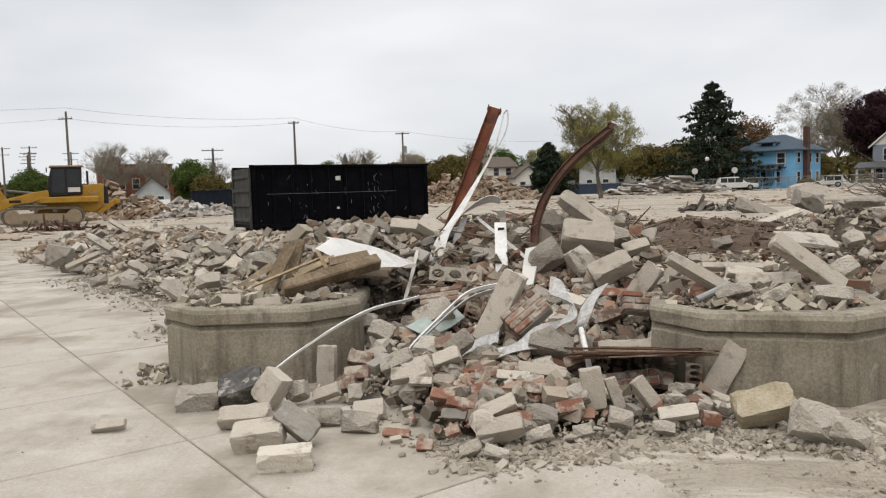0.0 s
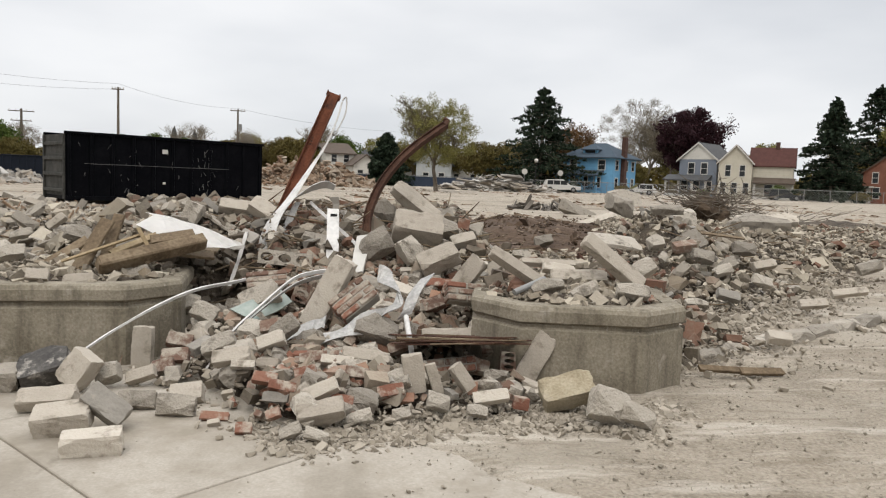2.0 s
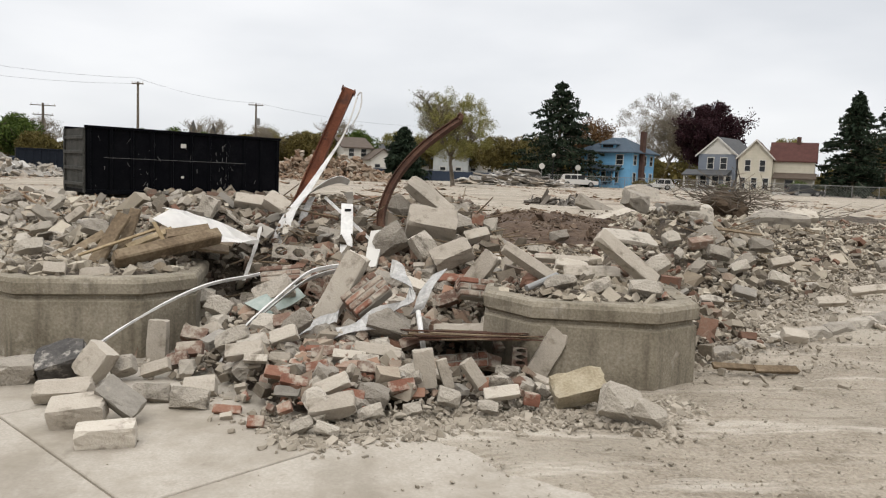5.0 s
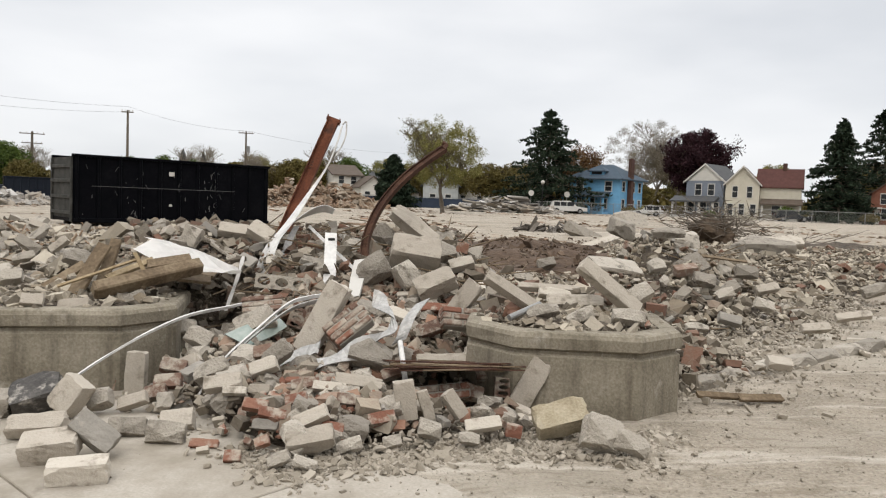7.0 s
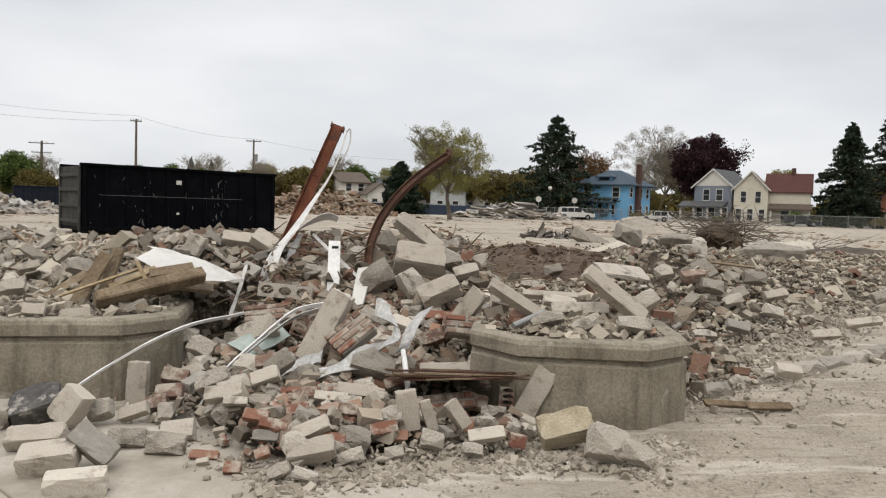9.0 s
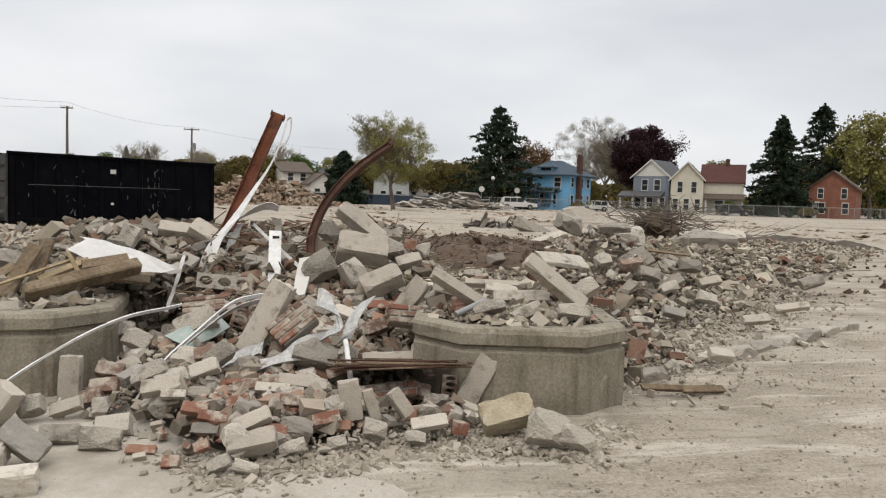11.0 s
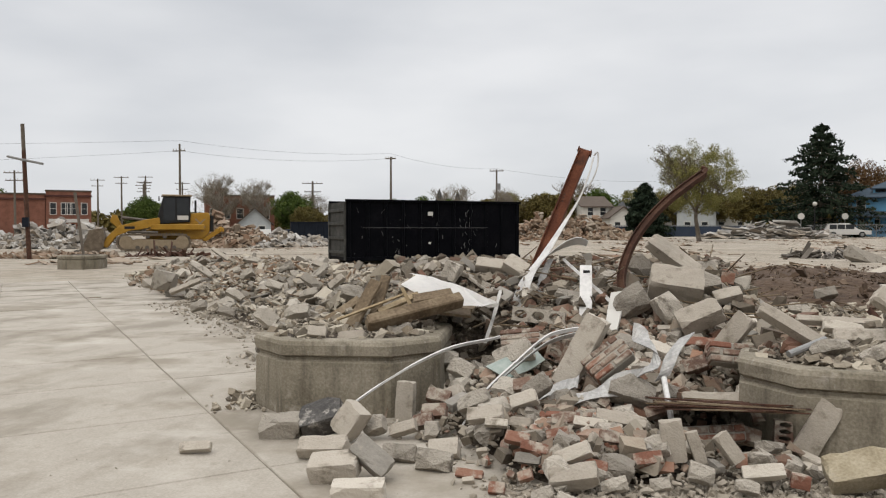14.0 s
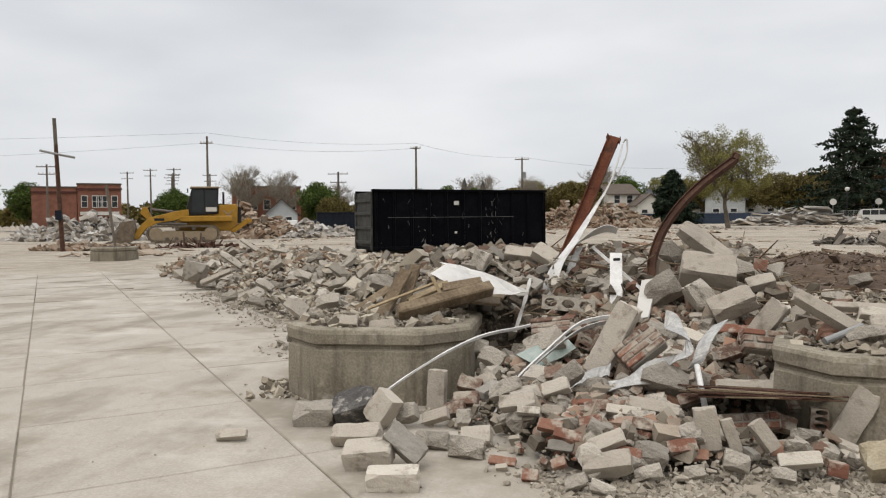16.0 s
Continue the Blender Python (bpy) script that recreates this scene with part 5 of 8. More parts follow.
def shrub(x, y, z0, wide, tall, leaf, seed, label):
    rng = random.Random(seed)
    b = thing("shrub", pose(x, y, float(ground_z(x, y)) + z0), label, "shrub", "garden shrubs")
    stems = []
    for k in range(9):
        a = rng.uniform(0, 6.28)
        stems.append(([Vector((0, 0, 0)), Vector((math.cos(a) * wide * 0.2, math.sin(a) * wide * 0.2, tall * 0.45)), Vector((math.cos(a) * wide * 0.38, math.sin(a) * wide * 0.38, tall * 0.8))], [0.04, 0.03, 0.015]))
    part("stems", branch_mesh(stems), M_BARK, b)
    pts = []
    for k in range(1500):
        q = Vector([rng.gauss(0, 1) for _ in range(3)]).normalized() * rng.random() ** 0.4
        pts.append((q.x * wide / 2 * rng.uniform(0.85, 1.1), q.y * wide / 2, tall * (0.52 + 0.48 * q.z * rng.uniform(0.8, 1.05))))
    ob = new("foliage", leaf_mesh("foliage", pts, 0.11, leaf, rng))
    ob.parent = b


shrub(57.6, 90.8, 0, 2.4, 2.0, M_LEAF_GREEN, 1, "rounded green shrub before the cream house")
shrub(41.6, 97.5, 0, 3.0, 1.5, M_LEAF_SPRING, 2, "yellow-green hedge shrub beside the blue house")
shrub(38.6, 97.0, 0, 2.2, 1.2, M_LEAF_OLIVE, 3, "low olive shrub before the blue house")
shrub(67.5, 88.0, 0, 2.6, 1.4, M_LEAF_OLIVE, 4, "low olive shrub beside the brick house")
shrub(48.0, 92.6, 0, 1.8, 1.1, M_LEAF_GREEN, 5, "small green shrub by the grey house porch")


# ---- rubble ----
def chunk_mesh(name, seed, mats, cuts=3, rough=0.06, chip=0.5, lumpy=0.0, bites=0.075):
    """A broken block of unit size: corners knocked off, edges chipped, faces slightly uneven."""
    rng = random.Random(seed)
    bm = bmesh.new()
    bmesh.ops.create_cube(bm, size=1.0)
    bmesh.ops.subdivide_edges(bm, edges=bm.edges[:], cuts=5, use_grid_fill=True)
    for v in bm.verts:
        a = sorted(abs(c) for c in v.co)
        if a[1] > 0.45:
            bite = max(0.0, noise.noise(v.co * 3.3 + Vector((seed * 1.7, 0, 0)))) * bites + 0.006 + (0.014 if a[0] > 0.45 else 0)
            v.co -= Vector([math.copysign(bite, c) if abs(c) > 0.45 else 0 for c in v.co])
    for k in range(cuts):
        n = Vector([rng.choice((-1, 1)) * rng.uniform(0.35, 1) for _ in range(3)]).normalized()
        reach = sum(abs(c) for c in n) / 2
        at = n * reach * (1 - chip * rng.uniform(0.12, 0.5))
        r = bmesh.ops.bisect_plane(bm, geom=bm.verts[:] + bm.edges[:] + bm.faces[:], plane_co=at, plane_no=n, clear_outer=True)
        e = [g for g in r["geom_cut"] if isinstance(g, bmesh.types.BMEdge)]
        bmesh.ops.holes_fill(bm, edges=e, sides=0)
    bmesh.ops.remove_doubles(bm, verts=bm.verts[:], dist=0.004)
    big = [f for f in bm.faces if len(f.verts) > 4]
    if big:
        bmesh.ops.poke(bm, faces=big)
    for v in bm.verts:
        v.co += Vector([rng.gauss(0, rough * 0.16) for _ in range(3)])
        if lumpy:
            v.co *= 1 + lumpy * noise.noise(v.co * 2.1 + Vector((seed, 0, 0))) + 0.4 * lumpy * noise.noise(v.co * 6 + Vector((seed, 3, 0)))
    return mesh_of(name, bm, mats)


LIMES = [chunk_mesh("limestone_block", 100 + k, M_LIME, 1 + k % 4, 0.035, 0.45) for k in range(9)]
GREYS = [chunk_mesh("concrete_block", 150 + k, M_GREY, 1 + k % 2, 0.05, 0.4) for k in range(4)]
CHUNKS = [chunk_mesh("concrete_chunk", 200 + k, M_CONC, 5 + k % 4, 0.06, 0.95, 0.04) for k in range(12)]
SHEETS = [chunk_mesh("concrete_slab", 230 + k, M_CONC if k % 3 else M_GREY, 4 + k % 3, 0.04, 0.8) for k in range(8)]
BRICKS = [chunk_mesh("red_brick", 300 + k, M_RED, k % 3, 0.05, 0.5) for k in range(5)]
DARKS = [chunk_mesh("dark_brick", 340 + k, M_DARKBRICK, k % 3, 0.05, 0.5) for k in range(4)]
SANDS = [chunk_mesh("sandstone_block", 380 + k, M_SAND, 2, 0.06, 0.4) for k in range(2)]


def hollow_mesh(holes=3, round_holes=True, mat=None, seed=0):
    """A hollow unit of unit size, the cores running through its height."""
    bm = bmesh.new()
    sides = 16
    n = holes
    for k in range(n):
        cx = -0.5 + (k + 0.5) / n
        hw, hh = (0.36 / n, 0.30) if round_holes else (0.38 / n, 0.33)
        pts = []
        for i in range(sides):
            a = 2 * math.pi * i / sides
            c, s = math.cos(a), math.sin(a)
            if round_holes:
                inner = (cx + hw * c, hh * s)
            else:
                q = max(abs(c), abs(s))
                inner = (cx + hw * c / q, hh * s / q)
            q = max(abs(c), abs(s))
            pts.append((inner, (cx + 0.5 / n * c / q, 0.5 * s / q)))
        it, ot, ib, obm = [], [], [], []
        for (ix, iy), (ox, oy) in pts:
            it.append(bm.verts.new((ix, iy, 0.5)))
            ot.append(bm.verts.new((ox, oy, 0.5)))
            ib.append(bm.verts.new((ix, iy, -0.5)))
            obm.append(bm.verts.new((ox, oy, -0.5)))
        for i in range(sides):
            j = (i + 1) % sides
            bm.faces.new((it[i], ot[i], ot[j], it[j]))
            bm.faces.new((ib[j], obm[j], obm[i], ib[i]))
            bm.faces.new((it[j], ib[j], ib[i], it[i]))
            mid = (pts[i][1][0] + pts[j][1][0]) / 2
            if not (0.002 < abs(mid - (-0.5 + k / n)) < 0.002 or (abs(pts[i][1][0] - pts[j][1][0]) < 1e-6 and -0.49 < mid < 0.49)):
                bm.faces.new((ot[i], obm[i], obm[j], ot[j]))
    bmesh.ops.remove_doubles(bm, verts=bm.verts[:], dist=0.001)
    bmesh.ops.recalc_face_normals(bm, faces=bm.faces[:])
    return mesh_of("hollow_block", bm, mat or M_CONC)


HOLLOW = hollow_mesh(3, True, M_CONC)
DARK = [chunk_mesh("dark_block", 460, M_DARKSTONE, 2, 0.06, 0.5)]
CORED = hollow_mesh(4, True, M_DARKBRICK)

LABELS = {
    "limestone_block": ("pale dressed limestone block with chipped edges lying in the rubble", "stone block"),
    "concrete_block": ("plain grey concrete block lying in the rubble", "concrete block"),
    "concrete_chunk": ("jagged broken lump of grey concrete", "concrete chunk"),
    "concrete_slab": ("thin broken slab of grey concrete tilted in the rubble", "concrete slab"),
    "dark_block": ("dark grey block smeared with white mortar", "stone block"),
    "red_brick": ("broken red brick with old mortar on it", "brick"),
    "dark_brick": ("dusty dark red brick lying in the rubble", "brick"),
    "sandstone_block": ("yellow-brown sandstone block with a moulded edge", "stone block"),
    "hollow_block": ("hollow concrete block with round cores facing out", "hollow block"),
    "cored_brick": ("dark red brick with rows of core holes", "brick"),
}


def lay(kind, meshes, at, size, along, face, n=0):
    """Lays one loose piece: its long side along one direction, its broad face towards another."""
    if (at[1] > 6.3 or at[0] > 3.2) and at[1] < 15 and "slab" not in kind:  # the banks hold smaller pieces than the heap
        size = [v * 0.66 for v in size]
    if -0.45 < at[0] < 0.3 and at[1] < np.interp(at[0], FOOT_X, FOOT_Y) + 0.1:  # beyond the foot pieces lie on the pavement
        at = (at[0], at[1], min(at[2], 0.6 * size[2]))
    ob = new(kind, meshes[n % len(meshes)])
    a = Vector(along).normalized()
    f = Vector(face)
    f = (f - a * f.dot(a)).normalized()
    m = Matrix((a, f.cross(a), f)).transposed().to_4x4()
    ob.matrix_basis = Matrix.Translation(at) @ m @ Matrix.Diagonal((*size, 1))
    text, cat = LABELS[kind]
    return tagged(ob, text, cat, "loose " + cat + "s")


# heaped dirt under the pieces, its colour darkened to deepen the gaps
def mound_z(x, y):
    h = rubble_z(x, y)
    return ground_z(x, y) - 0.11 + h * 0.97 + lumps(x, y) * smooth(0.02, 0.3, h) + 0.025 * np.sin(9 * x + 2 * y) * np.sin(8 * y) * smooth(0.02, 0.2, h)


def in_planter(x, y, grow=0.0):
    out = np.zeros(np.shape(x), bool)
    for cx, cy, a in ((-1.244, 4.192, 5.0), (2.399, 3.58, -11.5)):
        c, s = math.cos(radians(a)), math.sin(radians(a))
        u, v = (x - cx) * c + (y - cy) * s, -(x - cx) * s + (y - cy) * c
        r = 0.735 + grow
        out = out | ((np.abs(u) < r) & (np.abs(v) < r) & (np.abs(u) + np.abs(v) < r * 2 - 0.325))
    return out


def top_z(x, y):
    """The surface on which pieces lie: heaps, planters' fill or ground."""
    h = surface_z(x, y)
    return np.where(in_planter(x, y, -0.08), np.maximum(h, 0.56 + 0.10 * np.exp(-((x + 1.36) ** 2 + (y - 4.3) ** 2) / 0.3) + 0.12 * np.exp(-((x - 2.6) ** 2 + (y - 3.95) ** 2) / 0.25)), np.where(in_planter(x, y, 0.03), 0.0, h))


heap = new("rubble_heap", grid_mesh("rubble_heap", np.arange(-16, 22, 0.12), np.arange(1.6, 27, 0.12), lambda x, y: np.where(in_planter(x, y, -0.03), np.minimum(mound_z(x, y), 0.5), mound_z(x, y)), M_SOIL_SHADED, lambda x, y: rubble_z(x, y) > 0.03))
tagged(heap, "heaped earth, mortar dust and crushed rubble", "rubble", kind="stuff")


def shards(seed, count=10):
    """A few small angular stones of unit size, as vertices and triangles."""
    rng, out = random.Random(seed), []
    for k in range(count):
        bm = bmesh.new()
        if k % 3:
            bmesh.ops.create_cube(bm, size=1.0)
            n = Vector([rng.choice((-1, 1)) * rng.uniform(0.4, 1) for _ in range(3)]).normalized()
            r = bmesh.ops.bisect_plane(bm, geom=bm.verts[:] + bm.edges[:] + bm.faces[:], plane_co=n * 0.42, plane_no=n, clear_outer=True)
            bmesh.ops.holes_fill(bm, edges=[g for g in r["geom_cut"] if isinstance(g, bmesh.types.BMEdge)], sides=0)
            for v in bm.verts:
                v.co += Vector([rng.gauss(0, 0.05) for _ in range(3)])
        else:
            bmesh.ops.create_icosphere(bm, subdivisions=1, radius=0.55)
            for v in bm.verts:
                v.co *= rng.uniform(0.75, 1.15)
        bmesh.ops.triangulate(bm, faces=bm.faces[:])
        bm.verts.index_update()
        out.append((np.array([v.co[:] for v in bm.verts]), np.array([[v.index for v in f.verts] for f in bm.faces])))
        bm.free()
    return out


SHARDS = shards(71)


def scatter(name, mat, label, xyz, sizes, seed, squash=(1.0, 0.7, 0.45), tilt=0.6, category="rubble"):
    """Loose fragments joined into one mesh, each turned its own way."""
    g = np.random.default_rng(seed)
    verts, faces, base = [], [], 0
    n = len(sizes)
    spin, tip, tip2 = g.uniform(0, 2 * np.pi, n), g.normal(0, tilt, n), g.normal(0, tilt, n)
    kinds = g.integers(0, len(SHARDS), n)
    form = np.array(squash) * g.uniform(0.6, 1.4, (n, 3))
    for i in range(n):
        v, f = SHARDS[kinds[i]]
        c, s = np.cos(spin[i]), np.sin(spin[i])
        ca, sa, cb, sb = np.cos(tip[i]), np.sin(tip[i]), np.cos(tip2[i]), np.sin(tip2[i])
        r = np.array([[c, -s, 0], [s, c, 0], [0, 0, 1]]) @ np.array([[1, 0, 0], [0, ca, -sa], [0, sa, ca]]) @ np.array([[cb, 0, sb], [0, 1, 0], [-sb, 0, cb]])
        verts.append((v * form[i] * sizes[i]) @ r.T + xyz[i])
        faces.append(f + base)
        base += len(v)
    me = bpy.data.meshes.new(name)
    me.from_pydata(np.concatenate(verts).tolist(), [], np.concatenate(faces).tolist())
    me.materials.append(mat)
    return tagged(new(name, me), label, category, kind="stuff")


def spread(g, n, x0, x1, y0, y1, weight):
    """Random places in a rectangle, kept by a weight from 0 to 1."""
    x, y = g.uniform(x0, x1, n), g.uniform(y0, y1, n)
    ok = g.uniform(0, 1, n) < weight(x, y)
    return x[ok], y[ok]


def lift(g, x, y, sizes, sunk=0.12):
    return np.stack([x, y, top_z(x, y) + sizes * (0.16 - sunk) + g.uniform(0, 0.25, len(x)) * sizes], 1)


M_FRAGTAN = material("tan_debris", [(0.20, 0.13, 0.085), (0.34, 0.27, 0.205), (0.26, 0.16, 0.105), (0.42, 0.37, 0.31), (0.30, 0.22, 0.155)], 0.93, 4, 20, 0.3, island=0.8)
g = np.random.default_rng(17)
heaped = lambda x, y: smooth(0.03, 0.18, rubble_z(x, y)) * ~(in_planter(x, y, 0.04) & ~in_planter(x, y, -0.12))
x, y = spread(g, 15000, -1.6, 4.4, 1.9, 7.5, heaped)
sz = np.clip(g.lognormal(-3.1, 0.55, len(x)), 0.02, 0.16)
scatter("rubble_stones", M_FRAGSHADE, "small broken stones and mortar lumps on the heap", lift(g, x, y, sz), sz, 1)
x, y = spread(g, 1500, -0.6, 2.6, 1.9, 5.0, lambda x, y: heaped(x, y) * np.exp(-((x - 0.7) / 0.9) ** 2))
sz = np.clip(g.lognormal(-2.6, 0.4, len(x)), 0.04, 0.15)
scatter("brick_rubble", M_FRAGRED, "broken red brick and mortar on the heap", lift(g, x, y, sz), sz, 2)
x, y = spread(g, 48000, -16, -1.0, 4.0, 24, heaped)
sz = np.clip(g.lognormal(-2.95, 0.6, len(x)), 0.03, 0.24)
scatter("rubble_bank", M_FRAG, "bank of broken concrete and stone beside the pavement", lift(g, x, y, sz), sz, 3)
x, y = spread(g, 42000, 1.5, 20, 4.0, 20, heaped)
sz = np.clip(g.lognormal(-3.1, 0.55, len(x)), 0.025, 0.2)
scatter("rubble_bank", M_FRAG, "bank of broken concrete and stone beside the dirt track", lift(g, x, y, sz), sz, 4)
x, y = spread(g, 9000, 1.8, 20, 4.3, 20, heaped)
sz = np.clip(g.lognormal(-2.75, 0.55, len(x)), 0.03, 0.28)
scatter("rubble_bank", M_FRAGSHADE, "broken brick and stone mixed with brown earth, darkened for shade", lift(g, x, y, sz), sz, 14)
x, y = spread(g, 5000, -12, 0, 12, 25, lambda x, y: heaped(x, y) * smooth(10, 15, y))
sz = np.clip(g.lognormal(-2.3, 0.4, len(x)), 0.05, 0.25)
scatter("brick_rubble", M_FRAGTAN, "red brick and splintered rubble before the container", lift(g, x, y, sz), sz, 5)
M_SPLINT = material("splintered_wood", [(0.14, 0.09, 0.055), (0.30, 0.21, 0.14), (0.20, 0.12, 0.075), (0.42, 0.33, 0.24), (0.26, 0.17, 0.115)], 0.9, 4, 20, 0.2, island=0.8)
x, y = spread(g, 9000, -9.5, 0.3, 5.5, 24, lambda x, y: heaped(x, y) * smooth(6, 10, y + 0.4 * x))
sz = np.clip(g.lognormal(-2.0, 0.4, len(x)), 0.06, 0.4)
scatter("wood_splinters", M_SPLINT, "broken laths and splinters strewn before the container", lift(g, x, y, sz * 0.4), sz, 25, (1.6, 0.16, 0.10), 0.35, "splinters")
# gravel and dust fringe at the feet of the heaps
def fringe(x, y):
    h = rubble_z(x, y)
    near = rubble_z(x, y + 0.35) + rubble_z(x - 0.3, y + 0.3) + rubble_z(x + 0.3, y + 0.3)
    return (h < 0.2) * smooth(0.005, 0.2, near) * ~in_planter(x, y, 0.03)
x, y = spread(g, 26000, -8, 9, 1.2, 11, fringe)
sz = np.clip(g.lognormal(-3.6, 0.5, len(x)), 0.012, 0.09)
scatter("gravel_fringe", M_GRIT, "gravel and mortar crumbs at the foot of the heaps", lift(g, x, y, sz), sz, 6)
x, y = spread(g, 46000, -3, 9, 0.6, 6, lambda x, y: 0.4 * smooth(0.3, 2.4, x + 0.3 * y) * ~in_planter(x, y, 0.05) * (rubble_z(x, y) < 0.02) + 0.012)
sz = np.clip(g.lognormal(-4.6, 0.65, len(x)), 0.006, 0.045)
pts = np.stack([x, y, ground_z(x, y) - 0.002 + ruts(x, y) + 0.2 * sz], 1)
scatter("gravel", M_GRIT, "loose grit and gravel on the dirt track", pts, sz * 0.6, 7)
x, y = spread(g, 16000, 2.9, 13, 2.6, 9.5, lambda x, y: np.exp(-np.clip((x - 3.2) * 0.68 - (y - 3.7) * 0.73 + 0.1, 0, 9) / 0.35) * (rubble_z(x, y) < 0.15) * ~in_planter(x, y, 0.03))
sz = np.clip(g.lognormal(-3.5, 0.55, len(x)), 0.012, 0.1)
scatter("gravel_fringe", M_GRIT, "crushed stone fanning out from the bank over the track", np.stack([x, y, top_z(x, y) + 0.15 * sz], 1), sz, 26)
# crumbs along the front of the heap
t = g.uniform(0, 1, 3600)
x = 0.2 + 2.6 * t
y = np.interp(x, FOOT_X, FOOT_Y) + 0.02 + g.normal(0.0, 0.11, len(t))
ok = ~in_planter(x, y, 0.04)
x, y = x[ok], y[ok]
sz = np.clip(g.lognormal(-3.85, 0.5, len(x)), 0.01, 0.05)
scatter("gravel_fringe", M_GRIT, "grey gravel and mortar crumbs spilled before the heap", np.stack([x, y, np.maximum(ground_z(x, y) + ruts(x, y) - 0.01, top_z(x, y) * 0.9) + 0.15 * sz], 1), sz, 16)
x, y = g.normal(-2.02, 0.12, 130), g.normal(3.8, 0.16, 130)
ok = ~in_planter(x, y, 0.02)
x, y = x[ok], y[ok]
sz = np.clip(g.lognormal(-3.2, 0.5, len(x)), 0.015, 0.1)
scatter("spilled_stones", M_FRAG, "small stones spilled at the planter's foot", np.stack([x, y, 0.005 + 0.2 * sz], 1), sz, 63)
# crushed stone filling the planters
for seed, cx, cy, n in ((61, -1.244, 4.192, 900), (62, 2.399, 3.58, 900)):
    x, y = g.normal(cx, 0.3, n), g.normal(cy, 0.3, n)
    ok = in_planter(x, y, -0.05)
    x, y = x[ok], y[ok]
    sz = np.clip(g.lognormal(-3.2, 0.55, len(x)), 0.015, 0.11)
    hump = 0.55 + 0.09 * np.exp(-((x - cx) ** 2 + (y - cy - 0.15) ** 2) / 0.12)
    scatter("planter_rubble", M_FRAG, "crushed stone and mortar heaped in the planter", np.stack([x, y, hump + 0.2 * sz], 1), sz, seed)
# a bed of turned brown earth behind the heaps
bed = new("earth_bed", grid_mesh("earth_bed", np.arange(0, 15, 0.16), np.arange(9, 27, 0.16), lambda x, y: ground_z(x, y) - 0.12 + (0.48 + 0.16 * np.sin(1.7 * x + 0.8 * y) * np.sin(1.3 * y) + 0.05 * np.sin(5.3 * x) * np.sin(4.7 * y + x)) * np.exp(-(((x - 5.8) / 4.6) ** 2 + ((y - 15.0) / 5.0) ** 2) ** 2), M_EARTH))
tagged(bed, "bed of turned brown earth with clods", "earth", kind="stuff")
M_CLOD = material("earthy_debris", [(0.07, 0.048, 0.034), (0.13, 0.092, 0.065), (0.09, 0.062, 0.044), (0.25, 0.20, 0.155), (0.11, 0.075, 0.053), (0.17, 0.12, 0.085)], 0.95, 4, 20, 0.4, island=0.8)
x, y = g.uniform(3.25, 4.1, 70), g.uniform(7.5, 8.2, 70)
sz = np.clip(g.lognormal(-1.6, 0.4, 70), 0.1, 0.4)
scatter("twisted_scrap", M_RUSTDARK, "dark tangle of rusted scrap and roots on the bank", np.stack([x, y, top_z(x, y) + g.uniform(0.02, 0.2, 70)], 1), sz, 27, (1.5, 0.28, 0.16), 0.6, "scrap")
# torn-up earth and low debris behind the heaps
x, y = spread(g, 5200, 1, 26, 9, 34, lambda x, y: 0.55 * (rubble_z(x, y) < 0.1) * np.exp(-(((x - 8) / 9) ** 2 + ((y - 18) / 10) ** 2)))
sz = np.clip(g.lognormal(-2.4, 0.5, len(x)), 0.04, 0.35)
scatter("strewn_debris", M_CLOD, "brick and timber scraps strewn over brown earth", np.stack([x, y, ground_z(x, y) + 0.1 * sz + 0.34 * np.exp(-(((x - 5.8) / 4.6) ** 2 + ((y - 15.0) / 5.0) ** 2) ** 2)], 1), sz * 0.7, 8)

x, y = spread(g, 5200, 1.2, 11, 9.5, 21, lambda x, y: (rubble_z(x, y) < 0.2) * np.exp(-(((x - 5.8) / 4.6) ** 2 + ((y - 15.0) / 5.0) ** 2) ** 2))
sz = np.clip(g.lognormal(-2.9, 0.55, len(x)), 0.03, 0.22)
bed_z = (0.48 + 0.16 * np.sin(1.7 * x + 0.8 * y) * np.sin(1.3 * y)) * np.exp(-(((x - 5.8) / 4.6) ** 2 + ((y - 15.0) / 5.0) ** 2) ** 2) - 0.12
scatter("earth_clods", M_CLOD, "clods, brick bits and splinters over the turned earth", np.stack([x, y, ground_z(x, y) + np.maximum(bed_z, 0) + 0.1 * sz], 1), sz, 18, (1.3, 0.6, 0.4))


# scraps and crushed stone over the cleared ground
x, y = spread(g, 9000, -22, 40, 24, 90, lambda x, y: smooth(0.1, 0.9, np.sin(0.5 * x + 0.2 * y) * np.sin(0.23 * y + 1.0) + 0.45 * np.sin(0.11 * x * y * 0.1) + 0.15) * ~((x > -14) & (x < 2) & (y > 23) & (y < 33)))
sz = np.clip(g.lognormal(-1.9, 0.5, len(x)), 0.06, 0.6)
scatter("scattered_scraps", M_FRAGTAN, "crushed stone and scraps left on the cleared ground", np.stack([x, y, ground_z(x, y) + 0.04 * sz], 1), sz, 41, (1.6, 0.8, 0.16), 0.15)


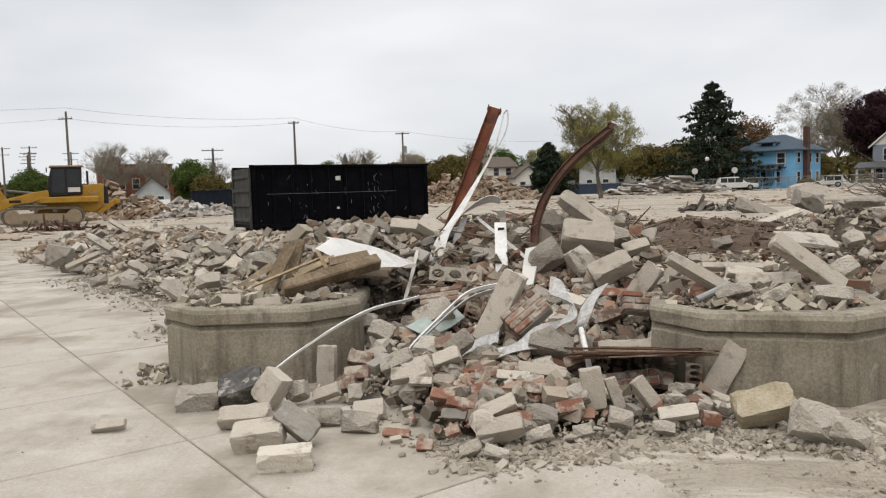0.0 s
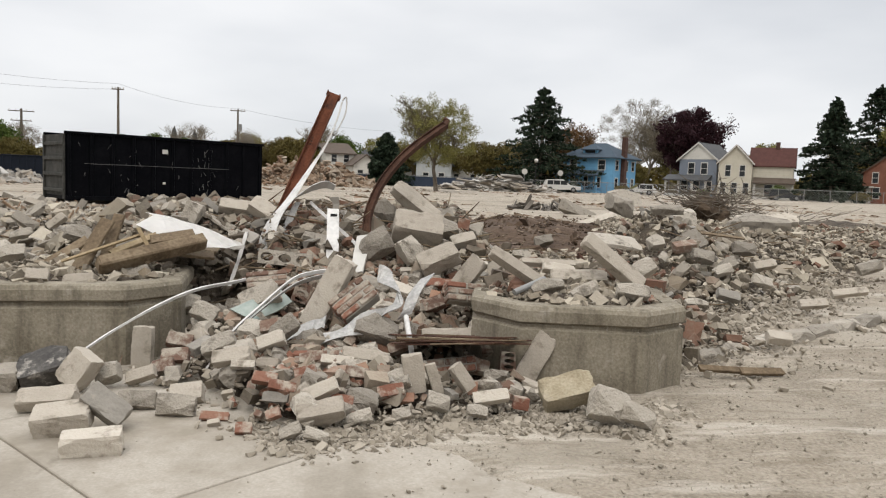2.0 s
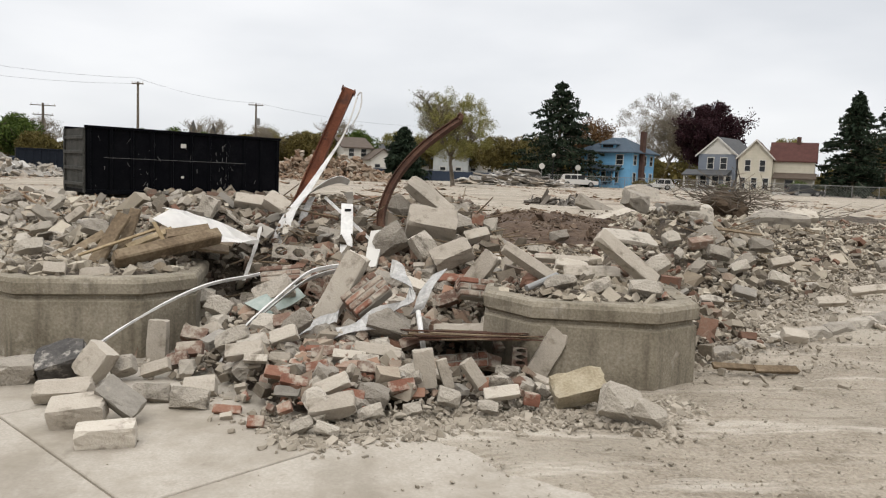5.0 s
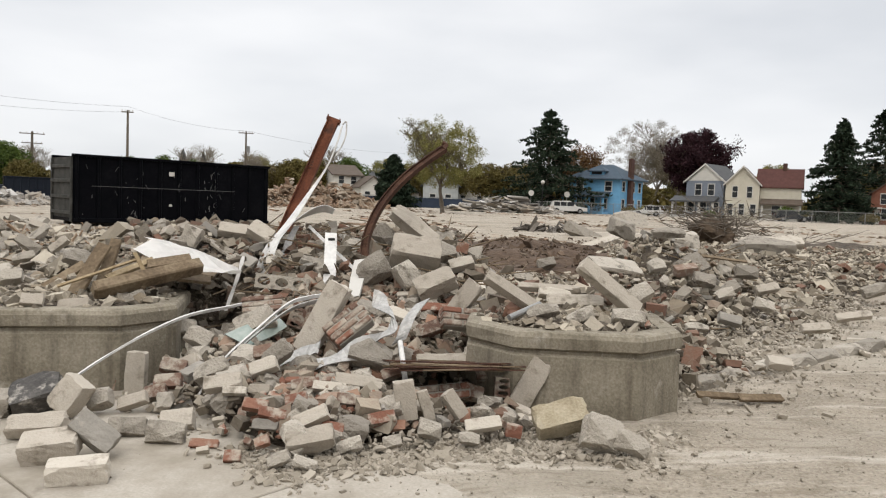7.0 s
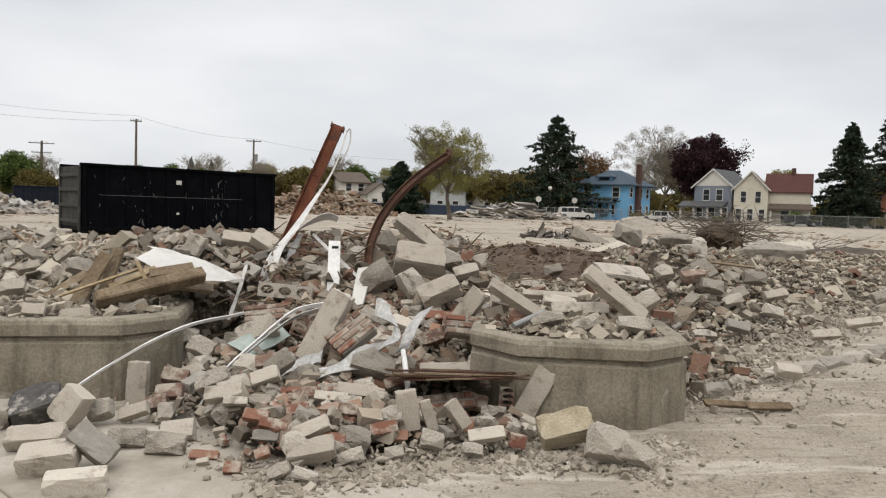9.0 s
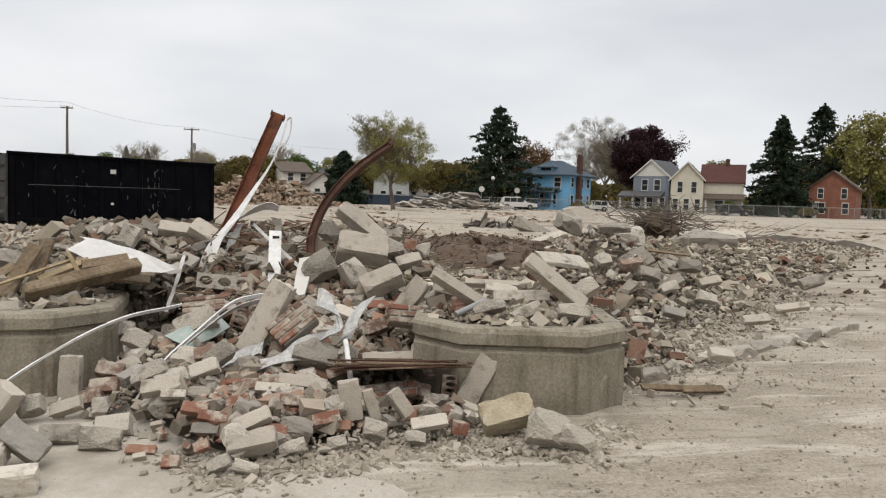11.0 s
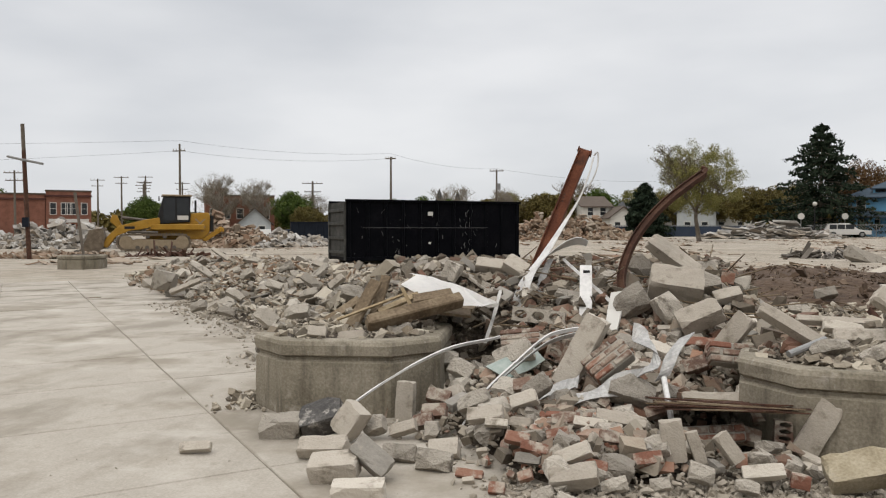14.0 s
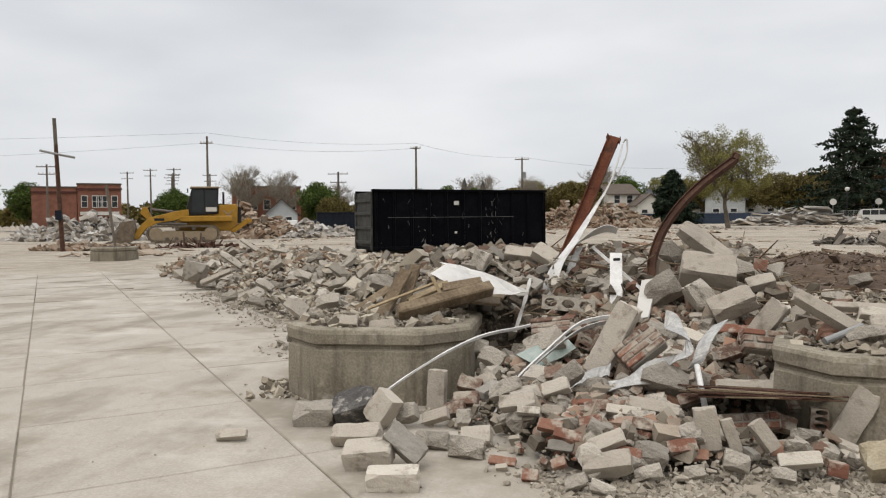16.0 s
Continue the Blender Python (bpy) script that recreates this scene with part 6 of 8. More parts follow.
def far_pile(cx, cy, rx, ry, tall, n, size, seed, mat, label, squash=(1.3, 0.7, 0.35), tilt=0.6):
    g = np.random.default_rng(seed)
    a, r = g.uniform(0, 2 * np.pi, n), np.sqrt(g.uniform(0, 1, n))
    x, y = cx + rx * r * np.cos(a), cy + ry * r * np.sin(a)
    h = tall * (1 - r ** 1.6) * (0.65 + 0.45 * np.sin(2.1 * x + seed) * np.sin(1.7 * y))
    sz = np.clip(g.lognormal(np.log(size), 0.4, n), size * 0.4, size * 1.6)
    scatter("rubble_pile", mat, label, np.stack([x, y, ground_z(x, y) + h * g.uniform(0.5, 1.0, n)], 1), sz, seed, squash, tilt)


M_FRAGWHITE = material("pale_debris", [(0.16, 0.15, 0.14), (0.45, 0.44, 0.43), (0.30, 0.27, 0.23), (0.60, 0.60, 0.60), (0.38, 0.33, 0.27), (0.52, 0.50, 0.48)], 0.9, 4, 20, 0.3, island=0.8)
far_pile(-3.0, 79, 8.0, 4.5, 3.2, 2600, 0.42, 51, M_FRAGTAN, "tall tan pile of brick and timber rubble")
far_pile(19.0, 86, 6.8, 3.5, 1.9, 900, 0.8, 52, M_FRAGWHITE, "low pile of pale slabs and sheet metal", (1.8, 0.9, 0.16), 0.18)
far_pile(-40.5, 50, 7.0, 4.0, 2.3, 1500, 0.5, 53, M_FRAGWHITE, "pile of crumpled white sheeting and rubble")
far_pile(-29.5, 54, 6.5, 4.0, 2.5, 1800, 0.45, 54, M_FRAGTAN, "tall pile of mixed rubble behind the loader")
far_pile(-23.5, 54, 4.0, 3.0, 1.4, 700, 0.4, 55, M_FRAGWHITE, "low pale end of the rubble pile")
far_pile(-25.0, 30.6, 3.4, 1.3, 0.4, 260, 0.28, 56, M_FRAGTAN, "scattered timber and rubble round the steel pole")
far_pile(-20.6, 32.5, 2.0, 0.5, 0.14, 120, 0.35, 59, M_RUSTDARK, "tangle of dark roots and scrap before the loader", (2.4, 0.22, 0.14))
far_pile(10.5, 34, 1.8, 1.0, 0.5, 90, 0.35, 58, M_STEEL, "heap of bent dark metal scraps", (2.2, 0.3, 0.1))


# loose pieces over the heaps, each its own
def strew(seed, count, area, sizes, kinds, low=0.04):
    rng = random.Random(seed)
    done = 0
    while done < count:
        x, y = rng.uniform(area[0], area[1]), rng.uniform(area[2], area[3])
        h = float(rubble_z(np.array(x), np.array(y)))
        if (0.95 < x < 1.95 and 2.75 < y < 3.55) or h < low or bool(in_planter(np.array(x), np.array(y), 0.06)):
            continue
        kind, meshes = rng.choice(kinds)
        ln = rng.uniform(*sizes)
        size = (ln * 1.5, ln * rng.uniform(0.5, 1.0), ln * rng.uniform(0.12, 0.22)) if "slab" in kind else (ln, ln * rng.uniform(0.4, 0.6), ln * rng.uniform(0.28, 0.45)) if "chunk" not in kind else (ln, ln * rng.uniform(0.55, 0.9), ln * rng.uniform(0.4, 0.7))
        a = rng.uniform(0, 2 * math.pi)
        along = (math.cos(a), math.sin(a), rng.gauss(0, 0.4))
        lay(kind, meshes, (x, y, float(top_z(np.array(x), np.array(y))) + ln * 0.2), size, along, (rng.gauss(0, 0.5), rng.gauss(-0.3, 0.5), 1), rng.randrange(50))
        done += 1


MIX = [("limestone_block", LIMES), ("concrete_chunk", CHUNKS), ("concrete_chunk", CHUNKS), ("concrete_block", GREYS), ("dark_brick", DARKS), ("red_brick", BRICKS)]
SLABBY = [("concrete_slab", SHEETS)] * 2
strew(401, 190, (-0.7, 2.4, 2.0, 4.6), (0.07, 0.2), MIX[:4] + MIX[:3] + [("limestone_block", LIMES)] + MIX[4:5])
strew(411, 110, (0.0, 0.8, 2.15, 3.2), (0.03, 0.10), MIX[4:] + [("red_brick", BRICKS)], 0.02)
strew(402, 170, (-1.5, 2.6, 4.4, 6.6), (0.07, 0.2), MIX[:4] + SLABBY)
strew(403, 120, (-8, -1.8, 5, 12), (0.09, 0.24), MIX[:4] + SLABBY, 0.06)
strew(404, 130, (2.0, 8.5, 4.2, 9), (0.06, 0.17), MIX[:5] + MIX[:3] + SLABBY[:1], 0.06)
x, y = spread(g, 1500, -11, -1.7, 5, 18, heaped)
sz = np.clip(g.lognormal(-1.85, 0.4, len(x)), 0.08, 0.34)
scatter("rubble_slabs", M_CONC, "tilted slabs and broken blocks over the bank by the pavement", lift(g, x, y, sz * 0.6), sz, 31, (1.5, 0.75, 0.28), 0.5)
x, y = spread(g, 1500, 2.0, 15, 4.3, 16, heaped)
sz = np.clip(g.lognormal(-2.5, 0.5, len(x)), 0.04, 0.24)
scatter("rubble_slabs", M_FRAG, "broken blocks and slabs over the bank by the dirt track", lift(g, x, y, sz * 0.6), sz, 32, (1.3, 0.8, 0.45), 0.5)
strew(405, 34, (3.9, 6.6, 6.6, 9.6), (0.12, 0.28), [("concrete_block", GREYS), ("dark_brick", DARKS), ("concrete_chunk", CHUNKS)], 0.3)


# ---- loose blocks and bricks, one by one ----
lay("limestone_block", LIMES, (-0.471, 1.80, 0.055), (0.27, 0.12, 0.105), (0.985, 0.16, 0.04), (0.0, -0.12, 0.99), 0)
lay("limestone_block", LIMES, (-0.701, 2.09, 0.075), (0.27, 0.16, 0.125), (0.985, 0.12, 0.10), (0.02, -0.25, 0.95), 1)
lay("concrete_block", GREYS, (-0.510, 2.151, 0.128), (0.239, 0.122, 0.098), (0.797, -0.083, -0.599), (-0.019, -0.498, 0.543), 2)
lay("limestone_block", LIMES, (-0.900, 2.446, 0.076), (0.302, 0.116, 0.093), (0.997, -0.032, 0.071), (-0.015, -0.398, 0.635), 3)
lay("limestone_block", LIMES, (-0.866, 2.846, 0.139), (0.216, 0.161, 0.130), (0.561, 0.050, 0.827), (-0.023, -0.597, 0.452), 4)
lay("dark_block", DARK, (-1.085, 2.94, 0.125), (0.285, 0.20, 0.15), (0.93, 0.15, 0.28), (-0.1, -0.5, 0.7), 0)
lay("concrete_chunk", CHUNKS, (-1.36, 2.88, 0.065), (0.27, 0.18, 0.14), (0.97, 0.22, 0.03), (0.0, -0.15, 0.98), 6)
lay("limestone_block", LIMES, (-0.641, 3.420, 0.148), (0.283, 0.129, 0.090), (0.037, 0.085, 0.996), (-0.035, -0.896, 0.178), 7)
lay("concrete_chunk", CHUNKS, (-0.444, 2.505, 0.062), (0.205, 0.097, 0.078), (0.999, -0.037, 0.019), (-0.021, -0.548, 0.498), 8)
lay("limestone_block", LIMES, (-0.196, 2.621, 0.167), (0.186, 0.109, 0.088), (0.992, -0.028, 0.123), (-0.021, -0.548, 0.498), 9)
lay("concrete_chunk", CHUNKS, (-0.208, 2.384, 0.119), (0.209, 0.110, 0.088), (0.995, -0.046, -0.086), (-0.021, -0.548, 0.498), 10)
lay("dark_brick", DARKS, (-0.369, 3.143, 0.148), (0.170, 0.096, 0.077), (0.996, -0.031, 0.088), (-0.021, -0.548, 0.498), 11)
lay("red_brick", BRICKS, (-0.832, 3.533, 0.080), (0.154, 0.084, 0.068), (0.124, 0.081, 0.989), (-0.021, -0.548, 0.498), 12)
lay("limestone_block", LIMES, (-0.541, 2.966, 0.074), (0.181, 0.075, 0.060), (0.946, -0.008, 0.325), (-0.021, -0.548, 0.498), 13)
lay("limestone_block", LIMES, (0.031, 2.770, 0.240), (0.224, 0.088, 0.071), (0.987, -0.025, 0.157), (-0.021, -0.548, 0.498), 14)
lay("limestone_block", LIMES, (0.110, 2.690, 0.212), (0.140, 0.049, 0.039), (0.999, -0.040, -0.016), (-0.021, -0.548, 0.498), 15)
lay("concrete_chunk", CHUNKS, (-0.084, 3.027, 0.260), (0.214, 0.105, 0.084), (0.934, -0.005, 0.358), (-0.021, -0.548, 0.498), 16)
lay("dark_brick", DARKS, (-0.399, 3.425, 0.189), (0.171, 0.094, 0.076), (0.987, -0.052, -0.155), (-0.021, -0.548, 0.498), 17)
lay("dark_brick", DARKS, (-0.426, 3.064, 0.099), (0.132, 0.089, 0.071), (0.981, -0.021, 0.191), (-0.021, -0.548, 0.498), 18)
lay("concrete_chunk", CHUNKS, (-0.730, 2.941, 0.090), (0.145, 0.113, 0.091), (0.934, -0.005, 0.358), (-0.021, -0.548, 0.498), 19)
lay("red_brick", BRICKS, (0.012, 2.291, 0.176), (0.154, 0.048, 0.038), (0.998, -0.043, -0.051), (-0.021, -0.548, 0.498), 20)
lay("limestone_block", LIMES, (0.588, 2.071, 0.114), (0.250, 0.110, 0.089), (0.981, -0.021, 0.191), (-0.015, -0.398, 0.635), 21)
lay("limestone_block", LIMES, (0.575, 2.217, 0.185), (0.209, 0.077, 0.062), (0.907, 0.002, 0.422), (-0.021, -0.548, 0.498), 22)
lay("limestone_block", LIMES, (0.667, 2.677, 0.241), (0.198, 0.057, 0.046), (0.995, -0.046, -0.086), (-0.021, -0.548, 0.498), 23)
lay("limestone_block", LIMES, (0.843, 2.807, 0.240), (0.298, 0.076, 0.061), (0.989, -0.050, -0.137), (-0.021, -0.548, 0.498), 24)
lay("limestone_block", LIMES, (1.106, 2.424, 0.234), (0.226, 0.119, 0.100), (0.154, -0.092, -0.984), (-0.033, -0.846, 0.224), 25)
lay("limestone_block", LIMES, (1.226, 2.412, 0.205), (0.182, 0.065, 0.052), (0.323, -0.094, -0.942), (-0.031, -0.796, 0.269), 26)
lay("limestone_block", LIMES, (1.393, 2.439, 0.206), (0.172, 0.077, 0.062), (0.571, -0.093, -0.815), (-0.021, -0.548, 0.498), 27)
lay("limestone_block", LIMES, (1.541, 2.294, 0.129), (0.206, 0.070, 0.056), (0.987, -0.025, 0.157), (-0.021, -0.548, 0.498), 28)
lay("concrete_chunk", CHUNKS, (1.236, 2.279, 0.109), (0.129, 0.096, 0.077), (0.987, -0.052, -0.155), (-0.021, -0.548, 0.498), 29)
lay("limestone_block", LIMES, (1.440, 3.373, 0.261), (0.374, 0.092, 0.074), (0.999, -0.037, 0.019), (-0.027, -0.697, 0.361), 30)
lay("limestone_block", LIMES, (1.738, 3.469, 0.276), (0.258, 0.128, 0.103), (0.992, -0.049, -0.120), (-0.019, -0.498, 0.543), 31)
lay("limestone_block", LIMES, (1.967, 2.943, 0.207), (0.353, 0.143, 0.115), (0.486, 0.057, 0.872), (-0.029, -0.747, 0.315), 32)
lay("sandstone_block", SANDS, (2.020, 2.393, 0.140), (0.314, 0.170, 0.132), (0.966, -0.015, 0.259), (-0.017, -0.448, 0.589), 33)
lay("concrete_chunk", CHUNKS, (2.186, 2.142, 0.125), (0.208, 0.163, 0.131), (0.944, -0.065, -0.323), (-0.021, -0.548, 0.498), 34)
lay("concrete_chunk", CHUNKS, (2.332, 2.061, 0.093), (0.188, 0.098, 0.078), (0.905, -0.072, -0.420), (-0.021, -0.548, 0.498), 35)
lay("limestone_block", LIMES, (0.594, 3.545, 0.524), (0.540, 0.160, 0.160), (0.456, 0.060, 0.888), (-0.027, -0.697, 0.361), 36)
lay("concrete_chunk", CHUNKS, (0.927, 3.225, 0.332), (0.286, 0.177, 0.143), (0.969, -0.058, -0.240), (-0.021, -0.548, 0.498), 37)
lay("limestone_block", LIMES, (1.499, 4.445, 0.686), (0.344, 0.187, 0.151), (0.907, 0.002, 0.422), (-0.015, -0.398, 0.635), 38)
lay("limestone_block", LIMES, (1.384, 5.166, 0.888), (0.461, 0.285, 0.230), (0.989, -0.050, -0.137), (-0.017, -0.448, 0.589), 39)
lay("limestone_block", LIMES, (1.424, 5.887, 1.114), (0.551, 0.162, 0.130), (0.797, -0.083, -0.599), (-0.019, -0.498, 0.543), 40)
lay("limestone_block", LIMES, (1.667, 4.114, 0.565), (0.423, 0.142, 0.114), (0.603, 0.046, 0.796), (-0.023, -0.597, 0.452), 41)
lay("limestone_block", LIMES, (2.090, 4.574, 0.437), (0.263, 0.195, 0.157), (0.987, -0.052, -0.155), (-0.019, -0.498, 0.543), 42)
lay("limestone_block", LIMES, (2.014, 3.461, 0.697), (0.625, 0.088, 0.071), (0.846, -0.079, -0.527), (-0.019, -0.498, 0.543), 43)
lay("limestone_block", LIMES, (2.440, 3.568, 0.677), (0.423, 0.091, 0.073), (0.999, -0.039, 0.001), (-0.023, -0.597, 0.452), 44)
lay("limestone_block", LIMES, (2.647, 3.424, 0.803), (0.545, 0.111, 0.089), (0.786, -0.084, -0.612), (-0.023, -0.597, 0.452), 45)
lay("limestone_block", LIMES, (2.360, 3.985, 0.725), (0.519, 0.060, 0.048), (0.999, -0.042, -0.034), (-0.015, -0.398, 0.635), 46)
lay("hollow_block", [HOLLOW], (0.206, 4.730, 0.632), (0.451, 0.122, 0.098), (0.995, -0.046, -0.086), (-0.037, -0.946, 0.132), 47)
lay("concrete_chunk", CHUNKS, (20.863, 50.484, 0.359), (2.389, 1.444, 1.162), (0.969, -0.058, -0.240), (-0.021, -0.548, 0.498), 48)
lay("dark_brick", DARKS, (4.895, 6.978, 0.657), (0.432, 0.204, 0.164), (0.987, -0.025, 0.157), (-0.012, -0.299, 0.726), 49)
lay("concrete_chunk", CHUNKS, (4.511, 6.965, 0.699), (0.287, 0.248, 0.199), (0.981, -0.021, 0.191), (-0.021, -0.548, 0.498), 50)
lay("concrete_block", GREYS, (4.363, 7.911, 0.622), (0.638, 0.115, 0.093), (0.995, -0.046, -0.086), (-0.012, -0.299, 0.726), 51)
lay("concrete_chunk", CHUNKS, (5.031, 7.861, 1.079), (0.680, 0.196, 0.157), (0.999, -0.042, -0.034), (-0.015, -0.398, 0.635), 52)
lay("limestone_block", LIMES, (11.339, 15.974, 0.637), (1.623, 0.331, 0.266), (0.997, -0.032, 0.071), (-0.019, -0.498, 0.543), 53)
lay("concrete_chunk", CHUNKS, (11.015, 30.358, 0.213), (1.682, 0.498, 0.401), (0.912, -0.070, -0.404), (-0.021, -0.548, 0.498), 54)
lay("limestone_block", LIMES, (9.196, 22.633, 0.180), (1.473, 0.286, 0.230), (0.946, -0.008, 0.325), (-0.015, -0.398, 0.635), 55)
lay("concrete_chunk", CHUNKS, (-0.722, 5.611, 0.958), (0.183, 0.158, 0.127), (0.327, 0.069, 0.942), (-0.021, -0.548, 0.498), 56)
lay("limestone_block", LIMES, (-0.381, 5.979, 1.004), (0.314, 0.135, 0.109), (0.992, -0.049, -0.120), (-0.019, -0.498, 0.543), 57)
lay("limestone_block", LIMES, (-0.114, 5.853, 1.002), (0.241, 0.161, 0.130), (0.855, -0.078, -0.512), (-0.019, -0.498, 0.543), 58)
lay("concrete_chunk", CHUNKS, (1.123, 5.955, 1.019), (0.222, 0.163, 0.131), (0.775, -0.085, -0.626), (-0.021, -0.548, 0.498), 59)
lay("limestone_block", LIMES, (1.840, 5.285, 0.791), (0.236, 0.115, 0.093), (0.961, -0.013, 0.276), (-0.019, -0.498, 0.543), 60)
lay("concrete_chunk", CHUNKS, (1.713, 5.549, 0.880), (0.212, 0.165, 0.133), (0.981, -0.021, 0.191), (-0.021, -0.548, 0.498), 61)
lay("red_brick", BRICKS, (1.936, 5.888, 0.908), (0.111, 0.125, 0.101), (0.158, 0.080, 0.984), (-0.021, -0.548, 0.498), 62)
lay("concrete_chunk", CHUNKS, (0.981, 4.750, 0.771), (0.282, 0.203, 0.163), (0.858, 0.012, 0.514), (-0.021, -0.548, 0.498), 63)
lay("concrete_chunk", CHUNKS, (1.271, 4.659, 0.734), (0.232, 0.177, 0.142), (0.513, -0.094, -0.853), (-0.021, -0.548, 0.498), 64)
lay("red_brick", BRICKS, (1.495, 4.271, 0.505), (0.265, 0.076, 0.061), (0.999, -0.040, -0.016), (-0.021, -0.548, 0.498), 65)
lay("dark_brick", DARKS, (1.586, 4.099, 0.453), (0.198, 0.112, 0.090), (0.969, -0.058, -0.240), (-0.021, -0.548, 0.498), 66)
lay("dark_brick", DARKS, (1.408, 3.932, 0.387), (0.167, 0.101, 0.081), (0.934, -0.005, 0.358), (-0.021, -0.548, 0.498), 67)
lay("concrete_chunk", CHUNKS, (0.091, 3.832, 0.431), (0.286, 0.155, 0.125), (0.899, 0.003, 0.438), (-0.021, -0.548, 0.498), 68)
lay("concrete_chunk", CHUNKS, (0.313, 3.089, 0.345), (0.214, 0.111, 0.089), (0.756, 0.028, 0.654), (-0.021, -0.548, 0.498), 69)
lay("dark_brick", DARKS, (0.222, 3.298, 0.322), (0.149, 0.090, 0.072), (0.981, -0.021, 0.191), (-0.021, -0.548, 0.498), 70)
lay("limestone_block", LIMES, (0.249, 2.971, 0.295), (0.175, 0.091, 0.073), (0.934, -0.005, 0.358), (-0.021, -0.548, 0.498), 71)
lay("concrete_chunk", CHUNKS, (-0.286, 3.685, 0.345), (0.177, 0.125, 0.101), (0.873, -0.076, -0.482), (-0.021, -0.548, 0.498), 72)
lay("concrete_chunk", CHUNKS, (-0.485, 4.196, 0.320), (0.177, 0.137, 0.110), (0.981, -0.021, 0.191), (-0.021, -0.548, 0.498), 73)
lay("dark_brick", DARKS, (0.421, 4.070, 0.442), (0.127, 0.124, 0.100), (0.486, 0.057, 0.872), (-0.021, -0.548, 0.498), 74)
lay("cored_brick", [CORED], (0.398, 4.071, 0.455), (0.187, 0.124, 0.100), (0.327, 0.069, 0.942), (-0.021, -0.548, 0.498), 75)
lay("cored_brick", [CORED], (1.799, 3.006, 0.153), (0.160, 0.113, 0.091), (0.072, 0.084, 0.994), (-0.021, -0.548, 0.498), 76)
lay("red_brick", BRICKS, (0.195, 2.063, 0.136), (0.087, 0.060, 0.049), (0.999, -0.037, 0.019), (-0.021, -0.548, 0.498), 77)
lay("red_brick", BRICKS, (0.341, 2.077, 0.102), (0.076, 0.050, 0.041), (0.934, -0.005, 0.358), (-0.021, -0.548, 0.498), 78)
lay("red_brick", BRICKS, (0.371, 2.283, 0.191), (0.152, 0.058, 0.046), (0.980, -0.054, -0.189), (-0.021, -0.548, 0.498), 79)
lay("red_brick", BRICKS, (0.489, 2.445, 0.230), (0.126, 0.060, 0.048), (0.961, -0.013, 0.276), (-0.021, -0.548, 0.498), 80)
lay("dark_brick", DARKS, (0.781, 2.453, 0.220), (0.138, 0.065, 0.052), (0.992, -0.049, -0.120), (-0.021, -0.548, 0.498), 81)
lay("red_brick", BRICKS, (0.970, 2.321, 0.153), (0.154, 0.069, 0.056), (0.981, -0.021, 0.191), (-0.021, -0.548, 0.498), 82)
lay("dark_brick", DARKS, (1.082, 3.129, 0.231), (0.159, 0.075, 0.060), (0.934, -0.005, 0.358), (-0.021, -0.548, 0.498), 83)
lay("red_brick", BRICKS, (0.699, 2.213, 0.134), (0.120, 0.057, 0.046), (0.987, -0.052, -0.155), (-0.021, -0.548, 0.498), 84)
lay("dark_brick", DARKS, (0.512, 2.718, 0.247), (0.146, 0.063, 0.051), (0.987, -0.025, 0.157), (-0.021, -0.548, 0.498), 85)
lay("red_brick", BRICKS, (0.269, 2.375, 0.213), (0.137, 0.064, 0.052), (0.987, -0.052, -0.155), (-0.021, -0.548, 0.498), 86)
lay("concrete_chunk", CHUNKS, (0.790, 2.099, 0.076), (0.135, 0.066, 0.053), (0.961, -0.013, 0.276), (-0.021, -0.548, 0.498), 87)
lay("concrete_chunk", CHUNKS, (0.440, 1.923, 0.063), (0.113, 0.063, 0.051), (0.934, -0.005, 0.358), (-0.021, -0.548, 0.498), 88)
lay("concrete_chunk", CHUNKS, (0.570, 1.902, 0.050), (0.123, 0.058, 0.047), (0.969, -0.058, -0.240), (-0.021, -0.548, 0.498), 89)
lay("concrete_chunk", CHUNKS, (1.023, 2.176, 0.069), (0.102, 0.062, 0.050), (0.981, -0.021, 0.191), (-0.021, -0.548, 0.498), 90)
lay("concrete_chunk", CHUNKS, (1.449, 2.221, 0.073), (0.117, 0.064, 0.051), (0.980, -0.054, -0.189), (-0.021, -0.548, 0.498), 91)
lay("red_brick", BRICKS, (1.723, 2.313, 0.089), (0.070, 0.093, 0.075), (0.158, 0.080, 0.984), (-0.021, -0.548, 0.498), 92)
lay("dark_brick", DARKS, (1.576, 3.006, 0.132), (0.180, 0.093, 0.075), (0.969, -0.058, -0.240), (-0.021, -0.548, 0.498), 93)
lay("dark_brick", DARKS, (1.741, 3.184, 0.206), (0.187, 0.084, 0.067), (0.994, -0.029, 0.105), (-0.021, -0.548, 0.498), 94)
lay("limestone_block", LIMES, (2.054, 4.850, 0.575), (0.215, 0.101, 0.081), (0.756, 0.028, 0.654), (-0.021, -0.548, 0.498), 95)
lay("concrete_chunk", CHUNKS, (3.518, 9.740, 0.244), (0.425, 0.220, 0.177), (0.944, -0.065, -0.323), (-0.021, -0.548, 0.498), 96)
lay("concrete_chunk", CHUNKS, (2.116, 3.268, 0.644), (0.228, 0.092, 0.074), (0.974, -0.018, 0.225), (-0.021, -0.548, 0.498), 97)
lay("limestone_block", LIMES, (2.316, 3.685, 0.715), (0.247, 0.078, 0.063), (0.987, -0.052, -0.155), (-0.021, -0.548, 0.498), 98)
lay("concrete_chunk", CHUNKS, (2.361, 3.176, 0.622), (0.190, 0.092, 0.074), (0.934, -0.005, 0.358), (-0.021, -0.548, 0.498), 99)
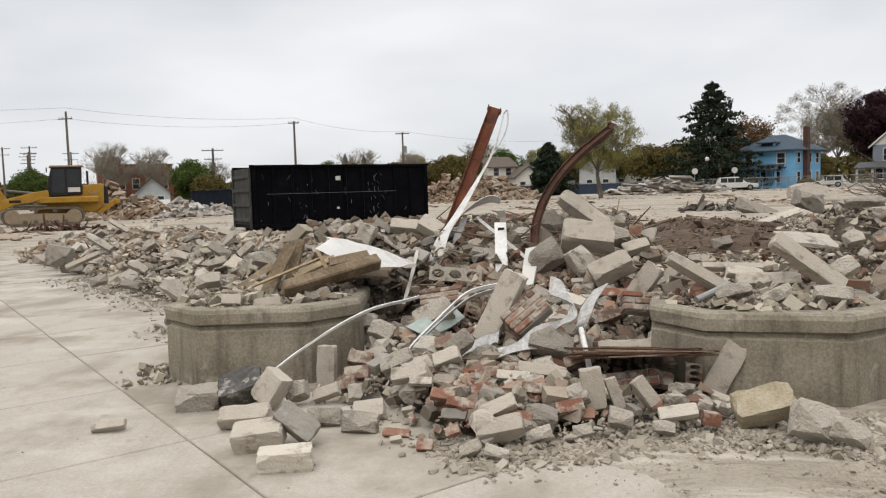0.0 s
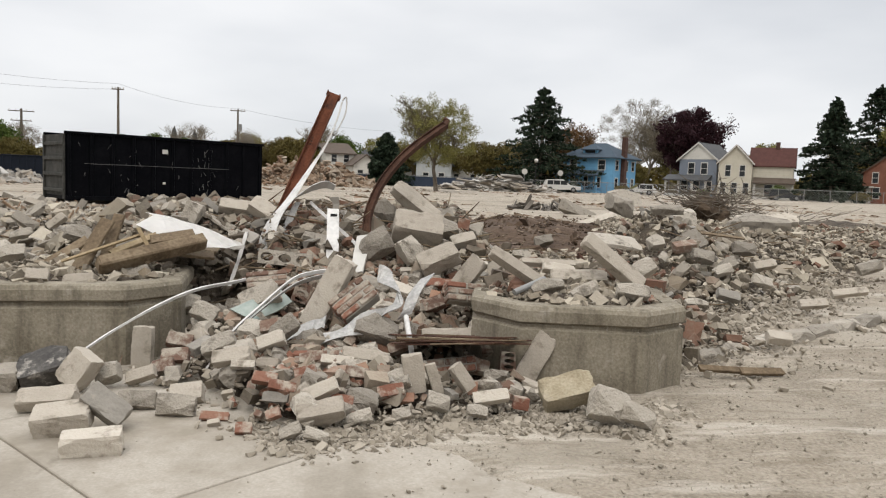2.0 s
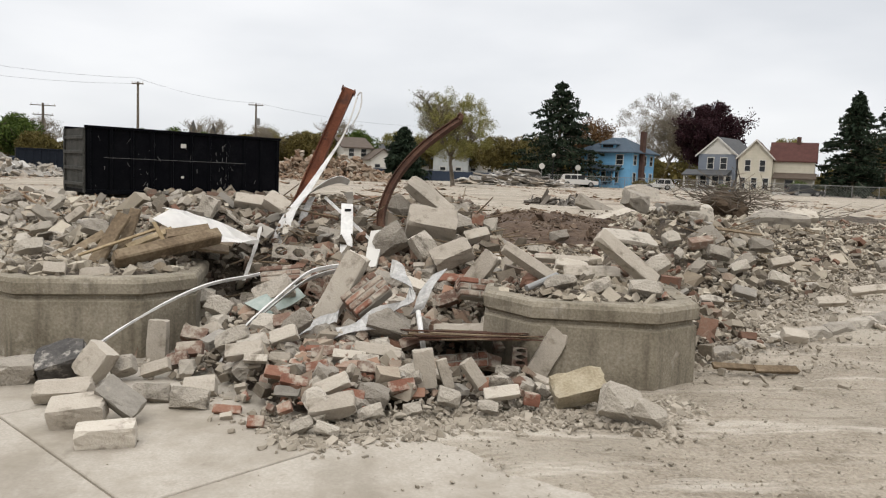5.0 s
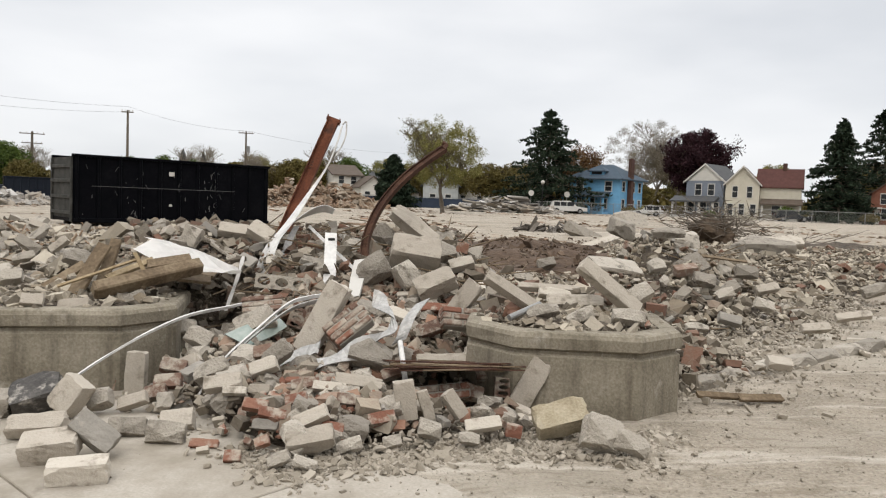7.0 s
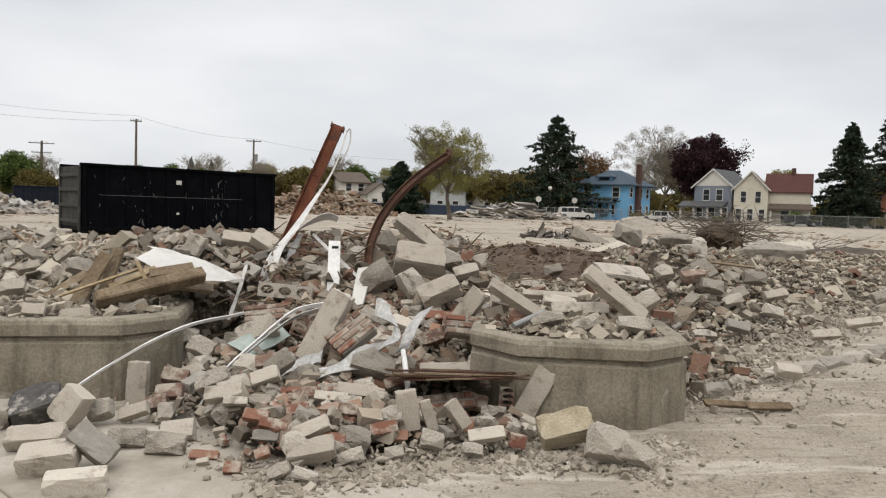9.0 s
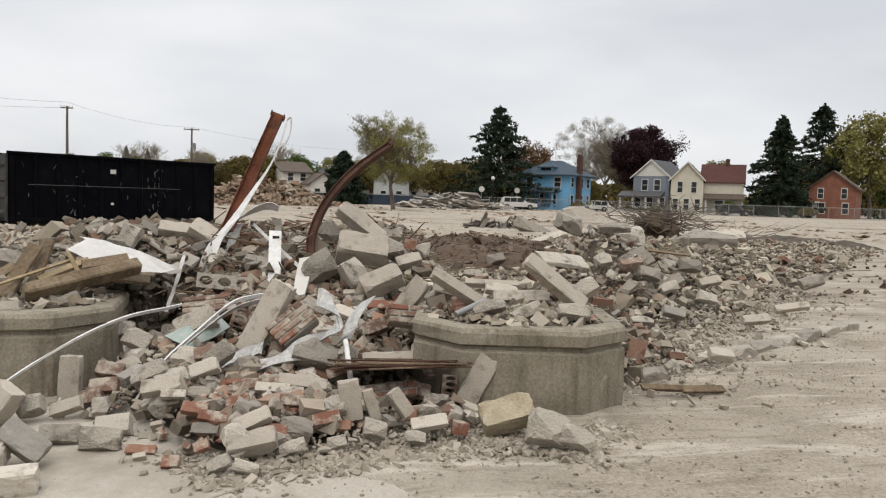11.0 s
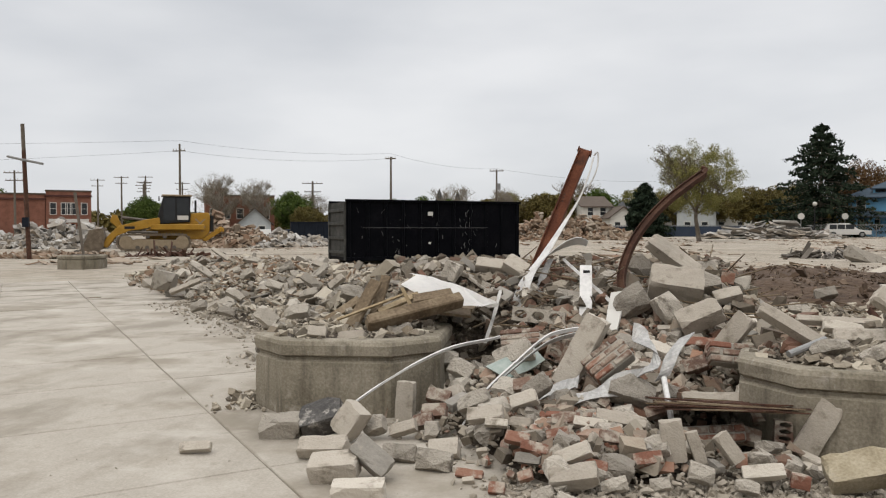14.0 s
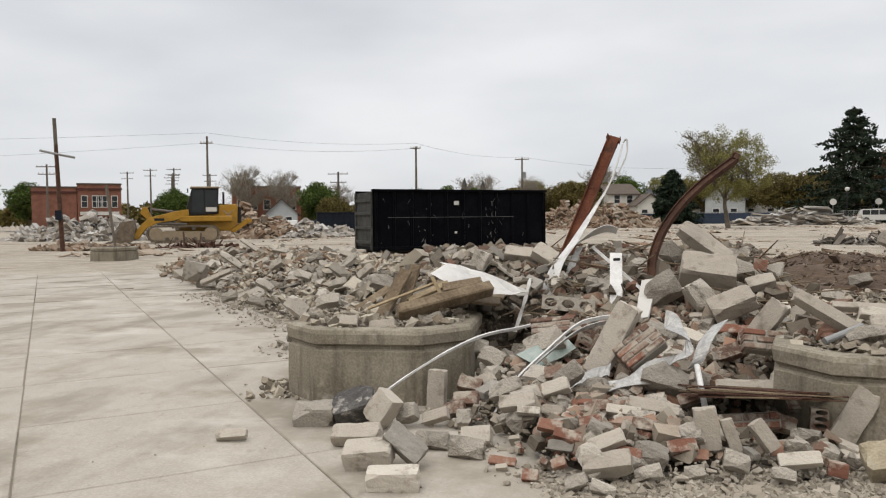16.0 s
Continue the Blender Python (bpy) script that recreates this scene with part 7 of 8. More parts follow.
lay("concrete_chunk", CHUNKS, (2.688, 3.124, 0.634), (0.230, 0.099, 0.080), (0.987, -0.052, -0.155), (-0.021, -0.548, 0.498), 100)
lay("red_brick", BRICKS, (2.831, 3.198, 0.570), (0.094, 0.041, 0.033), (0.981, -0.021, 0.191), (-0.021, -0.548, 0.498), 101)
lay("concrete_chunk", CHUNKS, (4.413, 11.722, 0.320), (0.501, 0.259, 0.209), (0.981, -0.021, 0.191), (-0.021, -0.548, 0.498), 102)
lay("concrete_chunk", CHUNKS, (2.980, 3.698, 0.723), (0.214, 0.126, 0.101), (0.858, 0.012, 0.514), (-0.021, -0.548, 0.498), 103)
lay("concrete_chunk", CHUNKS, (5.062, 6.821, 0.554), (0.415, 0.215, 0.173), (0.987, -0.052, -0.155), (-0.021, -0.548, 0.498), 104)
lay("concrete_chunk", CHUNKS, (5.218, 6.594, 0.416), (0.342, 0.177, 0.142), (0.961, -0.013, 0.276), (-0.021, -0.548, 0.498), 105)
lay("concrete_chunk", CHUNKS, (6.002, 7.533, 0.606), (0.461, 0.225, 0.181), (0.992, -0.049, -0.120), (-0.021, -0.548, 0.498), 106)
lay("limestone_block", LIMES, (6.133, 7.241, 0.423), (0.453, 0.170, 0.136), (0.981, -0.021, 0.191), (-0.021, -0.548, 0.498), 107)
lay("concrete_chunk", CHUNKS, (4.593, 6.386, 0.431), (0.286, 0.168, 0.136), (0.756, 0.028, 0.654), (-0.021, -0.548, 0.498), 108)
lay("concrete_chunk", CHUNKS, (4.333, 5.450, 0.199), (0.351, 0.131, 0.106), (0.998, -0.043, -0.051), (-0.021, -0.548, 0.498), 109)
lay("limestone_block", LIMES, (7.065, 6.825, 0.146), (0.694, 0.146, 0.118), (0.982, -0.123, 0.144), (-0.068, -0.493, 0.544), 110)
lay("limestone_block", LIMES, (6.005, 5.989, 0.123), (0.476, 0.153, 0.123), (0.987, -0.129, 0.092), (-0.075, -0.543, 0.499), 111)
lay("concrete_block", GREYS, (4.851, 5.763, 0.233), (0.373, 0.161, 0.130), (0.964, -0.153, -0.219), (-0.075, -0.543, 0.499), 112)
lay("concrete_chunk", CHUNKS, (8.872, 8.868, 0.271), (0.577, 0.282, 0.227), (0.921, -0.094, 0.378), (-0.075, -0.543, 0.499), 113)
lay("concrete_chunk", CHUNKS, (5.646, 6.453, 0.310), (0.346, 0.179, 0.144), (0.940, -0.157, -0.302), (-0.075, -0.543, 0.499), 114)
lay("concrete_chunk", CHUNKS, (5.335, 6.696, 0.477), (0.320, 0.216, 0.174), (0.886, -0.082, 0.457), (-0.075, -0.543, 0.499), 115)
lay("dark_brick", DARKS, (6.113, 7.704, 0.611), (0.313, 0.149, 0.120), (0.970, -0.115, 0.213), (-0.075, -0.543, 0.499), 116)
lay("limestone_block", LIMES, (4.380, 4.026, 0.132), (0.311, 0.147, 0.118), (0.984, -0.145, -0.099), (-0.055, -0.395, 0.635), 117)
lay("concrete_chunk", CHUNKS, (-7.596, 11.569, 0.385), (0.560, 0.580, 0.467), (0.231, 0.104, 0.967), (0.137, -0.685, 0.341), 118)
lay("limestone_block", LIMES, (-6.859, 11.074, 0.325), (0.957, 0.147, 0.118), (0.900, 0.203, 0.385), (0.108, -0.538, 0.482), 119)
lay("concrete_chunk", CHUNKS, (-3.339, 6.951, 0.295), (0.441, 0.274, 0.220), (0.766, 0.115, -0.633), (0.118, -0.587, 0.435), 120)
lay("concrete_chunk", CHUNKS, (-5.010, 9.415, 0.344), (0.449, 0.201, 0.162), (0.861, 0.143, -0.489), (0.108, -0.538, 0.482), 121)
lay("concrete_chunk", CHUNKS, (-7.391, 12.602, 0.565), (0.822, 0.203, 0.163), (0.816, 0.130, -0.563), (0.108, -0.538, 0.482), 122)
lay("limestone_block", LIMES, (-8.071, 14.729, 0.794), (0.798, 0.138, 0.111), (0.816, 0.130, -0.563), (0.108, -0.538, 0.482), 123)
lay("concrete_chunk", CHUNKS, (-3.473, 8.697, 0.441), (0.403, 0.181, 0.145), (0.961, 0.203, 0.185), (0.108, -0.538, 0.482), 124)
lay("limestone_block", LIMES, (-3.092, 8.854, 0.608), (0.403, 0.167, 0.134), (0.736, 0.186, 0.651), (0.108, -0.538, 0.482), 125)
lay("concrete_chunk", CHUNKS, (-4.454, 9.692, 0.476), (0.413, 0.186, 0.150), (0.929, 0.166, -0.330), (0.108, -0.538, 0.482), 126)
lay("concrete_chunk", CHUNKS, (-5.683, 11.188, 0.557), (0.412, 0.213, 0.172), (0.837, 0.198, 0.509), (0.108, -0.538, 0.482), 127)
lay("concrete_chunk", CHUNKS, (-3.626, 9.197, 0.573), (0.505, 0.203, 0.164), (0.816, 0.130, -0.563), (0.108, -0.538, 0.482), 128)
lay("concrete_chunk", CHUNKS, (-4.637, 8.415, 0.180), (0.379, 0.171, 0.137), (0.964, 0.181, -0.196), (0.108, -0.538, 0.482), 129)
lay("concrete_chunk", CHUNKS, (-5.461, 9.070, 0.179), (0.392, 0.185, 0.149), (0.941, 0.204, 0.270), (0.108, -0.538, 0.482), 130)
lay("concrete_chunk", CHUNKS, (-8.557, 12.587, 0.243), (0.536, 0.252, 0.203), (0.969, 0.184, -0.162), (0.108, -0.538, 0.482), 131)
lay("concrete_chunk", CHUNKS, (-1.857, 4.366, 0.668), (0.210, 0.099, 0.080), (0.975, 0.201, 0.099), (0.108, -0.538, 0.482), 132)
lay("limestone_block", LIMES, (-4.826, 12.712, 0.671), (0.486, 0.172, 0.138), (0.929, 0.166, -0.330), (0.108, -0.538, 0.482), 133)
lay("concrete_chunk", CHUNKS, (-1.739, 5.562, 0.728), (0.254, 0.143, 0.115), (0.953, 0.176, -0.247), (0.108, -0.538, 0.482), 134)
lay("concrete_chunk", CHUNKS, (-5.279, 12.063, 0.633), (0.430, 0.185, 0.149), (0.925, 0.204, 0.320), (0.108, -0.538, 0.482), 135)
lay("concrete_chunk", CHUNKS, (-6.989, 14.130, 0.700), (0.578, 0.195, 0.157), (0.964, 0.181, -0.196), (0.108, -0.538, 0.482), 136)
lay("limestone_block", LIMES, (-1.711, 2.403, 0.042), (0.193, 0.062, 0.050), (0.978, 0.199, 0.064), (0.098, -0.489, 0.529), 137)
lay("limestone_block", LIMES, (-1.379, 3.597, 0.596), (0.141, 0.086, 0.069), (0.979, 0.191, -0.075), (0.108, -0.538, 0.482), 138)
lay("limestone_block", LIMES, (-1.126, 3.646, 0.569), (0.198, 0.071, 0.057), (0.976, 0.200, 0.081), (0.108, -0.538, 0.482), 139)
lay("concrete_chunk", CHUNKS, (-0.822, 3.923, 0.566), (0.212, 0.088, 0.071), (0.913, 0.204, 0.353), (0.108, -0.538, 0.482), 140)


# ---- steel, sheet metal and timber in the heap ----
def single(name, bm, mat, label, category, group=""):
    return tagged(part(name, bm, mat), label, category, group)


def h_section(points, wide, flange, across):
    """A bent steel section: web and two flanges swept along a line."""
    bm = bmesh.new()
    pts = [Vector(p) for p in points]
    w, t = wide / 2, 0.008
    shape = [(-w, -flange), (-w + t, -flange), (-w + t, -t / 2), (w - t, -t / 2), (w - t, -flange), (w, -flange), (w, flange), (w - t, flange), (w - t, t / 2), (-w + t, t / 2), (-w + t, flange), (-w, flange)]
    rings = []
    for i, p in enumerate(pts):
        d = (pts[min(i + 1, len(pts) - 1)] - pts[max(i - 1, 0)]).normalized()
        s = Vector(across)
        s = (s - d * s.dot(d)).normalized()
        n = d.cross(s)
        rings.append([bm.verts.new(p + s * a + n * b) for a, b in shape])
    k = len(shape)
    for a, b in zip(rings, rings[1:]):
        for i in range(k):
            bm.faces.new((a[i], a[(i + 1) % k], b[(i + 1) % k], b[i]))
    bm.faces.new(rings[0][::-1])
    bm.faces.new(rings[-1])
    bmesh.ops.recalc_face_normals(bm, faces=bm.faces[:])
    return bm


post = thing("steel_post", Matrix.Identity(4), "leaning rust-red steel post standing out of the heap", "steel post")
line = [(-0.17, 6.3, 0.40), (-0.092, 6.4, 0.611), (0.111, 6.6, 1.131), (0.359, 6.8, 1.769), (0.43, 6.83, 1.95), (0.555, 6.9, 2.262)]
part("shaft", h_section(line, 0.125, 0.055, (0.93, -0.1, -0.36)), M_RUST, post)
part("end_plate", h_section([(0.545, 6.897, 2.235), (0.563, 6.905, 2.285)], 0.15, 0.07, (0.93, -0.1, -0.36)), M_RUST, post)
for k in range(3):
    part("bolt", tube([(0.315 + 0.012 * k, 6.72, 1.70 + 0.035 * k), (0.315 + 0.012 * k, 6.69, 1.70 + 0.035 * k)], 0.012, 6), M_RUSTDARK, post)
pts = curve_points([(0.652, 6.8, 2.185), (0.60, 6.74, 1.98), (0.50, 6.68, 1.72), (0.33, 6.45, 1.42), (0.148, 6.2, 1.112), (-0.014, 5.9, 0.858), (-0.07, 5.6, 0.55)], 6)
n = len(pts)
wid = [0.022 + 0.16 * float(smooth(0.25, 0.8, k / n)) for k in range(n)]
single("metal_trim", ribbon(pts, [Vector((0.75, -0.35 - 0.3 * k / n, 0.35)) for k in range(n)], wid, 0.003), M_WHITE, "white sheet-metal trim torn loose beside the post", "metal trim")
pts = curve_points([(-0.03, 5.45, 0.50), (-0.039, 5.5, 0.655), (0.01, 5.6, 0.866), (0.111, 5.75, 1.038), (0.28, 5.9, 1.175), (0.42, 5.98, 1.245), (0.521, 6.05, 1.262), (0.60, 6.08, 1.235)], 5)
n = len(pts)
single("curled_sheet", ribbon(pts, [Vector((0.75 - 0.5 * k / n, -0.45, 0.15 + 0.5 * k / n)) for k in range(n)], [0.20 - 0.13 * float(smooth(0.45, 1.0, k / n)) for k in range(n)], 0.003), M_WHITE, "broad curled strip of white sheet metal", "sheet metal")
pts = curve_points([(0.10, 5.62, 0.50), (0.12, 5.68, 0.70), (0.17, 5.78, 0.92), (0.24, 5.9, 1.08)], 5)
single("folded_sheet", ribbon(pts, [Vector((0.8, 0.35, 0.1))] * len(pts), [0.12 - 0.004 * k for k in range(len(pts))], 0.003), M_ALU, "dull grey sheet metal folded behind the white strip", "sheet metal")
single("bare_wire", tube(curve_points([(0.655, 6.78, 2.20), (0.70, 6.76, 2.23), (0.69, 6.75, 2.05), (0.60, 6.7, 1.85)], 5), 0.009, 5), M_WHITE, "thin white wire hanging from the post", "wire")
line = curve_points([(1.20, 4.95, 0.36), (1.112, 5.0, 0.518), (1.003, 5.15, 0.683), (0.916, 5.3, 0.856), (0.953, 5.4, 1.093), (1.089, 5.5, 1.365), (1.343, 5.65, 1.648), (1.711, 5.9, 1.927)], 5)
beam = thing("bent_beam", Matrix.Identity(4), "bent dark rusty steel beam curling up out of the heap", "steel beam")
part("web", h_section(line, 0.068, 0.03, (0.80, -0.5, -0.35)), M_RUSTDARK, beam)
part("torn_end", tube([(1.70, 5.9, 1.92), (1.73, 5.93, 1.965), (1.70, 5.95, 1.985)], 0.026, 6), M_RUSTDARK, beam)

bm = ribbon([(0.598, 5.2, 1.052), (0.60, 5.10, 0.94), (0.603, 4.8, 0.585)], [(1, -0.08, -0.03)] * 3, 0.108, 0.004)
panel = single("narrow_panel", bm, M_WHITE, "narrow white painted metal panel standing in the heap", "metal panel")
part("slot", boxes((0.575, 5.135, 0.985, 0.635, 5.150, 1.01)), M_TYRE, panel)
single("bent_tab", ribbon([(0.615, 5.22, 1.02), (0.625, 5.25, 1.10), (0.60, 5.25, 1.16)], [(1, 0, 0.1)] * 3, [0.05, 0.06, 0.09], 0.004), M_GREY, "small bent grey metal tab", "metal scrap")
single("metal_strip", ribbon(curve_points([(0.36, 5.95, 1.08), (0.55, 5.4, 0.951), (0.814, 5.0, 0.746), (0.93, 4.8, 0.62)], 4), [(0.4, 0.1, 0.9)] * 13, 0.028, 0.004), M_WHITE, "thin white metal strip lying across the heap", "metal strip")
bm = ribbon([(0.875, 4.82, 0.84), (0.85, 4.72, 0.70), (0.815, 4.55, 0.54)], [(1, -0.1, 0.18)] * 3, [0.115, 0.125, 0.10], 0.016)
single("painted_board", bm, M_TRIM, "short white painted board stuck upright in the rubble", "board")

# long pale strips over the front of the heap
for name, p, w in (("aluminium_strip", [(0.05, 4.45, 0.53), (-0.143, 4.3, 0.485), (-0.357, 3.75, 0.496), (-0.538, 3.33, 0.441), (-0.76, 3.18, 0.31), (-0.887, 3.05, 0.22), (-0.956, 2.95, 0.16)], 0.026),
                   ("aluminium_strip", [(0.62, 4.25, 0.60), (0.46, 4.05, 0.60), (0.313, 3.88, 0.565), (0.104, 3.6, 0.40), (-0.061, 3.3, 0.255), (-0.157, 3.0, 0.10)], 0.034)):
    c = curve_points(p, 6)
    single(name, ribbon(c, [Vector((0.45, 0.25, 0.86))] * len(c), w, 0.006), M_WHITE, "long bent white aluminium strip draped over the rubble", "metal strip", "aluminium strips")
c = curve_points([(0.60, 4.2, 0.57), (0.34, 3.88, 0.53), (0.09, 3.56, 0.36), (-0.05, 3.33, 0.23)], 6)
single("aluminium_channel", ribbon(c, [Vector((0.6, 0.2, 0.75))] * len(c), 0.05, 0.004), M_ALU, "dull aluminium channel beside the white strip", "metal strip")
c = curve_points([(-0.108, 4.6, 0.863), (-0.15, 4.55, 0.675), (-0.225, 4.48, 0.42)], 5)
single("hanging_strip", ribbon(c, [Vector((0.9, -0.3, 0.1))] * len(c), [0.02 + 0.016 * abs(math.sin(k)) for k in range(len(c))], 0.003), M_WHITE, "thin bent metal strip hanging in the hollow", "metal strip")

# torn white sheet over the timber on the planter
bm = bmesh.new()
rows = []
rng = random.Random(3)
for i in range(9):
    u = i / 8
    far = Vector((-0.97, 4.95, 0.98)).lerp(Vector((-0.13, 4.45, 0.775)), u)
    near = Vector((-0.80, 4.33, 0.83)).lerp(Vector((-0.09, 4.38, 0.755)), u ** 0.8)
    row = []
    for j in range(4):
        p = far.lerp(near, j / 3) + Vector((0, 0, 0.035 * math.sin(3 * u + 1.2 * j) + rng.gauss(0, 0.006)))
        if i == 0:
            p.x += rng.uniform(-0.12, 0.12)
        row.append(bm.verts.new(p))
    rows.append(row)
for a, b in zip(rows, rows[1:]):
    for j in range(3):
        bm.faces.new((a[j], b[j], b[j + 1], a[j + 1]))
bmesh.ops.solidify(bm, geom=bm.faces[:], thickness=0.006)
single("torn_sheet", bm, M_SHEET, "torn white sheet of siding jutting over the hollow", "sheet")


def plank(a, b, wide, thick, mat, label, name="plank", face=(0, -0.6, 0.8), category="plank"):
    a, b = Vector(a), Vector(b)
    d = (b - a).normalized()
    f = Vector(face)
    f = (f - d * f.dot(d)).normalized()
    m = Matrix((d, f.cross(d), f)).transposed().to_4x4()
    bm = boxes((-(b - a).length / 2, -wide / 2, -thick / 2, (b - a).length / 2, wide / 2, thick / 2))
    bevelled(bm, min(thick, wide) * 0.12)
    rng = random.Random(int(abs(a.x * 991 + a.y * 77) * 10))
    for v in bm.verts:
        v.co.x += rng.gauss(0, 0.008)
        v.co.z += rng.gauss(0, 0.002)
    ob = single(name, bm, mat, label, category, "timbers")
    ob.matrix_basis = Matrix.Translation((a + b) / 2) @ m
    return ob


plank((-1.235, 3.98, 0.60), (-1.10, 4.22, 0.945), 0.11, 0.03, M_WOOD, "weathered brown plank propped upright on the planter")
plank((-1.10, 4.10, 0.62), (-1.05, 4.36, 0.985), 0.085, 0.035, M_WOOD, "short brown timber standing on the planter")
plank((-1.06, 3.84, 0.645), (-0.40, 4.32, 0.80), 0.10, 0.11, M_WOOD, "heavy squared timber lintel lying across the planter", "lintel", (0, -0.7, 0.7), "lintel")
plank((-1.32, 3.90, 0.665), (-0.86, 4.22, 0.845), 0.022, 0.012, M_WOODPALE, "thin pale lath on the timber stack", "lath")
plank((-1.04, 4.10, 0.71), (-0.78, 4.40, 0.83), 0.06, 0.03, M_WOODPALE, "pale splintered board on the timber stack")
plank((-0.86, 4.16, 0.90), (-0.76, 4.10, 0.74), 0.03, 0.012, M_WOODPALE, "splintered sliver of yellow wood", "splinter")
plank((-0.80, 4.30, 0.80), (-0.50, 4.40, 0.85), 0.10, 0.025, M_WOOD, "dark board under the torn sheet")
plank((-1.20, 4.30, 0.66), (-0.75, 4.05, 0.68), 0.10, 0.05, M_WOOD, "brown timber lying on the planter")
plank((-1.55, 4.25, 0.60), (-1.30, 4.40, 0.78), 0.09, 0.03, M_WOOD, "broken plank end on the planter")
plank((3.30, 3.27, 0.06), (3.72, 3.26, 0.04), 0.05, 0.03, M_WOOD, "weathered board lying on the dirt track")
plank((3.60, 3.24, 0.045), (3.95, 3.27, 0.035), 0.06, 0.025, M_WOOD, "split brown board end on the dirt track")

# boards added under the torn sheet, roofing the hollow to keep skylight out
for k in range(4):
    plank((-1.0, 4.5 + 0.2 * k, 0.72 + 0.03 * k), (-0.36, 4.55 + 0.2 * k, 0.66 + 0.03 * k), 0.19, 0.025, M_WOOD, "dark board added under the sheet to shade the hollow", face=(0, -0.15, 1))

# green wired glass, crumpled flashing, rusted lath sheet, pipe
bm = bmesh.new()
q = [(-0.109, 3.72, 0.36), (0.05, 3.78, 0.43), (0.201, 3.98, 0.50), (0.321, 3.86, 0.40), (0.22, 3.74, 0.345), (0.074, 3.58, 0.30)]
bm.faces.new([bm.verts.new(p) for p in q])
bmesh.ops.triangulate(bm, faces=bm.faces[:])
bmesh.ops.solidify(bm, geom=bm.faces[:], thickness=0.007)
single("glass_sheet", bm, M_GLASSGREEN, "broken sheet of dusty green glass in the rubble", "glass sheet")
c = curve_points([(0.44, 3.17, 0.21), (0.56, 3.16, 0.27), (0.764, 3.18, 0.335), (0.914, 3.22, 0.415), (1.038, 3.28, 0.48), (1.093, 3.34, 0.56), (1.023, 3.42, 0.635), (0.943, 3.52, 0.69)], 4)
n = len(c)
single("flashing", ribbon(c, [Vector((0.35 * math.sin(0.55 * k), 0.6 + 0.3 * math.sin(0.4 * k), 0.55 + 0.25 * math.sin(0.7 * k))) for k in range(n)], [0.115 + 0.03 * math.sin(0.8 * k) for k in range(n)], 0.003), M_ALU, "crumpled bright aluminium flashing winding through the bricks", "flashing")
c = curve_points([(1.12, 3.31, 0.40), (1.15, 3.32, 0.46), (1.199, 3.40, 0.56), (1.30, 3.53, 0.66)], 4)
single("flashing", ribbon(c, [Vector((0.8, 0.25 * math.sin(0.5 * k), 0.4)) for k in range(len(c))], 0.11, 0.003), M_ALU, "torn grey aluminium flashing folded upright", "flashing")
c = curve_points([(0.03, 3.12, 0.17), (0.18, 3.18, 0.225), (0.30, 3.23, 0.275), (0.45, 3.28, 0.315), (0.58, 3.34, 0.355)], 5)
single("flattened_duct", ribbon(c, [Vector((0.1, 0.65, 0.6 + 0.12 * math.sin(1.9 * k))) for k in range(len(c))], [0.10 + 0.02 * math.sin(1.3 * k) for k in range(len(c))], 0.004), M_ALU, "flattened grey sheet-metal duct lying on the bricks", "sheet metal")
lath = thing("lath_sheet", pose(1.47, 3.05, 0.27, -9, 0, 2), "rusty sheet of lath and splintered boards sagging in the heap", "lath sheet")
rng = random.Random(19)
for k in range(64):
    y = -0.27 + 0.0085 * k
    o = part("strip", boxes((-0.38 + rng.uniform(-0.1, 0.25), -0.011, 0, 0.40 + rng.uniform(-0.3, 0.1), 0.011, 0.007)), M_RUSTDARK if k % 4 else M_WOOD, lath)
    o.matrix_basis = pose(0, y, 0.004 * k % 0.02 + rng.uniform(0, 0.03), rng.uniform(-12, 12), rng.uniform(-2.5, 2.5), rng.uniform(-7, 7))
single("pipe", tube([(1.124, 3.22, 0.42), (1.136, 3.02, 0.30), (1.145, 2.9, 0.21)], 0.018, 10), M_WHITE, "short length of white pipe leaning on a block", "pipe")
single("pipe", tube([(1.87, 3.22, 0.60), (2.12, 3.36, 0.68)], 0.022, 10), M_GALV, "grey pipe end sticking out over the planter", "pipe")

# lumps of brickwork still held by mortar
def brickwork(at, along, face, courses, per, seed):
    rng = random.Random(seed)
    a, f = Vector(along).normalized(), Vector(face)
    f = (f - a * f.dot(a)).normalized()
    w = thing("brickwork_lump", Matrix.Translation(at) @ Matrix((a, f.cross(a), f)).transposed().to_4x4(), "lump of red brickwork still bound by pale mortar", "brickwork", "brickwork lumps")
    L, H, D = 0.15, 0.052, 0.10
    part("mortar", bevelled(boxes((-per * L / 2, -courses * H / 2, -D / 2, per * L / 2, courses * H / 2, D / 2 - 0.006)), 0.012), M_MORTAR, w)
    for i in range(courses):
        for j in range(per + (i % 2)):
            x = -per * L / 2 + j * L - (L / 2 if i % 2 else 0)
            x0, x1 = max(x, -per * L / 2) + 0.005, min(x + L, per * L / 2) - 0.005
            if x1 - x0 < 0.02:
                continue
            y = -courses * H / 2 + i * H
            bm = boxes((x0 - 0.01 * (j == 0), y + 0.005, -D / 2 - 0.004, x1 + rng.uniform(-0.01, 0.02), y + H - 0.005, D / 2 + rng.uniform(0, 0.008)))
            part("brick", bevelled(bm, 0.006), M_DARKBRICK if rng.random() < 0.75 else M_RED, w)


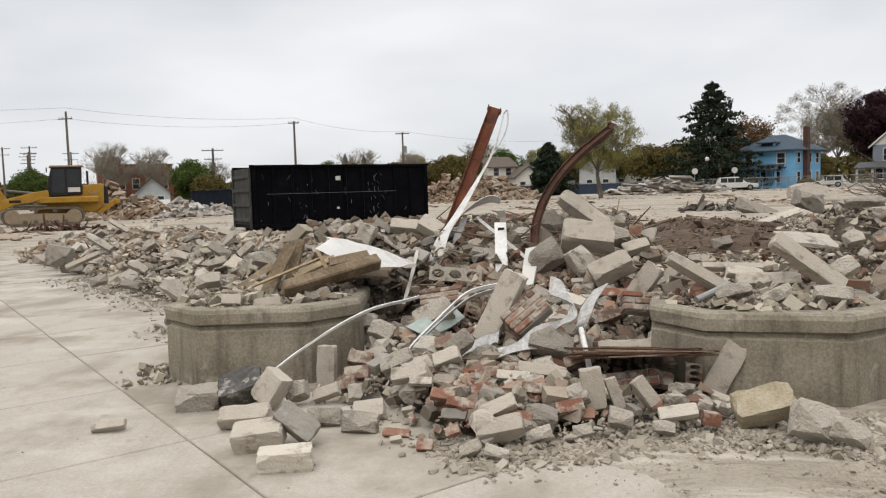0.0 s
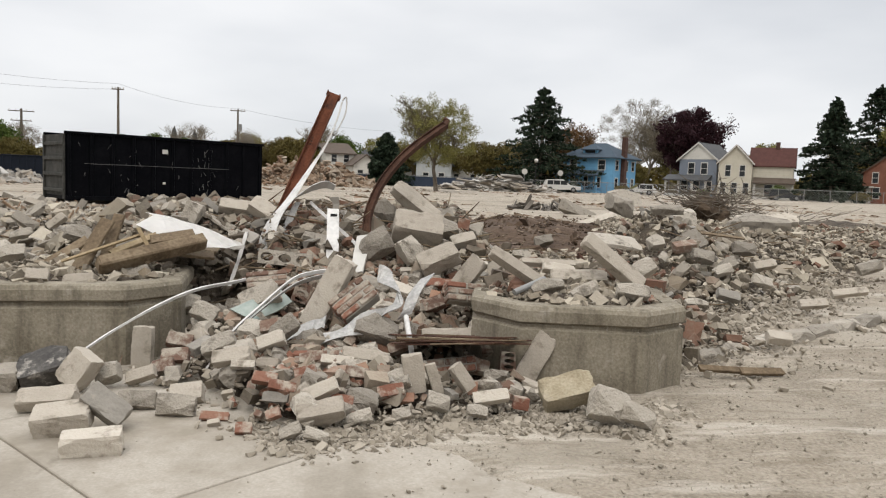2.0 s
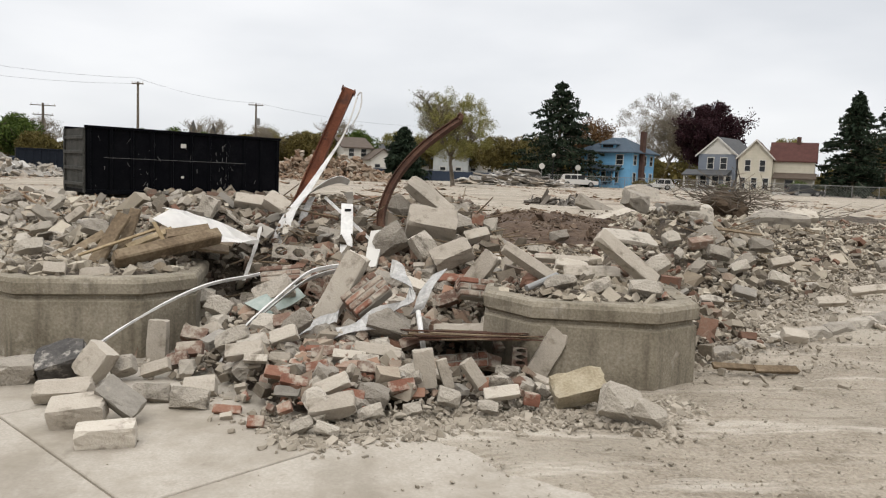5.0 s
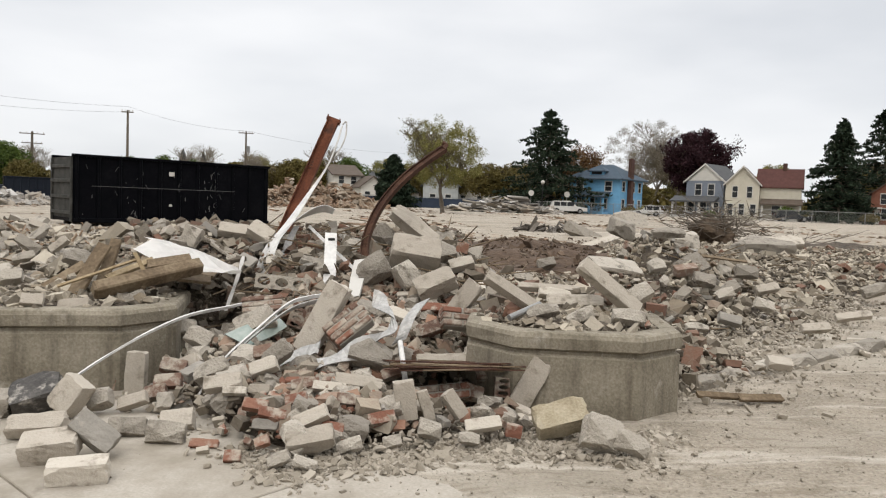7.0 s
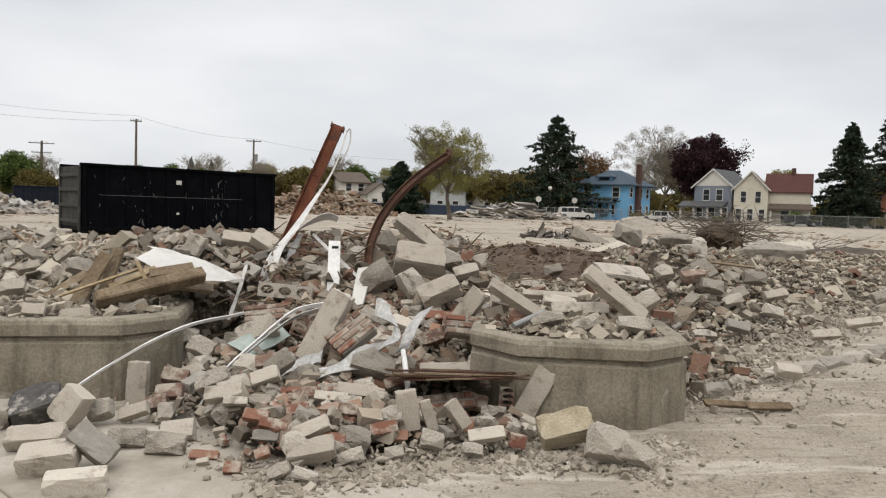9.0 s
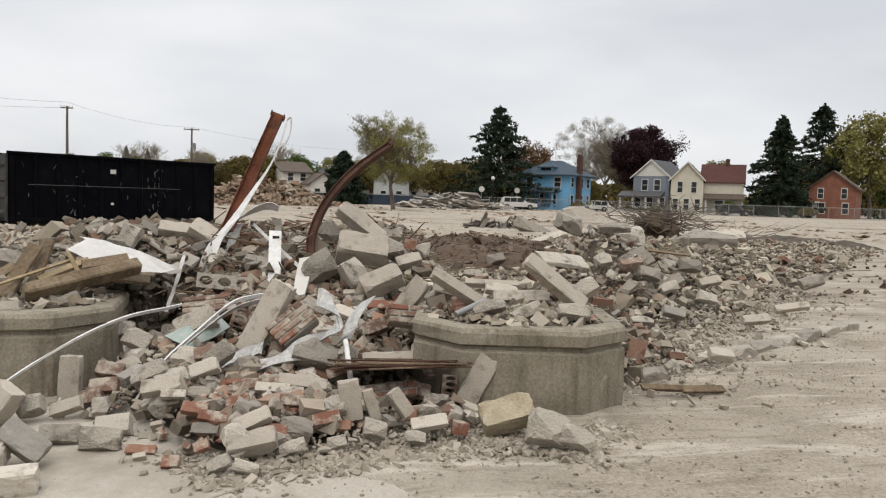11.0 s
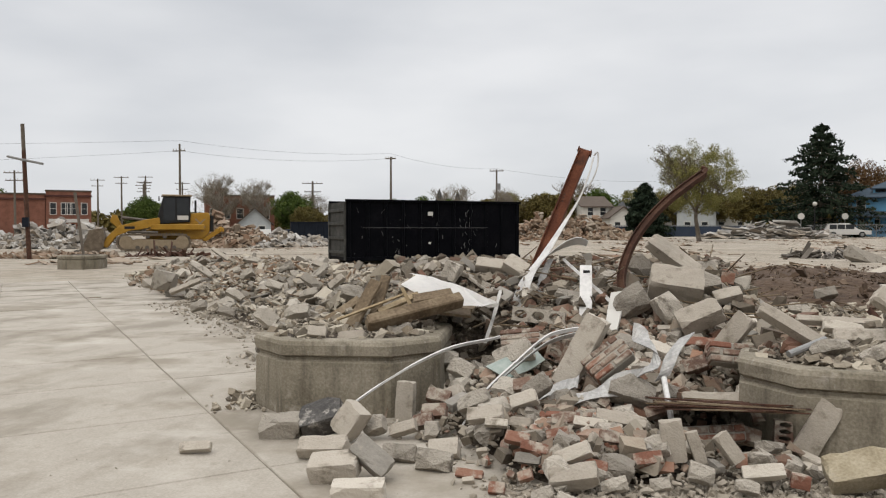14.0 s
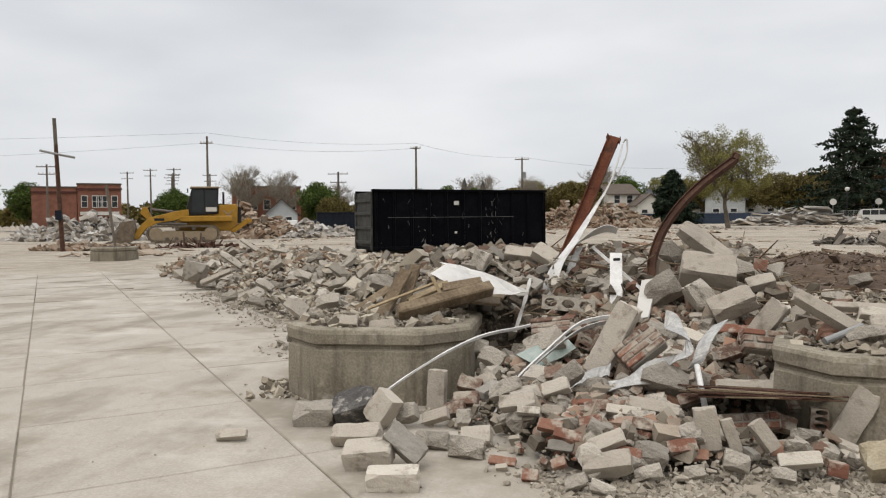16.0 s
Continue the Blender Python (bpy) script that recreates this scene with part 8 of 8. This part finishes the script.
brickwork((0.777, 3.42, 0.49), (0.76, 0.24, 0.60), (-0.35, -0.75, 0.56), 4, 2, 1)
brickwork((0.12, 4.05, 0.52), (0.95, 0.1, 0.1), (0.0, -0.7, 0.7), 3, 2, 2)
brickwork((1.62, 3.75, 0.50), (0.98, 0.1, -0.1), (0.1, -0.8, 0.5), 3, 2, 3)
brickwork((0.55, 2.75, 0.22), (0.9, -0.3, 0.1), (0.1, -0.6, 0.8), 2, 2, 4)
brickwork((1.35, 2.95, 0.14), (0.95, 0.2, 0.05), (0.0, -0.9, 0.3), 2, 3, 5)

# what crowns the far bank
lay("concrete_slab", SHEETS, (3.78, 6.4, 0.74), (0.56, 0.36, 0.05), (0.96, 0.05, -0.1), (0.05, -0.3, 0.95), 4)
lay("concrete_chunk", CHUNKS, (4.62, 8.5, 1.10), (0.52, 0.42, 0.36), (0.95, 0.1, -0.2), (0.0, -0.3, 0.9), 5)
lay("concrete_chunk", CHUNKS, (5.9, 9.6, 0.90), (1.15, 0.6, 0.5), (0.98, 0.0, -0.12), (0.0, -0.3, 0.9), 3)
lay("concrete_chunk", CHUNKS, (9.5, 13.2, 0.62), (1.8, 0.9, 0.75), (0.99, 0.05, 0.0), (0.0, -0.3, 0.9), 1)
lay("concrete_slab", SHEETS, (5.2, 7.5, 0.66), (0.42, 0.3, 0.1), (0.9, 0.1, 0.4), (0.1, -0.6, 0.7), 1)

# root ball with brush on the far side of the bank
root = thing("root_ball", pose(10.9, 18.2, float(surface_z(10.9, 18.2)) - 0.05), "uprooted brown root ball with tangled brush", "root ball")
bm = bmesh.new()
bmesh.ops.create_icosphere(bm, subdivisions=4, radius=0.62)
for v in bm.verts:
    v.co *= 1 + 0.35 * noise.noise(v.co * 2.2) + 0.15 * noise.noise(v.co * 7)
    v.co.z = v.co.z * 0.75 + 0.4
M_ROOT = material("root_soil", [(0.05, 0.035, 0.022), (0.10, 0.072, 0.05), (0.16, 0.12, 0.085)], 0.97, 3, 20, 0.6, depth=0.03)
part("root_mass", bm, M_ROOT, root)
rng = random.Random(8)
twigs = []
for k in range(150):
    a = rng.uniform(0, 2 * math.pi)
    p = Vector((rng.gauss(0.1, 0.5), rng.gauss(0, 0.4), rng.uniform(0.4, 0.95)))
    d = Vector((math.cos(a), 0.5 * math.sin(a), rng.uniform(-0.15, 0.5))).normalized()
    ln = rng.uniform(0.4, 1.5)
    twigs.append(([p, p + d * ln * 0.5 + Vector((0, 0, rng.gauss(0, 0.08))), p + d * ln + Vector((0, 0, rng.gauss(0, 0.15)))], [0.016, 0.011, 0.005]))
part("brush", branch_mesh(twigs), M_BARK, root, "tangle of bare twigs")
twigs = []
for k in range(120):
    p = Vector((rng.gauss(12.8, 1.1), rng.gauss(19.5, 0.6), 0))
    p.z = float(surface_z(p.x, p.y)) + rng.uniform(0, 0.35)
    a = rng.uniform(0, 6.28)
    d = Vector((math.cos(a), 0.4 * math.sin(a), rng.uniform(-0.1, 0.35)))
    twigs.append(([p, p + d * 0.5, p + d * 1.0 + Vector((0, 0, 0.05))], [0.014, 0.009, 0.004]))
tagged(part("brushwood", branch_mesh(twigs), M_BARK), "scattered bare brushwood beyond the bank", "brushwood", kind="stuff")

# dark twisted pieces and long timbers on the right-hand bank
for k, (a, b) in enumerate((((5.4, 7.6, 0.80), (6.2, 7.9, 0.72)),)):
    plank(a, b, 0.05, 0.025, M_WOOD, "splintered timber lying on the rubble bank")

# scattered laths, splinters and wires through the rubble
rng = random.Random(77)
sticks = []
for k in range(520):
    zone = rng.choice(((-10, -1, 6, 22), (2.0, 9, 5, 11), (-0.5, 2.5, 4.5, 7.5), (2, 14, 11, 24)))
    x, y = rng.uniform(zone[0], zone[1]), rng.uniform(zone[2], zone[3])
    z = float(top_z(np.array(x), np.array(y))) + rng.uniform(0.02, 0.10)
    if float(rubble_z(np.array(x), np.array(y))) < 0.08 and y < 11:
        continue
    a, ln = rng.uniform(0, 6.28), rng.uniform(0.12, 0.6)
    d = Vector((math.cos(a), math.sin(a), rng.gauss(0, 0.22)))
    sticks.append(([Vector((x, y, z)), Vector((x, y, z)) + d * ln * 0.5, Vector((x, y, z)) + d * ln], [0.008, 0.008, 0.005]))
tagged(part("splinters", branch_mesh(sticks), M_WOOD), "splintered laths and sticks strewn through the rubble", "splinters", kind="stuff")

# broken kerb line beside the dirt track
rng = random.Random(15)
for k in range(9):
    t = k / 8
    x, y = 3.55 + 3.6 * t, 3.75 + 2.25 * t
    ob = tagged(new("kerb_piece", rng.choice(CHUNKS)), "broken low concrete kerb along the dirt track", "kerb", "broken kerb")
    ob.matrix_basis = pose(x, y, 0.02, rng.uniform(-4, 4), rng.uniform(-4, 4), 32 + rng.uniform(-6, 6)) @ Matrix.Diagonal((0.5, 0.16, 0.13, 1))
